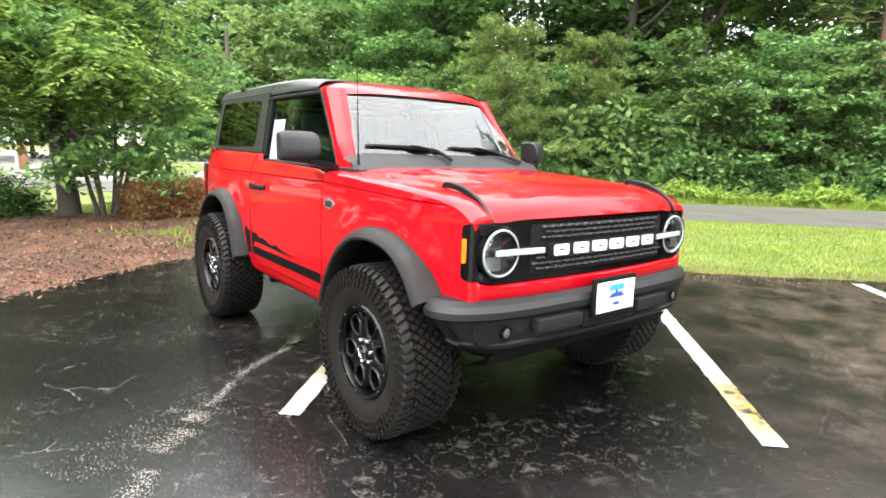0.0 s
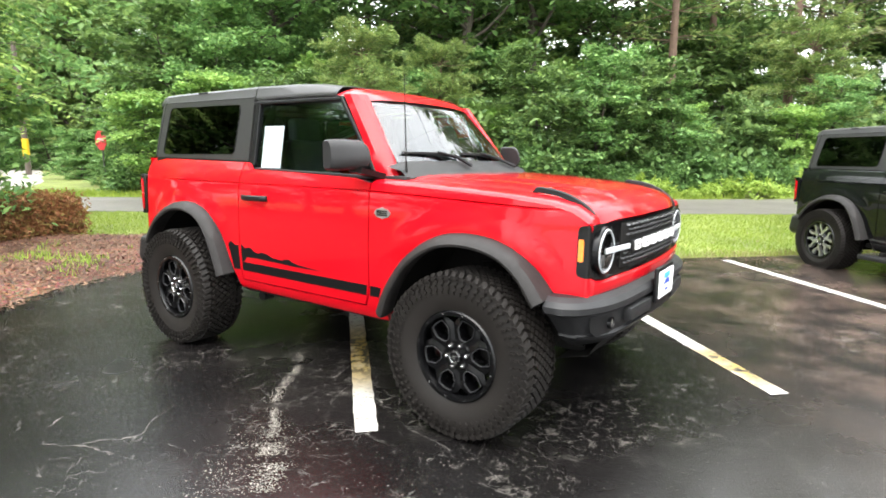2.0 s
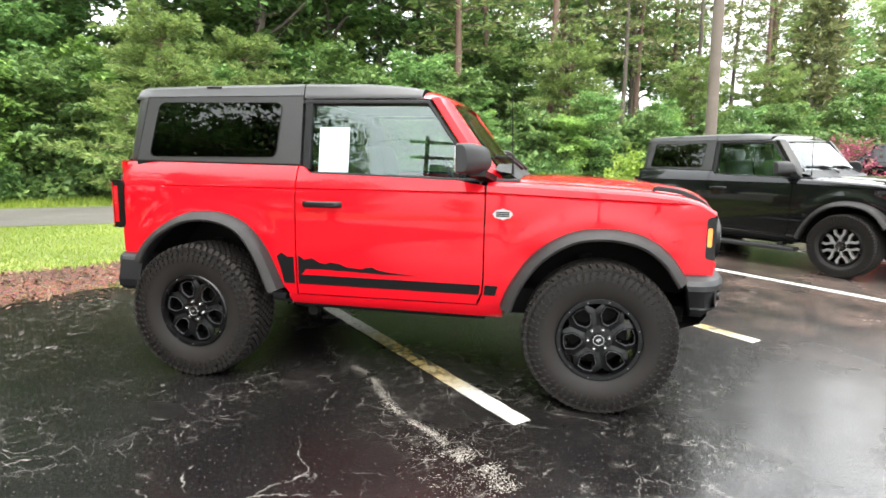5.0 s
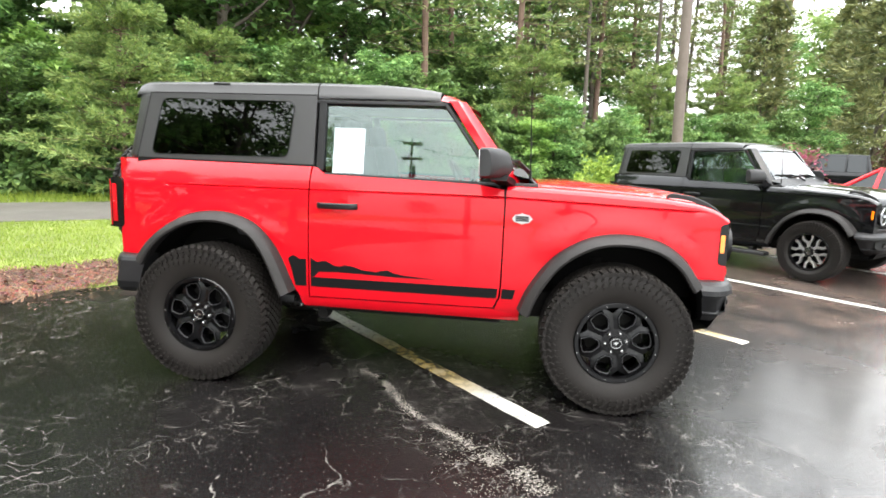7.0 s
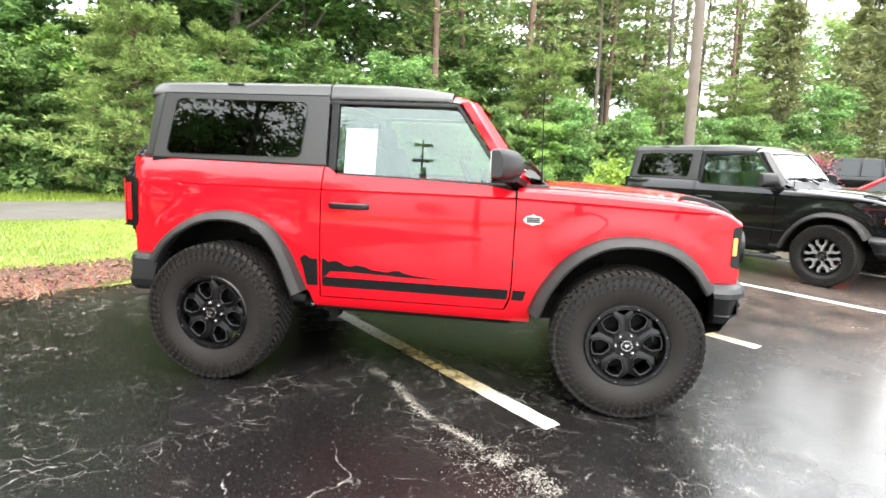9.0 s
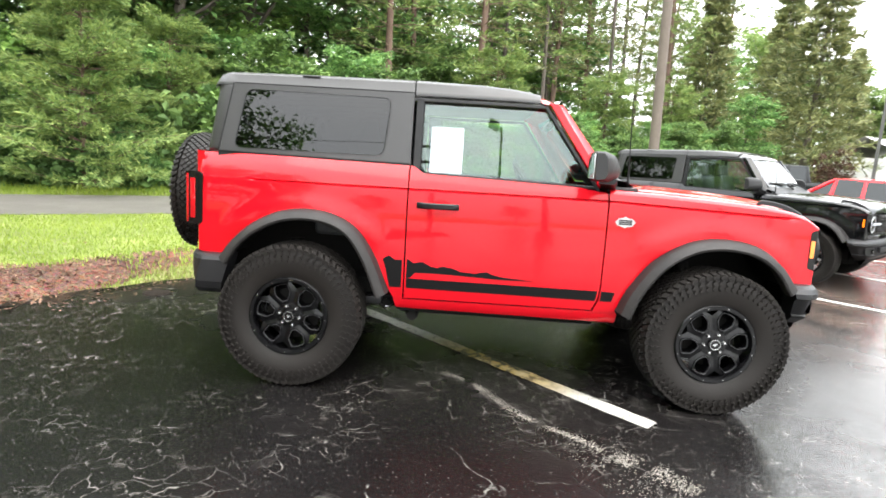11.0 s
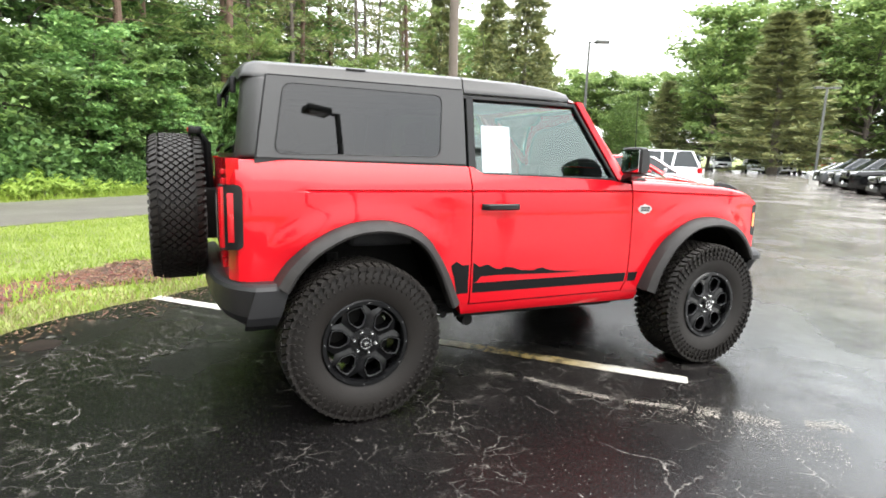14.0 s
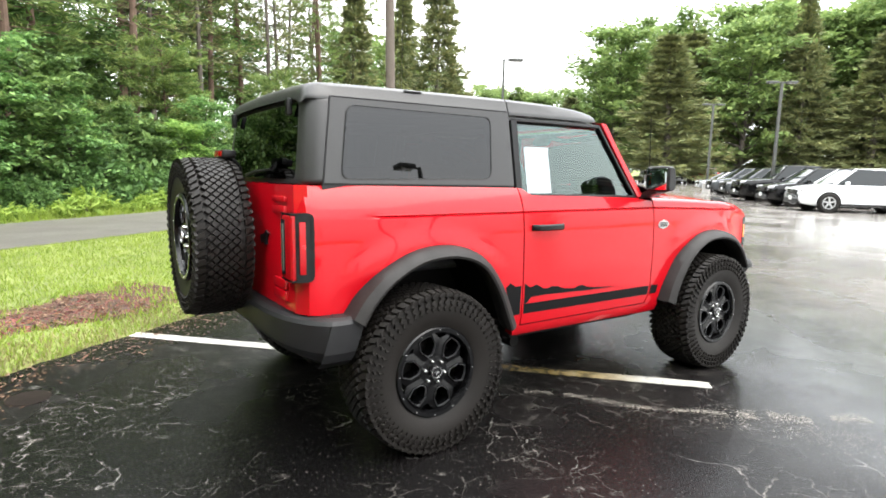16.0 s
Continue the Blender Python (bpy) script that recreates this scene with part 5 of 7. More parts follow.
    part("tail_emblem", emb, M_TRIM, gate, "black tailgate emblem")

    def rear_glass(a, b):
        return (-1.885 + 0.052 * (b - 1.40) / 0.42 - 0.012 * (1 - (a / 0.66) ** 2), a, b)

    rim_o = [(-0.762, 1.392), (0.762, 1.392), (0.692, 1.818), (-0.692, 1.818)]
    hole_o = [(-0.625, 1.415), (0.625, 1.415), (0.58, 1.79), (-0.58, 1.79)]
    fr = bmesh.new()
    ro, ho = rounded(rim_o, 0.03, 4), rounded(hole_o, 0.04, 4)
    add_loft(fr, [[Vector(rear_glass(*p)) + Vector((d, 0, 0)) for p in o] for o, d in ((ro, 0.105), (ro, 0.085), ([(y * 0.990, z) for y, z in ro], 0.05), ([(y * 0.965, z) for y, z in ro], 0.02), ([(y * 0.93, z) for y, z in ro], 0.004), (ho, 0.0), (ho, 0.03))], close_u=True)
    part("rear_surround", fr, M_TOP, root, "dark grey hardtop corner round the rear glass")
    part("rear_glass", skin([rounded(hole_o, 0.04, 4)], rear_glass, 0.005, 0.15, (1, 0, 0)), M_TINT, root, "dark privacy rear glass")
    for yy, zz in ((-0.52, 1.815), (0.52, 1.815)):
        part("glass_hinge", box((-1.872, yy, zz - 0.045), (0.03, 0.035, 0.085), 0.008), M_TRIM, root)
    part("rear_wiper", tube([(-1.918, 0.1, 1.43), (-1.922, -0.1, 1.45), (-1.916, -0.34, 1.462)], [0.012, 0.009, 0.006], 6), M_TRIM, root)
    # spare wheel on its carrier, with the high brake light above
    sp = wheel(root, Matrix.Translation((-2.160, 0.050, 1.087)) @ Matrix.Rotation(math.radians(-90), 4, "Z"), dark, 7, tyre_r, 0.283)
    sp.name = "spare_wheel"
    part("spare_carrier", box((-1.99, 0.045, 1.05), (0.16, 0.3, 0.3), 0.03), M_DARK, root)
    part("brake_light_arm", tube([(-1.97, 0.045, 1.1), (-1.985, 0.045, 1.47), (-2.03, 0.045, 1.535)], [0.03, 0.025, 0.02], 8), M_TRIM, root)
    bl = part("high_brake_light", box((-2.05, 0.045, 1.545), (0.075, 0.20, 0.045), 0.012), M_TRIM, root)
    part("brake_lens", box((-2.0855, 0.045, 1.545), (0.012, 0.16, 0.03), 0.004), M_REDLENS, bl)

    # -- bumpers
    def bumper(plan, prof, mat, lab):
        path = smooth_line(plan, 5)
        path = path + [(x, -y) for x, y in reversed(path[:-1])]
        n = len(path)
        rows = []
        for i, (x, y) in enumerate(path):
            p, q = path[max(i - 1, 0)], path[min(i + 1, n - 1)]
            t = Vector((q[0] - p[0], q[1] - p[1])).normalized()
            nx, ny = -t[1], t[0]
            if nx * x + ny * y < 0:
                nx, ny = -nx, -ny
            rake = step(0.86, 0.925, abs(y)) * (1 if abs(x) < 1.83 else 0)
            side = step(0.5, 0.92, abs(y)) if x > 0 else 0.0
            rows.append([(x + nx * o + math.copysign(1, x) * rake * 0.30 * max(0, 0.77 - z), (y + ny * o) * (1 - 0.15 * side * max(0.0, 0.72 - z) / 0.2), z + dz * (1 - (y / 0.95) ** 2)) for o, z, dz in prof])
        return part("bumper", loft(rows, caps=True), mat, root, lab, 0.28)

    fb = bumper([(1.725, -0.925), (1.80, -0.925), (1.875, -0.885), (1.935, -0.79), (1.972, -0.66), (1.992, -0.48), (2.002, -0.2), (2.005, 0.0)],
                ((-0.12, 0.805, 0), (-0.045, 0.80, 0), (-0.012, 0.782, 0), (0.006, 0.757, 0), (0.006, 0.728, 0), (-0.016, 0.714, 0), (-0.020, 0.70, 0), (-0.022, 0.615, 0), (-0.006, 0.606, 0), (-0.012, 0.588, 0), (-0.075, 0.54, 0), (-0.16, 0.52, -0.01)), M_BUMPER, "black steel-look front bumper")
    for s in (-1, 1):
        part("bumper_step", box((1.976, s * 0.36, 0.672), (0.085, 0.29, 0.066), 0.010, Matrix.Rotation(s * 0.06, 3, "Z")), M_BUMPER, fb)
        def bump_x(y, z):
            return (float(np.interp(abs(y), [0.0, 0.2, 0.48, 0.66, 0.79, 0.885], [1.985, 1.982, 1.972, 1.952, 1.915, 1.856])) + 0.001, y, z)
        pk = part("fog_pocket", skin([rounded([(s * 0.50, 0.602), (s * 0.755, 0.602), (s * 0.80, 0.635), (s * 0.80, 0.703), (s * 0.50, 0.703)], 0.014)], bump_x, 0.004, 0.03, (-1, 0, 0)), M_TRIM, fb)
        part("fog_lamp", lathe([(0.0, 0.012), (0.014, 0.010), (0.022, 0.006)], 20, "x", (1.955, s * 0.650, 0.655)), M_SMOKE, pk, "small round clear fog lamp")
        part("fog_ring", lathe([(0.022, 0.004), (0.024, 0.012), (0.030, 0.010), (0.032, -0.03)], 20, "x", (1.955, s * 0.650, 0.655)), M_GLOSS, pk)
    part("skid_plate", loft([[(x, y, z) for y in (-0.68, -0.3, 0.3, 0.68)] for x, z in ((1.905, 0.545), (1.865, 0.48), (1.7, 0.43))]), M_DARK, fb)
    part("intake_slot", box((1.984, 0, 0.66), (0.06, 0.40, 0.085), 0.012), M_TRIM, fb)
    pl = part("plate_bracket", box((2.026, 0, 0.757), (0.022, 0.325, 0.19), 0.014), M_TRIM, fb)
    part("plate", box((2.040, 0, 0.757), (0.005, 0.29, 0.148), 0.003), M_WHITE, pl, "white dealer plate with a blue mountain print")
    pr = bmesh.new()
    for pts in ([(-0.060, 0.0), (-0.030, 0.030), (-0.018, 0.018), (0.0, 0.040), (0.022, 0.016), (0.034, 0.026), (0.060, 0.0)],):
        ngon_plate(pr, pts, 0.0, 0.002)
    for v in pr.verts:
        v.co = Vector((2.0435 + v.co.y, -v.co.x, 0.752 + v.co.z))
    part("plate_print", pr, M_BLUE, pl)
    part("plate_arc", box((2.0435, 0, 0.80), (0.002, 0.115, 0.030), 0.0), M_TEAL, pl)
    part("plate_mark", box((2.0435, 0, 0.72), (0.002, 0.05, 0.014), 0.0), M_BLUE, pl)
    bumper([(-1.655, -0.925), (-1.80, -0.925), (-1.87, -0.89), (-1.935, -0.80), (-1.985, -0.66), (-2.01, -0.45), (-2.02, 0.0)],
           ((-0.14, 0.772, 0), (-0.03, 0.768, 0), (-0.006, 0.757, 0), (0.004, 0.738, 0), (0.004, 0.66, 0.02), (0.0, 0.60, 0.04), (-0.018, 0.555, 0.06), (-0.06, 0.52, 0.08), (-0.16, 0.505, 0.08)), M_BUMPER, "black rear bumper")
    for s in (-1, 1):
        part("park_sensor", lathe([(0.0, -0.006), (0.012, -0.005), (0.014, 0.0)], 14, "x", (-1.993, s * 0.60, 0.66)), M_TRIM, root)

    # -- nose
    def nose_x(y):
        a = abs(y)
        return 1.950 - 0.055 * (a / 0.75) ** 2.4 - (0.06 * step(0.765, 0.825, a))

    def nose(off):
        return lambda y, z: (nose_x(y) + off - 0.03 * max(0.0, z - 1.08), y, z)

    g_out = rounded([(-0.80, 0.885), (-0.70, 0.868), (0.70, 0.868), (0.80, 0.885), (0.80, 1.132), (-0.80, 1.132)], [0.06, 0.05, 0.05, 0.06, 0.03, 0.03], 4)
    gr = part("grille", skin([g_out], nose(0.0), 0.08, 0.06, (-1, 0, 0)), M_GLOSS, root, "gloss black grille panel")
    part("grille_rim", loft([[nose(d)(0 + (p[0]) * k, 1.0 + (p[1] - 1.0) * k2) for p in g_out] for d, k, k2 in ((0.0, 1.0, 1.0), (0.012, 0.995, 0.985), (0.012, 0.98, 0.94), (0.001, 0.975, 0.92))], close_u=True), M_GLOSS, gr)
    part("grille_field", skin([rounded([(-0.50, 0.897), (0.50, 0.897), (0.50, 1.118), (-0.50, 1.118)], 0.01)], nose(0.003), 0.003, 0.06, (-1, 0, 0)), M_DARK, gr)
    for r_i, z in enumerate((1.102, 1.078, 1.054, 0.962, 0.938, 0.914)):
        mesh = bmesh.new()
        for k in range(-9, 10):
            y = k * 0.052 + (0.026 if r_i % 2 else 0)
            if abs(y) > (0.44 if z > 1.0 else 0.47):
                continue
            x = nose_x(y) + 0.004
            o = [(-0.024, 0.003), (-0.016, 0.011), (0.016, 0.011), (0.024, 0.003), (0.0195, 0.000), (0.014, 0.005), (-0.014, 0.005), (-0.0195, 0.000)]
            a = [mesh.verts.new((x + 0.014, y + p, z + q)) for p, q in o]
            b = [mesh.verts.new((x - 0.006, y + p, z + q)) for p, q in o]
            mesh.faces.new(a)
            for i in range(8):
                j = (i + 1) % 8
                mesh.faces.new((a[i], a[j], b[j], b[i]))
        part("grille_mesh", mesh, M_GRILLE, gr, "black honeycomb grille bars")
    part("grille_bar", box((1.957, 0, 1.0), (0.02, 0.84, 0.06), 0.006), M_TRIM, gr)
    if lettered:
        # the maker's lettering stands as six plain pale blocks
        for k in range(6):
            y = -0.335 + k * 0.134
            lt = bmesh.new()
            o = rounded([(-0.049, -0.025), (0.049, -0.025), (0.049, 0.025), (-0.049, 0.025)], 0.009, 2)
            a = [lt.verts.new((nose_x(y) + 0.030, y + p, 1.0 + q)) for p, q in o]
            b = [lt.verts.new((nose_x(y) + 0.010, y + p, 1.0 + q)) for p, q in o]
            lt.faces.new(a)
            for i in range(len(o)):
                j = (i + 1) % len(o)
                lt.faces.new((a[i], a[j], b[j], b[i]))
            nb = part("name_block", lt, M_WHITE, gr, "white raised block")
            part("block_slot", box((nose_x(y) + 0.0305, y, 1.0), (0.002, 0.030, 0.007), 0.0), M_TRIM, nb)
    lip = []
    for y in np.linspace(-0.805, 0.805, 41):
        x = nose_x(y) + 0.0
        xb = x
        zt = 0.862 + 0.03 * step(0.70, 0.82, abs(y))
        lip.append([(xb - 0.05, y, zt + 0.002), (xb + 0.002, y, zt), (xb + 0.014, y, zt - 0.010), (xb + 0.016, y, zt - 0.035), (xb + 0.006, y, 0.80), (xb - 0.03, y, 0.775)])
    part("nose_lip", loft(lip), coat, root)
    for s in (-1, 1):
        for z0, z1, mt in ((0.79, 0.884, coat), (0.887, 1.128, M_GLOSS)):
            cr = []
            for z in np.linspace(z0, z1, 7):
                ys = side_y(1.876, z)
                cr.append([(1.874, s * (ys - 0.02), z), (1.876, s * (ys - 0.001), z), (1.885, s * (ys - 0.006), z), (1.893, s * (ys - 0.020), z), (1.893, s * 0.765, z)])
            part("nose_corner", loft(cr), mt, root)

    # -- wipers and aerial
    def on_screen(a, b, off=0.022):
        return Vector(screen(a, b)) + Vector((0.76, 0, 0.65)) * off

    for c0, c1, mid, pivot in (((-0.88, 0.25), (-0.10, 0.185), (-0.42, 0.235), (0.752, -0.02, 1.372)), ((0.02, 0.25), (0.78, 0.17), (0.36, 0.235), (0.745, 0.60, 1.365))):
        wp = part("wiper", tube([Vector(pivot), on_screen(mid[0] + 0.25, mid[1] - 0.06, 0.03), on_screen(*mid, 0.03)], [0.014, 0.010, 0.008], 6), M_TRIM, root, "black windscreen wiper")
        part("blade", tube([on_screen(*c0, 0.012), on_screen(*mid, 0.016), on_screen(*c1, 0.012)], [0.007, 0.012, 0.007], 5), M_TRIM, wp)
    ae = part("aerial", tube([(0.745, -0.70, 1.30), (0.742, -0.70, 1.40)], [0.011, 0.006], 8), M_TRIM, root, "thin black whip aerial")
    part("whip", tube([(0.742, -0.70, 1.40), (0.725, -0.70, 1.88)], [0.004, 0.0022], 6), M_TRIM, ae)

    # -- underbody
    part("floor_pan", box((0.0, 0, 0.56), (3.4, 1.20, 0.14), 0.03), M_DARK, root)
    for s in (-1, 1):
        rail = part("frame_rail", box((-0.12, s * 0.64, 0.495), (1.50, 0.07, 0.075), 0.012), M_DARK, root)
        for x in (-0.80, -0.22, 0.30):
            part("body_mount", box((x, s * 0.685, 0.505), (0.10, 0.09, 0.05), 0.012), M_PLASTIC, rail)
        part("link_bush", lathe([(0.0, 0.03), (0.030, 0.03), (0.034, 0.02), (0.034, -0.03)], 16, "y", (-0.72, s * 0.70, 0.485)), M_STEEL if s < 0 else M_DARK, rail)
    part("engine_bay", box((1.30, 0, 0.86), (1.05, 0.82, 0.52), 0.03), M_DARK, root)
    part("rear_tub", box((-1.30, 0, 0.86), (1.15, 0.84, 0.5), 0.03), M_DARK, root)
    for s in (-1, 1):
        part("frame_rail", box((0, s * 0.52, 0.50), (3.6, 0.07, 0.11), 0.01), M_DARK, root)
        part("sill_inner", box((0.03, s * 0.76, 0.52), (1.36, 0.10, 0.10), 0.02), M_DARK, root)
        part("rock_rail", tube([(-0.62, s * 0.70, 0.455), (0.6, s * 0.70, 0.445)], 0.016, 8), M_DARK, root)
        part("rail_bolt", lathe([(0.0, 0.0), (0.016, 0.0), (0.018, 0.004), (0.018, 0.012)], 12, "y", (-0.55, s * 0.735, 0.415)), M_STEEL, root)
        part("trailing_bush", lathe([(0.0, -0.05), (0.034, -0.05), (0.038, -0.03), (0.038, 0.03), (0.0, 0.05)], 16, "y", (-0.55, s * 0.69, 0.425)), M_DARK, root)
        part("rail_bracket", box((-0.55, s * 0.70, 0.46), (0.09, 0.03, 0.09), 0.012), M_DARK, root)
    part("axle", tube([(-1.277, -0.75, 0.42), (-1.277, 0.75, 0.42)], 0.05, 12), M_DARK, root)
    part("diff", lathe([(0.0, -0.16), (0.09, -0.12), (0.14, 0.0), (0.09, 0.12), (0.0, 0.16)], 16, "y", (-1.29, 0.05, 0.42)), M_DARK, root)
    part("axle", tube([(1.277, -0.75, 0.42), (1.277, 0.75, 0.42)], 0.035, 12), M_DARK, root)
    part("exhaust", tube([(0.5, 0.25, 0.44), (-0.6, 0.3, 0.42), (-1.7, 0.5, 0.52)], 0.035, 10), M_DARK, root)

    # -- inside
    for y in (-0.37, 0.37):
        seat = part("front_seat", box((-0.12, y, 0.94), (0.5, 0.5, 0.2), 0.06, seg=3), M_SEAT, root, "dark cloth front seat")
        part("seat_back", box((-0.40, y, 1.24), (0.16, 0.48, 0.58), 0.06, Matrix.Rotation(-0.2, 3, "Y"), 3), M_SEAT, seat)
        part("head_rest", box((-0.475, y, 1.60), (0.09, 0.26, 0.17), 0.04, Matrix.Rotation(-0.15, 3, "Y"), 3), M_SEAT, seat)
    bench = part("rear_bench", box((-1.02, 0, 0.98), (0.45, 1.1, 0.2), 0.05, seg=3), M_SEAT, root)
    part("bench_back", box((-1.26, 0, 1.24), (0.14, 1.1, 0.5), 0.05, Matrix.Rotation(-0.2, 3, "Y"), 3), M_SEAT, bench)
    dash = part("dashboard", box((0.50, 0, 1.16), (0.30, 1.36, 0.28), 0.06, seg=3), M_TRIM, root)
    part("screen_panel", box((0.34, 0, 1.31), (0.03, 0.30, 0.15), 0.01), M_GLOSS, dash)
    st = bmesh.new()
    add_tube(st, [(0.22 - 0.09 * math.sin(a), 0.37 + 0.185 * math.cos(a), 1.27 + 0.165 * math.sin(a)) for a in [2 * math.pi * k / 28 for k in range(29)]], 0.015, 8, False)
    part("steering_wheel", st, M_TRIM, dash)
    for s in (-1, 1):
        part("roll_bar", tube([(-0.62, s * 0.60, 0.9), (-0.63, s * 0.58, 1.6), (-0.62, s * 0.52, 1.76), (-0.62, 0, 1.77)], 0.035, 8), M_TRIM, root)
        part("roll_bar", tube([(-0.62, s * 0.52, 1.76), (-1.6, s * 0.5, 1.74), (-1.75, s * 0.52, 1.35)], 0.03, 8), M_TRIM, root)
    part("cargo_floor", box((-1.55, 0, 1.0), (0.5, 1.2, 0.05), 0.01), M_DARK, root)
    if not dark:
        for s in (-1, 1):
            brd = part("running_board", box((0.02, s * 0.90, 0.40), (1.45, 0.15, 0.05), 0.018, seg=3), M_PLASTIC, root, "black running board")
            for x in (-0.5, 0.5):
                part("board_bracket", box((x, s * 0.78, 0.44), (0.06, 0.16, 0.05), 0.01), M_DARK, brd)
    if lettered:
        stk = part("window_sticker", skin([[(-0.488, 1.338), (-0.288, 1.338), (-0.288, 1.618), (-0.488, 1.618)]], cabin(-1, -0.0205), 0.0006, 0.06, (0, 1, 0)), M_PAPER, root, "white price sheet inside the door glass")
        prt = bmesh.new()
        for k in range(9):
            zz = 1.59 - 0.024 * k
            add_box(prt, (-0.40 - 0.015 * (k % 3), -(house_y(-0.4, zz) - 0.0198), zz), (0.13 - 0.03 * (k % 3), 0.0006, 0.0025))
        part("sheet_lines", prt, M_PRINT, stk)
    return root


def lamp_mat(name, col, power):
    mm, n, l, p = node_mat(name)
    p.inputs["Base Color"].default_value = (*col, 1)
    p.inputs["Emission Color"].default_value = (*col, 1)
    p.inputs["Emission Strength"].default_value = power
    p.inputs["Roughness"].default_value = 0.3
    return mm


M_LEDW, M_LEDR = lamp_mat("white_led", (0.40, 0.42, 0.44), 0.03), lamp_mat("red_led", (1.0, 0.08, 0.08), 3.0)
M_LENS = glass("lamp_glass", (0.95, 0.96, 0.97))
RED_SUV = off_roader("red_suv", "bright red two-door off-roader with a dark grey hardtop and big tyres", None, M_RED)
BLACK_SUV = off_roader("black_suv", "black two-door off-roader parked in the next bay", Matrix.Translation((4.17, 5.0, -0.150)) @ Matrix.Rotation(math.radians(-47.0), 4, "Z") @ Matrix.Rotation(math.radians(-1.0), 4, "Y"), M_BLACKP, False, 0.385, False, 0.513, 0.0)

# ---- trees and shrubs ----
def leaf_mesh(centres, radius, per, size, seed, flat_bias=0.8, squash=0.6, slim=0.45):
    """Leaves in clumps round centres: each leaf a folded diamond of its own."""
    r = np.random.default_rng(seed)
    c = np.repeat(np.array(centres, float), per, 0)
    rad = np.repeat(np.broadcast_to(np.array(radius, float), (len(centres),)), per)[:, None]
    n = len(c)
    off = r.normal(0, 0.5, (n, 3)) * rad
    off[:, 2] *= squash
    c = c + off
    nor = r.normal(0, 1, (n, 3))
    nor[:, 2] = np.abs(nor[:, 2]) + flat_bias
    nor /= np.linalg.norm(nor, axis=1)[:, None]
    a = np.cross(nor, r.normal(0, 1, (n, 3)))
    a /= np.linalg.norm(a, axis=1)[:, None]
    b = np.cross(nor, a)
    s = (size * r.uniform(0.6, 1.3, n))[:, None]
    fold = nor * s * 0.16
    v = np.stack([c - a * s, c + b * s * slim + fold, c + a * s - fold, c - b * s * slim + fold], 1).reshape(-1, 3)
    return v, np.arange(4 * n).reshape(-1, 4)


def needle_mesh(centres, dirs, length, seed, per=7, wid=0.018):
    """Tufts of needles: slim blades fanned about a twig's direction."""
    r = np.random.default_rng(seed)
    c, d = np.repeat(np.array(centres, float), per, 0), np.repeat(np.array(dirs, float), per, 0)
    n = len(c)
    d = d + r.normal(0, 0.55, (n, 3)) + (0, 0, 0.12)
    d /= np.linalg.norm(d, axis=1)[:, None]
    side = np.cross(d, r.normal(0, 1, (n, 3)))
    side /= np.linalg.norm(side, axis=1)[:, None]
    ln = (length * r.uniform(0.6, 1.2, n))[:, None]
    c = c + r.normal(0, 0.04, (n, 3))
    v = np.stack([c - side * wid, c + d * ln * 0.6 - side * wid * 1.3, c + d * ln, c + d * ln * 0.55 + side * wid * 1.3], 1).reshape(-1, 3)
    return v, np.arange(4 * n).reshape(-1, 4)


def wander(a, d, length, n, r, bend):
    """A limb's line: n points from a along d, wandering."""
    p, d, out = np.array(a, float), np.array(d, float), []
    d /= np.linalg.norm(d)
    for _ in range(n):
        out.append(p.copy())
        d = d + r.normal(0, bend, 3)
        d /= np.linalg.norm(d)
        p = p + d * length / (n - 1)
    return out


def root_limb(bm, stem, had):
    """Grow a limb's first ring into the stem's nearest point, so that the wood is one piece."""
    bm.verts.ensure_lookup_table()
    a, b = bm.verts[had], bm.verts[had + 1]
    bm.faces.new((a, b, min(stem, key=lambda v: (v.co - a.co).length_squared)))


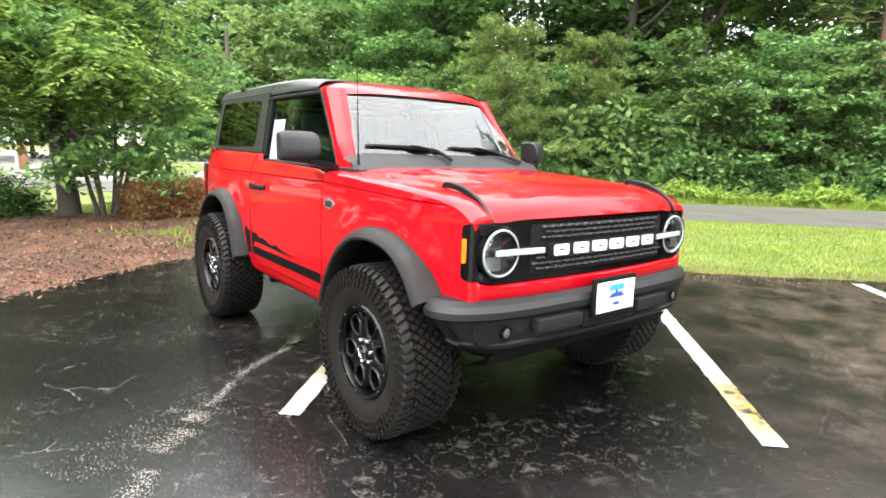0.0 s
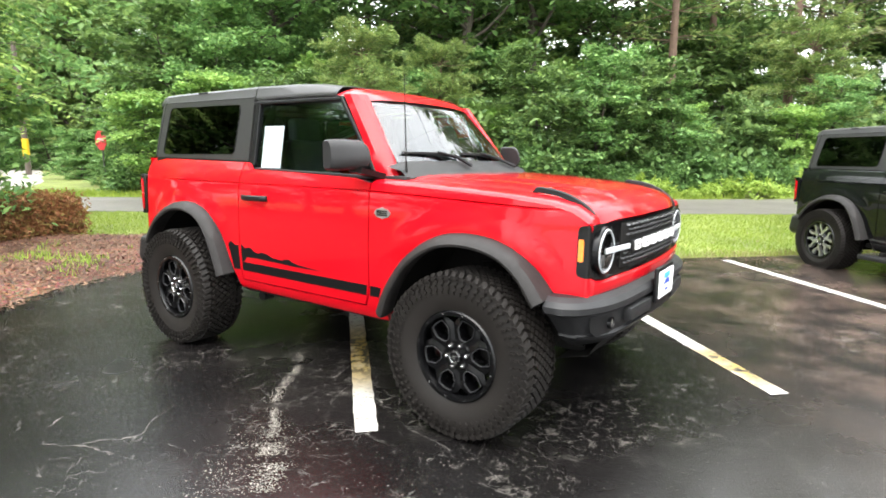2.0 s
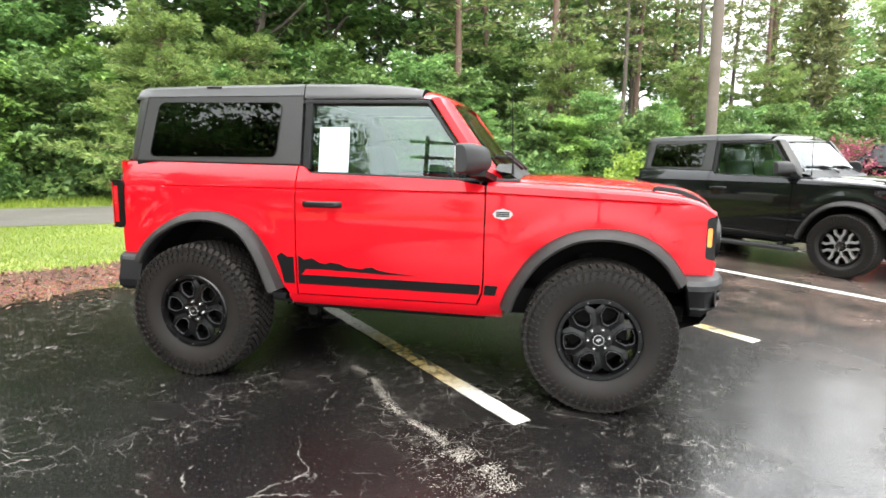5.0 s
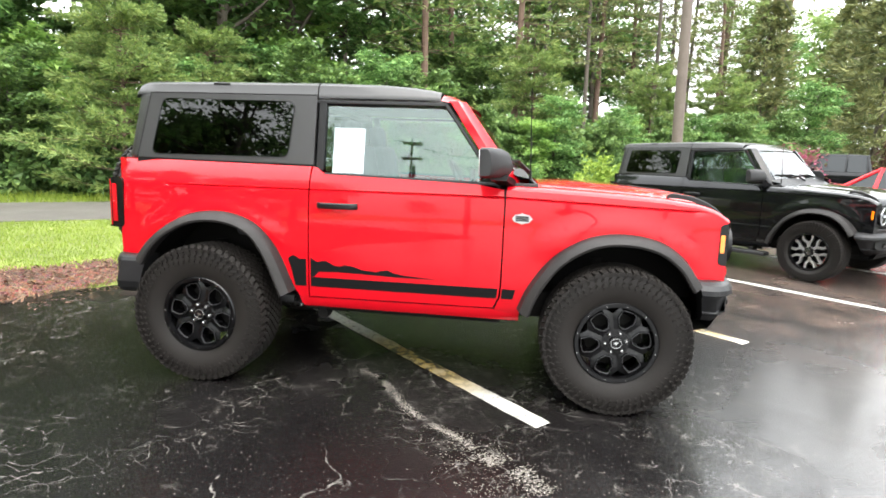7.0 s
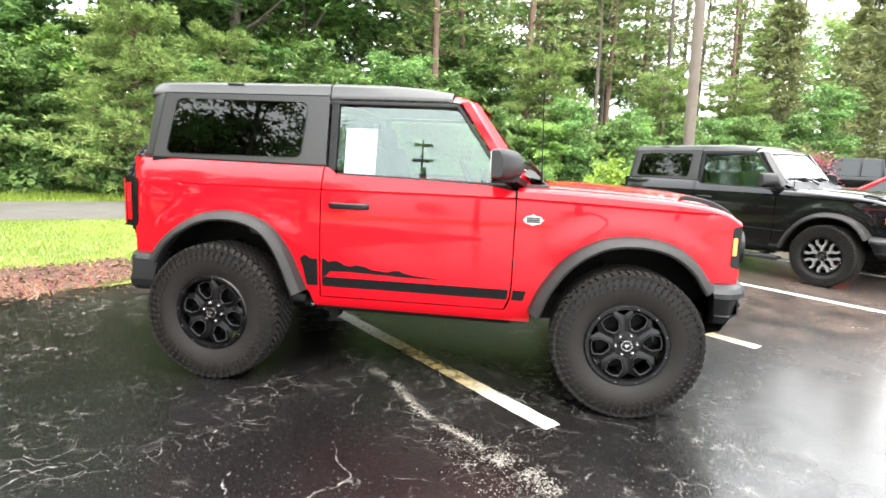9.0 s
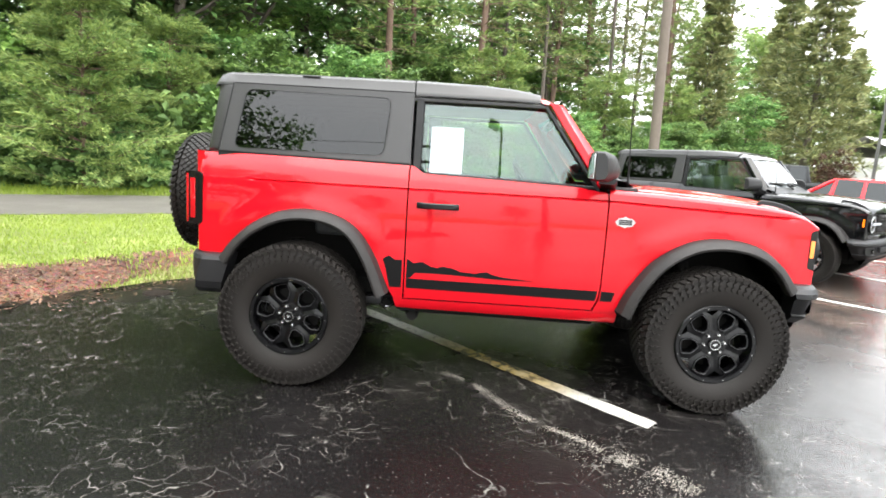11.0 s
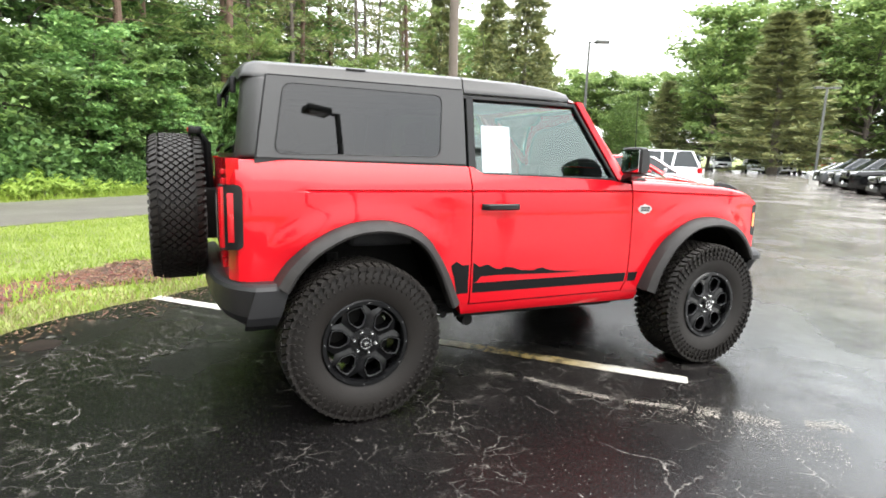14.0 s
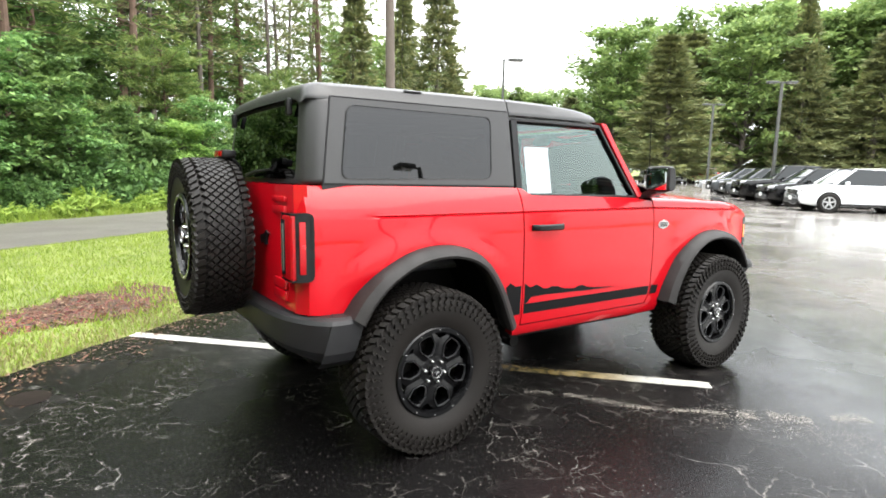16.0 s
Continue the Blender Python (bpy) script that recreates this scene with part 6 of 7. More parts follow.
def broad_tree(name, label, h, crown0, spread, limbs, per, leaf, seed, leaf_mat, bark_mat, trunk_r, stems=1, lean=0.0, clump=0.55, category="tree", slim=0.45, squash=0.6, bias=0.8):
    """A tapered trunk (or several stems) with limbs, and a crown of clumped leaves with gaps."""
    r = np.random.default_rng(seed)
    root = thing(name, label, category, group="woodland trees")
    wood, cs, rs = bmesh.new(), [], []
    for s in range(stems):
        a0 = 2 * math.pi * s / stems + 0.4
        d = (0.25 * math.cos(a0) * (stems > 1) + lean, 0.25 * math.sin(a0) * (stems > 1), 1.0)
        base = (0.12 * math.cos(a0) * (stems > 1), 0.12 * math.sin(a0) * (stems > 1), -0.1)
        line = wander(base, d, h * 0.93, 10, r, 0.045)
        tr = trunk_r / math.sqrt(stems)
        add_tube(wood, line, [tr * (1.25 if i == 0 else 1.0) * (1 - 0.9 * i / 9) for i in range(10)], 9)
        stem = list(wood.verts)
        for k in range(limbs // stems):
            f = crown0 + (0.97 - crown0) * ((k + 0.5) / (limbs // stems))
            i = min(int(f * 9), 8)
            at = line[i] + (line[i + 1] - line[i]) * (f * 9 - i)
            ang = k * 2.4 + r.uniform(-0.4, 0.4)
            shape = math.sin(math.pi * min(1, 0.18 + 0.82 * (f - crown0) / (1 - crown0)) ** 0.75) ** 0.6
            reach = spread * (0.4 + 0.6 * shape) * r.uniform(0.7, 1.2)
            limb = wander(at, (math.cos(ang), math.sin(ang), r.uniform(0.1, 0.7)), reach, 6, r, 0.16)
            lr = max(0.012, tr * 0.4 * (1 - 0.7 * f))
            had = len(wood.verts)
            add_tube(wood, limb, [lr * (1 - 0.8 * j / 5) for j in range(6)], 5, False)
            root_limb(wood, stem, had)
            for j in range(2, 6):
                for _ in range(2):
                    cs.append(limb[j] + r.normal(0, 0.3, 3) * (reach * 0.3, reach * 0.3, reach * 0.18))
                    rs.append(clump * r.uniform(0.6, 1.25))
    part("trunk", wood, bark_mat, root)
    v, f = leaf_mesh(cs, rs, per, leaf, seed + 1, bias, squash, slim)
    raw("crown", v.tolist(), f.tolist(), leaf_mat, root)
    return root


def pine(name, label, h, bare, spread, whorls, seed, needle_mat, bark_mat, trunk_r, tuft=0.26, droop=0.12, per=7, boughs=6, taper=0.75, tufts=13, wid=0.02):
    """A straight trunk with whorls of flat boughs carrying needle tufts."""
    r = np.random.default_rng(seed)
    root = thing(name, label, "tree", group="woodland trees")
    wood, cs, ds = bmesh.new(), [], []
    line = wander((0, 0, -0.1), (0, 0, 1), h, 12, r, 0.012)
    add_tube(wood, line, [trunk_r * (1.2 if i == 0 else 1.0) * (1 - 0.85 * i / 11) for i in range(12)], 10)
    stem = list(wood.verts)
    for k in range(whorls):
        f = bare + (0.99 - bare) * k / (whorls - 1)
        i = min(int(f * 11), 10)
        at = line[i] + (line[i + 1] - line[i]) * (f * 11 - i)
        reach0 = spread * (1 - taper * (f - bare) / (1 - bare)) + 0.25
        for b in range(boughs):
            ang = 2 * math.pi * (b + r.uniform(-0.3, 0.3)) / boughs + k * 0.9
            reach = reach0 * r.uniform(0.55, 1.15)
            limb = wander(at + (0, 0, r.uniform(-0.2, 0.2)), (math.cos(ang), math.sin(ang), r.uniform(0.0, 0.28) - droop), reach, 6, r, 0.07)
            had = len(wood.verts)
            add_tube(wood, limb, [max(0.008, 0.028 * (1 - 0.8 * j / 5)) for j in range(6)], 4, False)
            root_limb(wood, stem, had)
            out = np.array((math.cos(ang), math.sin(ang), 0.05))
            across = np.array((-math.sin(ang), math.cos(ang), 0.0))
            for q in range(tufts):
                s = r.uniform(0.28, 1.0)
                i2 = min(int(s * 5), 4)
                p = limb[i2] + (limb[i2 + 1] - limb[i2]) * (s * 5 - i2)
                w = r.uniform(-1, 1) * 0.32 * reach * (1.15 - s)
                cs.append(p + across * w + (0, 0, r.normal(0, 0.05)))
                ds.append(out + across * (0.9 if w > 0 else -0.9) * r.uniform(0.2, 1.0))
    part("trunk", wood, bark_mat, root)
    v, f = needle_mesh(cs, ds, tuft, seed + 1, per, wid)
    raw("crown", v.tolist(), f.tolist(), needle_mat, root)
    return root


def shrub(name, label, size, n, per, leaf, seed, leaf_mat, category="bush", twiggy=True, slim=0.45):
    """A twiggy mound whose leaves sit in clumps near an uneven outline."""
    r = np.random.default_rng(seed)
    root = thing(name, label, category)
    wood, cs, rs = bmesh.new(), [], []
    for k in range(n):
        a, e = r.uniform(0, 2 * math.pi), math.asin(r.uniform(0.02, 1.0))
        q = r.uniform(0.62, 1.05)
        tip = np.array((math.cos(a) * math.cos(e) * size[0] * q, math.sin(a) * math.cos(e) * size[1] * q, math.sin(e) * size[2] * q + 0.05))
        cs += [tip, tip * 0.78 + r.normal(0, 0.06, 3)]
        rs += [0.24 * min(size) * r.uniform(0.7, 1.3)] * 2
        if k % 3 == 0:
            add_tube(wood, [(0, 0, -0.05), tuple(tip * (0.4, 0.4, 0.55)), tuple(tip)], [0.022, 0.012, 0.004], 4, False)
    part("stems", wood, M_BARK, root)
    v, f = leaf_mesh(cs, rs, per, leaf, seed + 1, 0.3, 0.9, slim)
    raw("foliage", v.tolist(), f.tolist(), leaf_mat, root)
    return root


def put(ob, u, w, scale=1.0, turn=0.0, z=-0.04):
    x, y, _ = uw(u, w)
    return Matrix.LocRotScale((x, y, z), Euler((0, 0, turn)), (scale,) * 3)


def place(ob, spots, seed, jitter=0.15):
    """The thing itself at the first spot, copies at the others."""
    r = random.Random(seed)
    for i, (u, w, s) in enumerate(spots):
        m = put(ob, u, w, s * r.uniform(1 - jitter, 1 + jitter), r.uniform(0, 6.28))
        if i:
            copy_thing(ob, m)
        else:
            first = m
    ob.matrix_world = first


def FAR(w):
    """The front of the woods, a little behind the lane."""
    return -13.0 + 0.13 * max(w, -14.0)


MAPLE = broad_tree("maple_tree", "leafy green maple at the edge of the woods", 7.5, 0.08, 2.5, 34, 30, 0.125, 31, M_LEAF_A, M_BARK, 0.12, clump=0.62, slim=0.58, squash=0.3, bias=1.5)
place(MAPLE, [(FAR(w) - d, w, s) for w, d, s in ((-5.0, 3.2, 0.85), (-3.4, 5.5, 0.9), (2.2, 4.4, 0.6), (8.4, 3.0, 0.66), (11.2, 2.9, 0.6), (16.8, 3.0, 0.5), (21.5, 3.2, 0.5), (27, 3.5, 0.55), (33, 4, 0.6), (6.0, 11.5, 1.3), (-2.5, 9.5, 1.25), (13.5, 12.5, 1.3), (40, 5, 1.0))], 1)
MAPLE2 = broad_tree("maple_tree", "broad dark green understorey maple", 6.0, 0.08, 2.5, 30, 30, 0.13, 41, M_LEAF_C, M_BARK, 0.10, clump=0.62, slim=0.58, squash=0.3, bias=1.5)
place(MAPLE2, [(FAR(w) - d, w, s) for w, d, s in ((-6.0, 4.6, 0.95), (-2.0, 3.4, 0.8), (6.4, 2.8, 0.75), (9.8, 3.6, 0.75), (13.8, 3.0, 0.55), (19.2, 2.9, 0.55), (24.2, 3.1, 0.6), (30, 3.4, 0.65), (3.5, 11, 1.3), (18, 11.5, 1.3), (36, 4.5, 0.9))], 2)
BRIGHT = broad_tree("beech_tree", "young bright green tree with fresh leaves", 5.5, 0.1, 2.0, 26, 26, 0.12, 51, M_LEAF_B, M_BARK, 0.08, clump=0.55, slim=0.58, squash=0.3, bias=1.5)
place(BRIGHT, [(FAR(w) - d, w, s) for w, d, s in ((-6.6, 2.4, 0.7), (-4.2, 2.6, 0.8), (-1.4, 6.0, 0.9), (4.4, 3.6, 0.7), (12.6, 4.6, 0.65), (15.2, 2.6, 0.5), (22.8, 5.0, 0.65), (9.2, 11.0, 1.3))], 3)
UNDER = shrub("understorey_bush", "dense green bush along the edge of the woods", (1.5, 1.5, 1.7), 80, 24, 0.11, 61, M_UNDER_SHADED, slim=0.58)
place(UNDER, [(FAR(w) - d, w, s) for w, d, s in [(-7.0 + 1.6 * k, 2.5 + 0.5 * math.sin(k * 2.3), 0.75 + 0.2 * math.sin(k * 1.7)) for k in range(16)]], 4)
# the dark leaf greens carry the canopy's shade on these bushes too
UNDER2 = shrub("understorey_bush", "shady dark bush under the woodland trees", (1.7, 1.7, 2.1), 70, 22, 0.125, 66, M_LEAF_C, slim=0.58)
place(UNDER2, [(FAR(w) - d, w, s) for w, d, s in [(-6.5 + 2.1 * k, 3.6 + 0.8 * math.sin(k * 1.9), 1.0 + 0.2 * math.sin(k * 2.7)) for k in range(23)] + [(18.6 + 1.6 * k, 1.8 + 0.5 * math.sin(k * 2.3), 0.85 + 0.2 * math.sin(k * 1.7)) for k in range(13)]], 5)
FERN = shrub("fern", "bright green ferns on the road verge", (0.55, 0.55, 0.5), 26, 9, 0.12, 71, M_FERN, "fern", slim=0.22)
place(FERN, [(road_far(w) - d, w, s) for w, d, s in [(5.0 + 0.62 * k, 0.75 + 0.25 * math.sin(k * 2.1), 0.85 + 0.25 * math.sin(k * 1.3)) for k in range(14)]], 6)
WHITE_PINE = pine("white_pine", "young white pine with soft spreading boughs", 7.0, 0.05, 4.2, 11, 81, M_NEEDLE, M_BARKR, 0.12, tuft=0.3, droop=-0.02, per=9, boughs=9, tufts=34, wid=0.017, taper=0.6)
place(WHITE_PINE, [(FAR(w) - d, w, s) for w, d, s in ((0.3, 1.6, 0.72), (3.2, 4.6, 0.7), (17.8, 5.2, 0.85), (26, 5.5, 0.9), (31.5, 5.0, 0.9))], 7, 0.06)
TALL_PINE = pine("tall_pine", "tall pine with a bare reddish trunk", 25.0, 0.26, 3.6, 20, 91, M_NEEDLE, M_BARKR, 0.22, tuft=0.42, droop=0.05, per=5, boughs=5, tufts=11, wid=0.03)
place(TALL_PINE, [(-19.7, 13.97, 1.0), (-18.05, 18.42, 1.0), (-27.98, 1.37, 1.15), (-22, 17.5, 0.9), (-24, 25, 1.05), (-20.5, 28, 0.95), (-26, 10, 1.1), (-21, 32.5, 1.0), (-17, 36.5, 0.9), (-24, 37, 1.1), (-19, 41, 0.9),
                  (-27, 19, 1.1), (-29, -5, 1.2), (-24.5, 6.2, 1.0), (-28, 30, 1.2), (-17.5, 46, 0.95), (-23, 48, 1.0)], 8, 0.05)
SNAG_PINE = pine("tall_pine", "tall dark pine with sparse upper boughs", 23.0, 0.32, 3.0, 16, 95, M_SPRUCE, M_BARK, 0.17, tuft=0.40, droop=0.1, per=5, boughs=5, tufts=10, wid=0.03)
place(SNAG_PINE, [(-21.8, 24.5, 1.0), (-20, 26.3, 1.0), (-22.5, 30, 1.1), (-19.5, 34.5, 1.0), (-25, 15, 1.1), (-23, 11.5, 1.0), (-20.5, 38.5, 1.0), (-18, 30.4, 0.95), (-26, 22, 1.1), (-21, 44, 1.0)], 9, 0.05)
TALL_OAK = broad_tree("tall_oak", "tall woodland tree with a high open crown", 17.0, 0.28, 4.2, 44, 36, 0.15, 101, M_LEAF_A, M_BARK, 0.24, clump=1.0, slim=0.58, squash=0.38, bias=1.3)
place(TALL_OAK, [(-22, -3.5, 1.15), (-22.5, 5, 1.2), (-27, 13, 1.4), (-26, -5, 1.2), (-30, 4, 1.4), (-29, 22, 1.2), (-27, 28, 1.0), (-24, 33, 1.0), (-26, 19, 1.1), (-34, -8, 1.3), (-29, 39, 1.3), (-20, 52, 1.0), (-23, 9, 1.2)], 10)

# the depth of the woods: a second belt, leafy to the ground, behind the bare trunks
for k in range(26):
    w_b = -8 + 2.3 * k
    d_b = 16.5 + 2.5 * math.sin(k * 2.7)
    copy_thing(MAPLE2 if k % 2 else MAPLE, put(MAPLE, FAR(w_b) - d_b, w_b, (1.45 if w_b < 8 else 1.2 if w_b < 26 else 0.95) + 0.22 * math.sin(k * 1.3), k * 1.9))

# ---- planting at the lot's corner ----
def frond_mesh(spots, seed, length=0.75, pairs=11, leaf=0.15):
    """Pinnate fronds: paired slim leaflets along an arching stalk."""
    r = np.random.default_rng(seed)
    vs, fs = [], []
    for c, d in spots:
        d = np.array(d, float)
        d /= np.linalg.norm(d)
        side = np.cross(d, (0, 0, 1.0))
        side /= np.linalg.norm(side) + 1e-6
        for k in range(pairs):
            t = (k + 0.6) / pairs
            p = np.array(c) + d * length * t + np.array((0, 0, -0.55 * length * t * t))
            for s in (-1, 1):
                a = side * s + d * 0.45 + np.array((0, 0, -0.35)) + r.normal(0, 0.12, 3)
                a /= np.linalg.norm(a)
                ln = leaf * (1.15 - 0.5 * abs(t - 0.45)) * r.uniform(0.85, 1.2)
                b = np.cross(a, (0, 0, 1.0))
                b = b / (np.linalg.norm(b) + 1e-6)
                th = r.uniform(-1.1, 1.1)
                b = (b * math.cos(th) + np.cross(a, b) * math.sin(th)) * ln * 0.145
                n = len(vs)
                vs += [tuple(p), tuple(p + a * ln * 0.5 + b), tuple(p + a * ln), tuple(p + a * ln * 0.5 - b)]
                fs.append((n, n + 1, n + 2, n + 3))
    return vs, fs


def sumac(x, y):
    r = np.random.default_rng(7)
    root = thing("walnut_tree", "leaning tree with bright feathery compound leaves", "tree", Matrix.Translation((x, y, 0.0)))
    wood, spots = bmesh.new(), []
    line = [np.array(p) for p in smooth_line([(0, 0, -0.05), (-0.05, 0.0, 0.5), (-0.12, -0.05, 1.2), (-0.25, -0.12, 2.1), (-0.3, -0.2, 3.2), (-0.2, -0.25, 5.0)], 3)]
    add_tube(wood, line, [0.21 * (1.25 if i == 0 else 1) * (1 - 0.75 * i / (len(line) - 1)) for i in range(len(line))], 12)
    for k in range(60):
        i = r.integers(8, len(line) - 1)
        ang = k * 2.4
        limb = wander(line[i], (math.cos(ang), math.sin(ang), r.uniform(0.0, 0.55)), r.uniform(1.3, 2.9), 6, r, 0.14)
        add_tube(wood, limb, [0.045 * (1 - 0.8 * j / 5) for j in range(6)], 5, False)
        for j in range(2, 6):
            for _ in range(8 if limb[j][2] > 2.0 else 0):
                a = r.uniform(0, 6.28)
                spots.append((limb[j] + r.normal(0, 0.16, 3), (math.cos(a), math.sin(a), r.uniform(-0.1, 0.35))))
    part("trunk", wood, plain("bark_dark", (0.075, 0.058, 0.045), (0.035, 0.028, 0.022), 0.9, scale=4, grain=30, bumps=1.0), root, "dark ridged trunk")
    v, f = frond_mesh(spots, 9)
    raw("crown", v, f, M_SUMAC, root)
    return root


sumac(-8.95, -1.35)
CLUMP = broad_tree("multi_stem_tree", "small tree of several thin dark stems", 5.6, 0.12, 1.6, 66, 26, 0.075, 131, M_LEAF_A, M_BARK, 0.11, stems=6, clump=0.42, slim=0.55, squash=0.4)
CLUMP.matrix_world = Matrix.Translation((-8.75, -0.75, 0.0))
BOX_BUSH = shrub("box_bush", "clipped dark green box bush", (0.75, 0.75, 0.85), 120, 26, 0.035, 141, M_BUSH)
BOX_BUSH.matrix_world = Matrix.Translation((-9.5, -2.35, 0.0))
copy_thing(BOX_BUSH, Matrix.Translation((-10.1, -3.6, 0.0)) @ Matrix.Rotation(1.0, 4, "Z"))


def hedge(x0, y0, x1, y1, w, h):
    """A clipped hedge, browned off by the winter, boxy with a ragged skin."""
    r = np.random.default_rng(77)
    d = Vector((x1 - x0, y1 - y0, 0))
    n = d.normalized()
    sd = Vector((-n.y, n.x, 0))
    root = thing("brown_hedge", "clipped hedge with rusty brown dead foliage", "hedge", Matrix.Translation((x0, y0, 0)))
    wood, cs = bmesh.new(), []
    for k in range(760):
        a, b, c = r.uniform(0, d.length), r.uniform(-w / 2, w / 2), r.uniform(0.08, h)
        face = r.integers(0, 4)
        if face == 0:
            b = -w / 2 * r.uniform(0.85, 1.05)
        elif face == 1:
            b = w / 2 * r.uniform(0.85, 1.05)
        elif face == 2:
            c = h * r.uniform(0.9, 1.05)
        else:
            a = d.length * (r.uniform(0, 0.06) if r.random() < 0.5 else r.uniform(0.94, 1.0))
        p = n * a + sd * b + Vector((0, 0, c))
        cs.append(tuple(p))
        if k % 5 == 0:
            add_tube(wood, [tuple(n * a * 0.96 + sd * b * 0.2), tuple(p)], [0.012, 0.004], 4, False)
    part("stems", wood, M_BARK, root)
    v, f = leaf_mesh(cs, 0.13, 30, 0.038, 78, 0.2, 1.0)
    raw("foliage", v.tolist(), f.tolist(), M_BROWN, root)
    return root


hedge(-7.75, -0.5, -7.95, 1.0, 0.9, 0.6)


# ---- posts, lamps, signs, wires ----
def pole(name, label, x, y, h, r0, r1, mat, category="pole", lean=0.0):
    root = thing(name, label, category, Matrix.Translation((x, y, -0.03)))
    part("shaft", tube([(0, 0, 0), (lean * h * 0.5, 0, h * 0.5), (lean * h, 0, h)], [r0, (r0 + r1) / 2, r1], 14), mat, root)
    return root


wp = pole("utility_pole", "grey weathered wooden utility pole on the lawn", 4.2, 9.5, 9.5, 0.125, 0.095, M_WOOD, lean=-0.02)
part("crossarm", box((-0.445, 0, 8.9), (0.10, 2.0, 0.11), 0.01, Matrix.Rotation(0.8, 3, "Z")), M_WOOD, wp)
wp2 = pole("utility_pole", "wooden utility pole beside the lane", *uw(-14.6, -27)[:2], 9.5, 0.15, 0.11, M_WOOD)
part("crossarm", box((0, 0, 8.9), (0.10, 2.0, 0.11), 0.01), M_WOOD, wp2)
wp3 = pole("utility_pole", "wooden utility pole with crossarms behind the lot", -1.6, -24.0, 11.3, 0.15, 0.11, M_WOOD)
for z_arm in (11.0, 10.2):
    part("crossarm", box((0, 0, z_arm), (2.2, 0.10, 0.12), 0.01), M_WOOD, wp3)
part("transformer", lathe([(0.0, 0.0), (0.2, 0.0), (0.22, 0.03), (0.22, 0.75), (0.19, 0.8), (0.0, 0.82)], 16, "z", (0.38, 0, 9.0)), M_METAL, wp3)


def wire(a, b, sag, name="power_line"):
    a, b = Vector(a), Vector(b)
    pts = [a.lerp(b, t) - Vector((0, 0, sag * 4 * t * (1 - t))) for t in [k / 24 for k in range(25)]]
    return tagged(part(name, tube(pts, 0.012, 5), M_TRIM), "thin black overhead power line", "wire", "overhead wires")


wire((4.2, 10.2, 8.9), (*uw(-14.6, -27)[:2], 8.9), 0.8)
wire((4.7, 9.7, 7.6), (*uw(-14.2, -27)[:2], 7.6), 0.9)
wire((4.5, 10, 8.9), (26, 48, 9.5), 0.9)
wire((4.7, 9.9, 7.6), (26.3, 48, 8.2), 0.9)
wire((-2.6, -24, 11.1), (36, -30, 10), 0.8)
wire((-2.6, -24, 11.1), (-50, -18, 10), 0.8)
wire((-0.7, -24, 10.3), (36, -29, 9.2), 0.9)


def lot_lamp(x, y, h, arms, turn):
    """A slim square post with one or two flat shoebox heads."""
    root = thing("lot_lamp", "slim grey parking lot lamp post", "lamp post", Matrix.Translation((x, y, 0)) @ Matrix.Rotation(turn, 4, "Z"), "lot lamps")
    part("post", loft([[(s * a, s * b, z) for a, b in ((-1, -1), (1, -1), (1, 1), (-1, 1))] for s, z in ((0.068, 0.55), (0.062, h * 0.5), (0.056, h))], close_u=True, caps=True), M_METAL, root)
    part("footing", lathe([(0.0, 0.62), (0.24, 0.62), (0.27, 0.58), (0.27, -0.05)], 20, "z"), plain("concrete", (0.38, 0.37, 0.35), rough=0.85, bumps=0.4), root)
    for a in arms:
        k = 1.0 if len(arms) == 1 else 0.72
        hd = part("lamp_head", box((a * 0.66 * k, 0, h - 0.03), (0.74 * k, 0.40 * k, 0.16 * k), 0.03), M_METAL, root)
        part("arm", box((a * 0.18 * k, 0, h - 0.04), (0.36 * k, 0.07, 0.07), 0.01), M_METAL, hd)
        part("lens", box((a * 0.64 * k, 0, h - 0.03 - 0.083 * k), (0.5 * k, 0.28 * k, 0.012), 0.004), M_CLEAR, hd)
    return root


lot_lamp(17.85, 21.86, 7.25, (1,), math.radians(-30))
lot_lamp(27.8, 12.0, 6.0, (-1, 1), math.radians(-35))
lot_lamp(34.8, 19.9, 6.0, (-1, 1), math.radians(-35))
lot_lamp(2.0, -12.7, 7.1, (1,), math.radians(160))
lot_lamp(7.9, -14.7, 6.9, (1,), math.radians(170))

stop = pole("stop_sign", "red octagonal stop sign on a steel post", -19.7, 7.06, 2.05, 0.03, 0.03, M_METAL, "sign")
st_turn = Matrix.Rotation(math.radians(5), 4, "Z")
oct_bm = bmesh.new()
ngon_plate(oct_bm, [(0.37 * math.cos(math.radians(22.5 + 45 * k)), 1.72 + 0.37 * math.sin(math.radians(22.5 + 45 * k))) for k in range(8)], -0.045, -0.035)
plate_ob = part("plate", oct_bm, plain("sign_red", (0.55, 0.02, 0.03), rough=0.35), stop)
plate_ob.matrix_local = st_turn
txt = bpy.data.curves.new("lettering", "FONT")
txt.body, txt.size, txt.align_x, txt.align_y, txt.extrude = "STOP", 0.18, "CENTER", "CENTER", 0.001
txt.materials.append(M_WHITE)
txt_ob = new("lettering", txt)
txt_ob.parent = plate_ob
txt_ob.matrix_local = Matrix.Translation((0, -0.048, 1.72)) @ Matrix.Rotation(math.radians(90), 4, "X")
yp = pole("guy_pole", "utility pole with a yellow guard at the junction", -33.0, 9.3, 8.5, 0.14, 0.11, M_WOOD)
part("yellow_guard", tube([(0, 0, 1.0), (0, 0, 1.9)], 0.16, 12), plain("yellow_guard", (0.75, 0.5, 0.02), rough=0.5), yp)
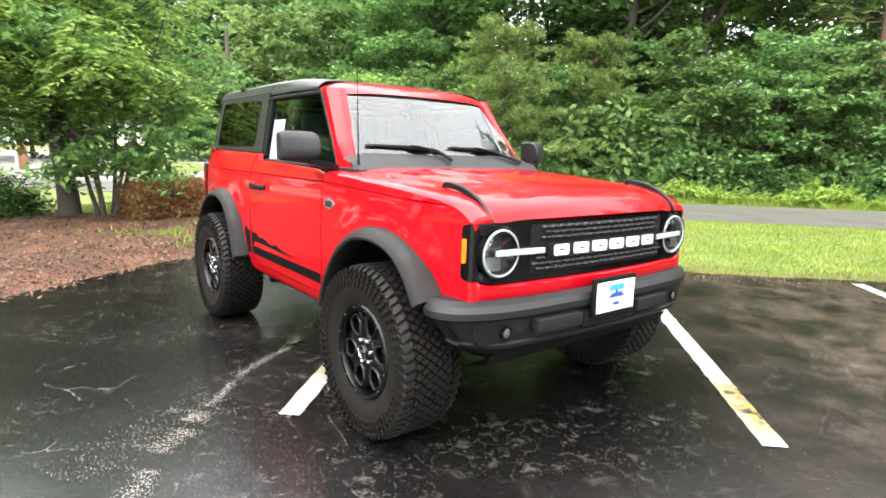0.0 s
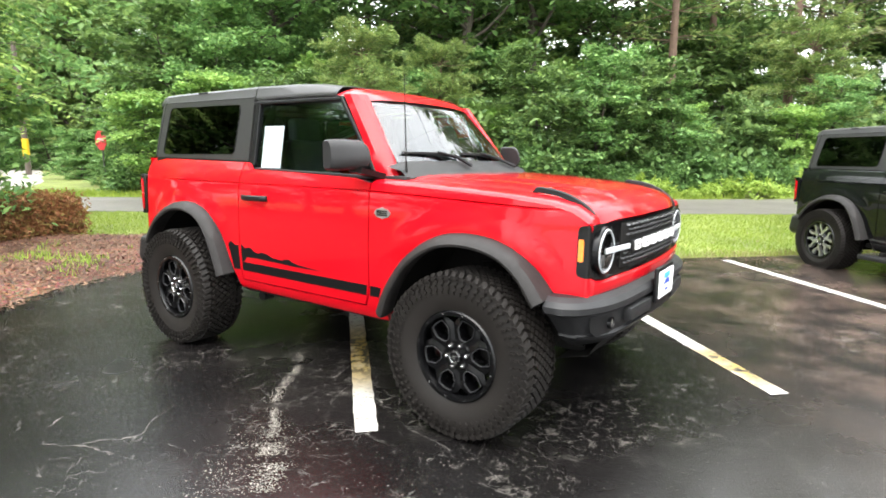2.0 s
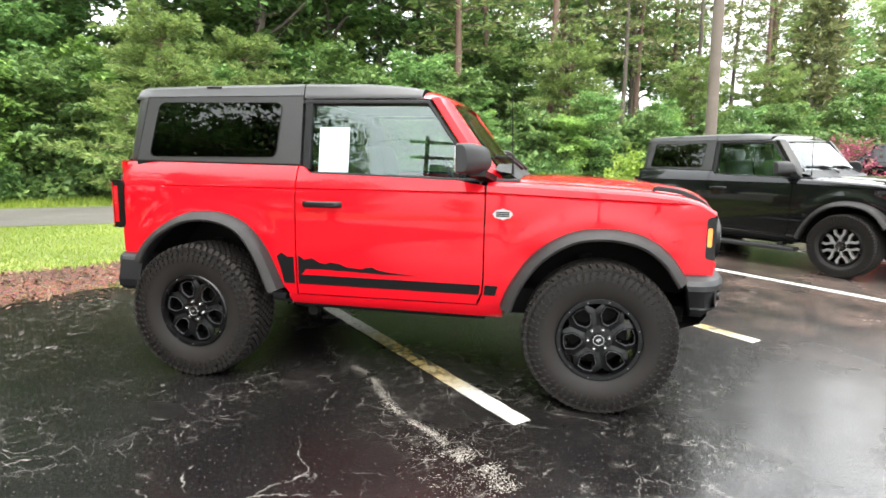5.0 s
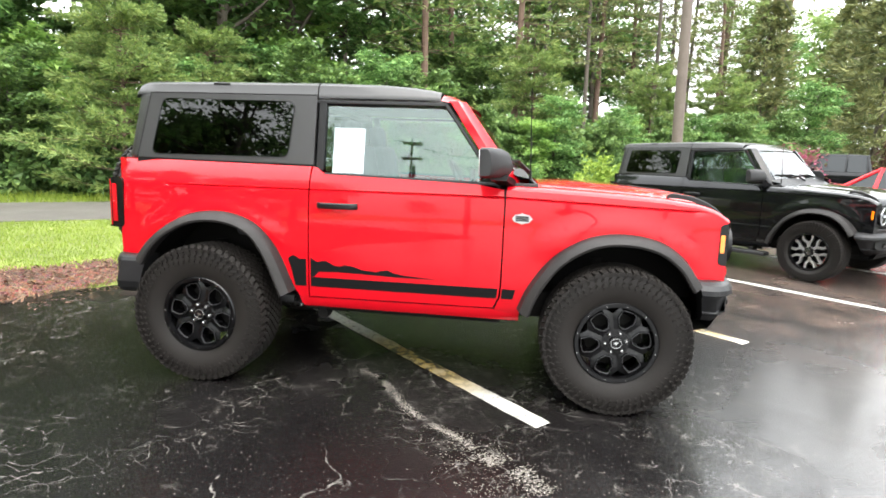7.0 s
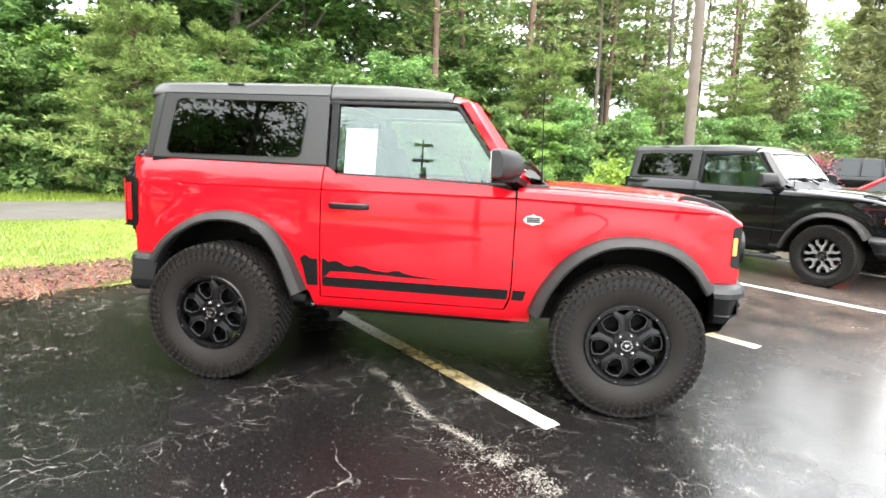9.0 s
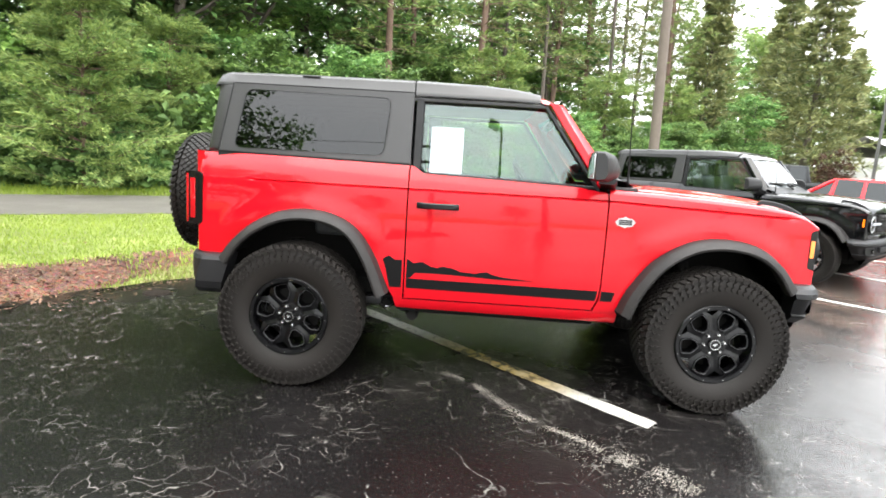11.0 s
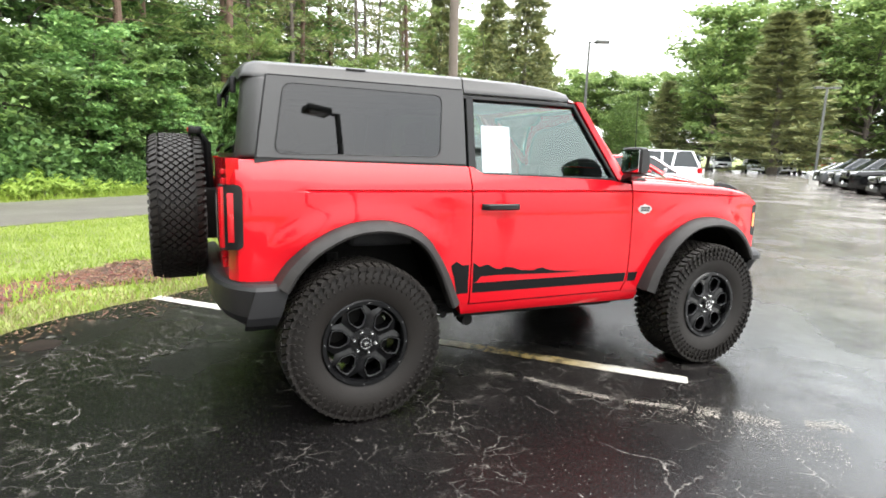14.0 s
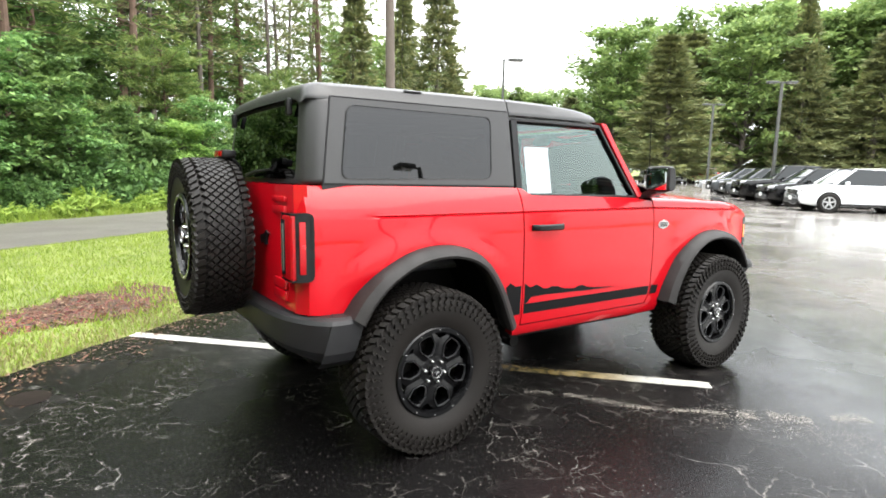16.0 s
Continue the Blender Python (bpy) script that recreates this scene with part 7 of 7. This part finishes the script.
bp = pole("brown_post", "stout brown post by the side road", -33.0, -1.35, 2.2, 0.28, 0.26, plain("brown_wrap", (0.36, 0.17, 0.09), rough=0.7), "post")
pole("white_post", "thin white marker post by the side road", -31.6, -1.6, 3.4, 0.06, 0.06, M_WHITE, "post")


# ---- other parked cars ----
def parked_car(name, label, kind, coat, m):
    """A parked car from a side profile: shell, cabin glass, pillars, roof, lamps, bumpers, wheels."""
    root = thing(name, label, "car", m, "parked cars")
    L, W, H, wb, r = {"sedan": (4.6, 0.90, 1.45, 2.7, 0.33), "suv": (4.75, 0.95, 1.72, 2.8, 0.37), "pickup": (5.8, 0.99, 1.88, 3.6, 0.41), "van": (5.2, 0.98, 2.05, 3.1, 0.36)}[kind]
    belt = {"sedan": 0.93, "suv": 1.07, "pickup": 1.15, "van": 1.1}[kind]
    nose = {"sedan": 0.72, "suv": 0.88, "pickup": 1.02, "van": 0.92}[kind]
    h = L / 2
    deck = {"sedan": [(-h, 0.80), (-h + 0.08, 0.95), (-h + 0.75, 0.98)], "suv": [(-h, 0.92), (-h + 0.06, 1.05), (-h + 0.2, 1.08)], "pickup": [(-h, 1.08), (-h + 0.05, 1.16), (-h + 1.6, 1.16)], "van": [(-h, 1.0), (-h + 0.06, 1.1), (-h + 0.2, 1.12)]}[kind]
    top = deck + [(0.0, belt), (h - 1.35, belt), (h - 0.75, belt - 0.06), (h - 0.3, nose + 0.04), (h - 0.06, nose - 0.08), (h, nose - 0.22)]
    rows = []
    for x in np.concatenate([np.linspace(-h, -h + 0.25, 5), np.linspace(-h + 0.5, h - 0.6, 16), np.linspace(h - 0.4, h - 0.16, 4), np.linspace(h - 0.12, h, 5)]):
        z1 = lerp_table(top, x)
        e = max(0, abs(x) - (h - 0.55)) / 0.55
        w = W * (1 - 0.16 * e ** 2.2)
        fe = max(0.0, (abs(x) - (h - 0.14)) / 0.14)
        w *= 1 - 0.10 * fe * fe
        z1 -= 0.09 * fe * fe
        z0 = 0.24 + 0.10 * e + 0.08 * fe * fe
        half = [(w * 0.86, z0), (w * 0.97, z0 + 0.10), (w, z0 + 0.28), (w, z1 - 0.20), (w * 0.985, z1 - 0.09), (w * 0.95, z1 - 0.02), (w * 0.86, z1 + 0.005), (0.4, z1 + 0.025), (0, z1 + 0.03)]
        rows.append([(x, y, z) for y, z in half] + [(x, -y, z) for y, z in reversed(half[:-1])])
    part("body", loft(rows, caps=True), coat, root)
    cab = {"sedan": (-h + 0.55, -h + 1.25, 0.35, h - 1.15), "suv": (-h + 0.10, -h + 0.42, 0.45, h - 1.15), "pickup": (-0.95, -0.80, 0.75, h - 1.55), "van": (-h + 0.08, -h + 0.3, 1.0, h - 0.75)}[kind]
    wb0, wt = W * 0.93, W * 0.72
    corners = [(cab[0], belt), (cab[1], H - 0.05), (cab[2], H - 0.05), (cab[3], belt)]
    g = bmesh.new()
    add_loft(g, [[(cab[0], -wb0, belt), (cab[3], -wb0, belt), (cab[3] + 0.06, 0, belt), (cab[3], wb0, belt), (cab[0], wb0, belt), (cab[0] - 0.04, 0, belt)],
                 [(cab[1], -wt, H - 0.05), (cab[2], -wt, H - 0.05), (cab[2] + 0.05, 0, H - 0.04), (cab[2], wt, H - 0.05), (cab[1], wt, H - 0.05), (cab[1] - 0.03, 0, H - 0.04)]], close_u=True, caps=True)
    part("cabin_glass", g, M_CARGLASS, root, "dark cabin glass")
    rf = []
    for t in np.linspace(0, 1, 9):
        x = cab[1] - 0.06 + (cab[2] - cab[1] + 0.12) * t
        zc = H - 0.045 + 0.05 * math.sin(math.pi * (0.08 + 0.84 * t)) ** 0.6
        rf.append([(x, y * (wt + 0.012), zc - 0.03 * abs(y) ** 4 - (0.05 if abs(y) == 1 else 0)) for y in (-1, -0.96, -0.8, -0.4, 0, 0.4, 0.8, 0.96, 1)])
    part("roof", loft(rf), coat, root)
    for s in (-1, 1):
        for a, b in (((cab[0], belt), (cab[1], H - 0.05)), ((cab[3], belt), (cab[2], H - 0.05)), ((0.5 * (cab[1] + cab[2]) - 0.1, belt), (0.5 * (cab[1] + cab[2]) - 0.1, H - 0.05)), ((cab[1] - 0.05 + (0.75 if kind in ("suv", "van") else 0.0), belt), (cab[1] + (0.6 if kind in ("suv", "van") else 0.0), H - 0.05))):
            part("pillar", tube([(a[0], s * (wb0 + 0.003), a[1]), (b[0], s * (wt + 0.003), b[1])], [0.05, 0.04], 6), coat, root)
        part("headlamp", box((h - 0.20, s * W * 0.72, nose - 0.04), (0.26, 0.34, 0.13), 0.05, Matrix.Rotation(-s * 0.45, 3, "Z"), 3), M_CLEAR, root, "clear headlamp")
        part("tail_lamp", box((-h + 0.10, s * W * 0.80, belt - 0.14), (0.20, 0.26, 0.20), 0.04), M_REDLENS, root, "red tail lamp")
        part("door_mirror", box((cab[3] - 0.38, s * (W + 0.10), belt + 0.06), (0.12, 0.2, 0.15), 0.05, seg=3), coat, root)
        part("sill_trim", box((0, s * W * 0.955, 0.30), (wb - 0.8, 0.04, 0.10), 0.015), M_PLASTIC, root)
        for c in (wb / 2 - 0.03, -wb / 2 - 0.03):
            part("arch", lathe([(0.0, 0.004), (r + 0.05, 0.004), (r + 0.06, 0.0)], 28, "y", (c, s * (W - 0.001), r)) if s > 0 else lathe([(0.0, -0.004), (r + 0.05, -0.004), (r + 0.06, 0.0)], 28, "y", (c, s * (W - 0.001), r)), M_DARK, root)
            q = s * (W - 0.07)
            wh = part("wheel", lathe([(r * 0.62, q - 0.11), (r * 0.9, q - 0.115), (r, q - 0.08), (r, q + 0.08), (r * 0.9, q + 0.115), (r * 0.62, q + 0.11)], 32, "y", (c, 0, r)), M_RUBBER, root)
            fc = bmesh.new()
            add_lathe(fc, [(r * 0.56, q + s * 0.112), (r * 0.64, q + s * 0.114), (r * 0.65, q + s * 0.09), (r * 0.56, q + s * 0.085)], 28, "y", (c, 0, r))
            for k in range(5):
                a = 2 * math.pi * k / 5 + 0.3
                add_box(fc, (c + r * 0.32 * math.cos(a), q + s * 0.10, r + r * 0.32 * math.sin(a)), (r * 0.56, 0.02, r * 0.17), 0.006, Matrix.Rotation(-a, 3, "Y"))
            part("rim", fc, M_ALLOY, wh, "silver alloy rim")
            part("hub_back", lathe([(0.0, q + s * 0.075), (r * 0.6, q + s * 0.075)], 20, "y", (c, 0, r)), M_DARK, wh)
    part("grille", box((h - 0.035, 0, nose - 0.13), (0.10, W * 0.95, 0.19), 0.03), M_GLOSS, root)
    part("bumper_front", box((h - 0.07, 0, 0.40), (0.2, W * 1.5, 0.2), 0.06, seg=3), M_PLASTIC if kind != "sedan" else coat, root)
    part("bumper_rear", box((-h + 0.06, 0, 0.46), (0.2, W * 1.6, 0.22), 0.06, seg=3), M_PLASTIC if kind != "sedan" else coat, root)
    part("plate", box((h + 0.03, 0, 0.50), (0.01, 0.31, 0.15), 0.004), M_WHITE, root)
    if kind == "pickup":
        part("bed_well", box((-h + 0.95, 0, 1.165), (1.6, W * 1.6, 0.04), 0.01), M_DARK, root)
    return root


M_CARGLASS = plain("car_glass", (0.012, 0.016, 0.018), rough=0.06, coat=0.15, spec=0.3, rvar=0.02)


def parked(kind, coat, label, u, w, deg, name=None):
    x, y, _ = uw(u, w)
    return parked_car(name or {"sedan": "sedan", "suv": "suv", "pickup": "pickup_truck", "van": "van"}[kind], label, kind, coat, Matrix.Translation((x, y, 0)) @ Matrix.Rotation(math.radians(deg), 4, "Z"))


# the row beyond the black off-roader, nose out (-45) or nose in (135)
parked("sedan", M_REDP2B, "bright red saloon car parked nose out", 0.15, 14.1, -45)
parked("sedan", M_SILVERP, "pale silver saloon car parked nose out", 0.6, 17.2, -45)
parked("suv", M_WHITEP, "white sport utility car parked nose in", 0.4, 21.4, 135)
parked("suv", M_REDP2, "dark red sport utility car parked nose in", 0.3, 25.0, 135)
parked("sedan", M_SILVERP, "silver saloon car far along the row", 0.3, 28.0, 135)
parked("suv", M_WHITEP, "white sport utility car far along the row", 0.2, 31.2, 135)
parked("pickup", M_BLACKP, "black pickup truck by the lawn", -5.6, 25.6, 150)
# the facing row across the lot, noses towards the lane
parked("suv", M_WHITEP, "white crossover at the head of the facing row", 12.0, 21.2, 135)
parked("suv", M_BLACKP, "black crossover in the facing row", 11.9, 24.4, 135)
parked("pickup", M_BLACKP, "black crew-cab pickup truck in the facing row", 12.4, 28.4, 135)
parked("suv", M_GREYP, "charcoal sport utility car in the facing row", 12.2, 32.0, 135)
parked("suv", M_GREYP, "dark grey sport utility car in the facing row", 12.4, 36.0, 135)
parked("sedan", M_SILVERP, "silver saloon car in the facing row", 12.6, 40.5, 135)
parked("suv", M_WHITEP, "white sport utility car behind the facing row", 21.0, 34.0, 135)
parked("pickup", M_SILVERP, "silver pickup truck behind the facing row", 21.0, 38.0, 135)
parked("suv", M_SILVERP, "silver sport utility car behind the facing row", 20.8, 29.0, 135)
# the far row across the end of the lot, noses towards the lane
FAR_ROW = [("suv", M_GREYP, "dark sport utility car at the end of the lot"), ("van", M_WHITEP, "white van at the end of the lot"), ("sedan", M_WHITEP, "white saloon car at the end of the lot"), ("sedan", M_SILVERP, "silver saloon car at the end of the lot"),
           ("pickup", M_REDP2, "dark red pickup truck at the end of the lot"), ("suv", M_BLACKP, "black sport utility car at the end of the lot"), ("suv", M_WHITEP, "white sport utility car at the end of the lot"), ("pickup", M_BLUEP, "blue pickup truck at the end of the lot")]
for k, (kd, ct, lb) in enumerate(FAR_ROW):
    parked(kd, ct, lb, 4.5 + 3.1 * k, 66 + 1.2 * (k % 2), 225 - 0.0)

# ---- far side of the lot ----
hut = thing("outbuilding", "low white outbuilding with a pale roof", "building", Matrix.Translation((33.9, 43.7, 0)) @ Matrix.Rotation(math.radians(35), 4, "Z"))
part("wall", box((0, 0, 1.5), (9, 6, 3.0), 0.01), plain("white_siding", (0.72, 0.72, 0.70), rough=0.6, grain=12), hut)
part("roof", loft([[(-4.8, -3.4, 2.95), (-4.8, 0, 4.6), (-4.8, 3.4, 2.95)], [(4.8, -3.4, 2.95), (4.8, 0, 4.6), (4.8, 3.4, 2.95)]]), plain("pale_roofing", (0.55, 0.55, 0.54), rough=0.7, grain=14), hut)
CONE = shrub("cone_conifer", "rounded cone-shaped yellow-green conifer", (1.65, 1.65, 4.7), 320, 30, 0.085, 171, leafy("conifer_spray", (0.055, 0.10, 0.028), (0.095, 0.155, 0.038), (0.145, 0.205, 0.055), 0.25), "bush", slim=0.3)
CONE.matrix_world = Matrix.Translation((21.9, 23.2, 0))
GOLD = shrub("golden_shrub", "low yellow-green shrub beside the lot", (0.8, 0.8, 1.1), 60, 24, 0.06, 175, M_FERN)
GOLD.matrix_world = Matrix.Translation((3.05, 10.2, 0)) @ Matrix.Scale(1.3, 4)
PINK = shrub("flowering_shrub", "shrub covered in dusky pink blossom", (1.4, 1.4, 2.2), 60, 26, 0.08, 178, M_PINKLEAF)
PINK.matrix_world = Matrix.Translation((12.6, 22.4, 0))
MAROON = shrub("maroon_shrub", "dark maroon-leaved shrub under the spruces", (1.3, 1.3, 2.6), 50, 26, 0.09, 179, leafy("maroon_leaves", (0.05, 0.022, 0.018), (0.09, 0.04, 0.028), (0.07, 0.07, 0.03), 0.25))
MAROON.matrix_world = Matrix.Translation((16.5, 22.5, 0))
SPRUCE = pine("spruce", "tall spruce with drooping brown-green boughs", 24.0, 0.06, 5.1, 24, 181, M_SPRUCE, M_BARK, 0.32, tuft=0.85, droop=0.14, per=7, boughs=8, taper=1.0, tufts=14, wid=0.05)
place(SPRUCE, [(-14, 74, 0.66), (-10.5, 46, 0.8), (28, 71, 0.95), (48, 70, 1.05), (-17.5, 60, 0.85), (-16, 40, 0.7)], 21, 0.05)
BIG_OAK = broad_tree("lot_maple", "large full green maple beyond the lot", 20.0, 0.1, 6.5, 60, 21, 0.34, 191, M_LEAF_F, M_BARK, 0.4, clump=1.5, slim=0.58, squash=0.38, bias=1.3)
place(BIG_OAK, [(7, 74, 0.9), (22, 72, 1.2), (35, 80, 1.3), (42, 74, 1.25), (-2.5, 80, 0.55), (9, 84, 0.8), (56, 66, 1.15), (62, 54, 1.15), (66, 42, 1.1), (-8, 86, 0.6), (-13, 84, 0.62), (-10.5, 89, 0.66), (-4.5, 86, 0.6), (-17, 82, 0.7), (-20, 66, 0.8)], 22)
WOODS_PINE = [(17, 82, 0.9), (30, 86, 1.05), (46, 80, 1.0), (54, 74, 0.9)]
for u_p, w_p, s_p in WOODS_PINE:
    copy_thing(TALL_PINE, put(TALL_PINE, u_p, w_p, s_p, u_p))
# thicket across the junction, behind the stop sign
for a_t, r_t, s_t in ((154.3, 30, 0.55), (156.0, 33, 0.62), (157.4, 32, 0.5), (159.3, 45, 0.75), (161.4, 47, 0.78), (155.4, 26.5, 0.38), (164.2, 48, 0.8)):
    x_t, y_t = 2.9 + r_t * math.cos(math.radians(a_t)), -3.1 + r_t * math.sin(math.radians(a_t))
    copy_thing(MAPLE, Matrix.LocRotScale((x_t, y_t, -0.9 * s_t), Euler((0, 0, a_t)), (s_t * 1.25, s_t * 1.25, s_t)))
# woods on the other sides of the place, seen in glass and paint
for x_t, y_t, s_t in ((-12, -19, 0.9), (-19, -15, 1.0), (-28, -10, 1.0), (-22, -24, 1.1), (-34, -20, 1.1), (24, -52, 0.42), (40, -44, 0.45), (6, -60, 0.4), (58, -30, 0.5), (64, -12, 0.55), (-8, -52, 0.4), (-45, -4, 1.1), (-48, 22, 1.2), (-40, 30, 1.2), (-58, 8, 1.2)):
    copy_thing(TALL_OAK, Matrix.LocRotScale((x_t, y_t, -0.05), Euler((0, 0, x_t)), (s_t,) * 3))
for u_t, w_t, s_t in ((-44, -16, 1.5), (-50, -22, 1.6), (-38, -9, 1.4), (-48, -30, 1.6), (-56, -26, 1.8), (-60, -38, 1.8), (-42, -38, 1.5), (-36, -44, 1.5), (-30, -48, 1.4), (-52, -14, 1.6)):
    copy_thing(MAPLE, put(MAPLE, u_t, w_t, s_t, u_t))
for u_t, w_t, s_t in ((-46, -20, 0.8), (-54, -30, 0.85), (-58, -18, 0.9), (-48, -42, 0.8), (-40, -52, 0.8), (-66, -30, 0.9), (2, 90, 0.7), (10, 90, 0.95), (14.5, 82, 0.95), (18, 90, 1.2), (26, 88, 1.3), (30, 80, 1.1), (38, 84, 1.2), (43, 86, 1.3), (50, 84, 1.2), (58, 78, 1.2), (64, 70, 1.15)):
    copy_thing(BIG_OAK, put(BIG_OAK, u_t, w_t, s_t, u_t))
# broad old pines among the maples across the lot, their boughs spreading wider than those of the spruces by the lane
for u_t, w_t, wide_t, s_t in ((1.2, 72, 2.1, 0.66), (12.2, 64, 2.2, 1.02), (17.5, 76, 2.1, 1.2), (33, 66, 2.2, 1.05), (39, 70, 2.2, 1.1), (28.5, 74, 2.0, 1.15), (46, 66, 2.2, 1.1)):
    x_t, y_t, _ = uw(u_t, w_t)
    copy_thing(SPRUCE, Matrix.LocRotScale((x_t, y_t, -0.04), Euler((0, 0, u_t)), (wide_t * s_t, wide_t * s_t, s_t)))
for x_t, y_t, s_t in ((-13.5, -21, 0.55), (-18.5, -17.5, 0.6), (-24, -14.5, 0.6), (-12, -29, 0.6), (-30, -9, 0.6)):
    copy_thing(BIG_OAK, Matrix.LocRotScale((x_t, y_t, -0.05), Euler((0, 0, x_t)), (s_t,) * 3))
for x_t, y_t, s_t in ((-49, -3, 1.6), (-51, 4, 1.7), (-50, 11, 1.6), (-47, -10, 1.6), (-54, 0, 1.9), (-45, -17, 1.6), (-53, 16, 1.8)):
    copy_thing(MAPLE, Matrix.LocRotScale((x_t, y_t, -0.05), Euler((0, 0, x_t)), (s_t,) * 3))
for x_t, y_t, s_t in ((-60, -8, 0.95), (-62, 2, 1.0), (-62, 11, 0.95), (-57, -18, 0.9), (-60, 20, 0.95)):
    copy_thing(BIG_OAK, Matrix.LocRotScale((x_t, y_t, -0.05), Euler((0, 0, x_t)), (s_t,) * 3))
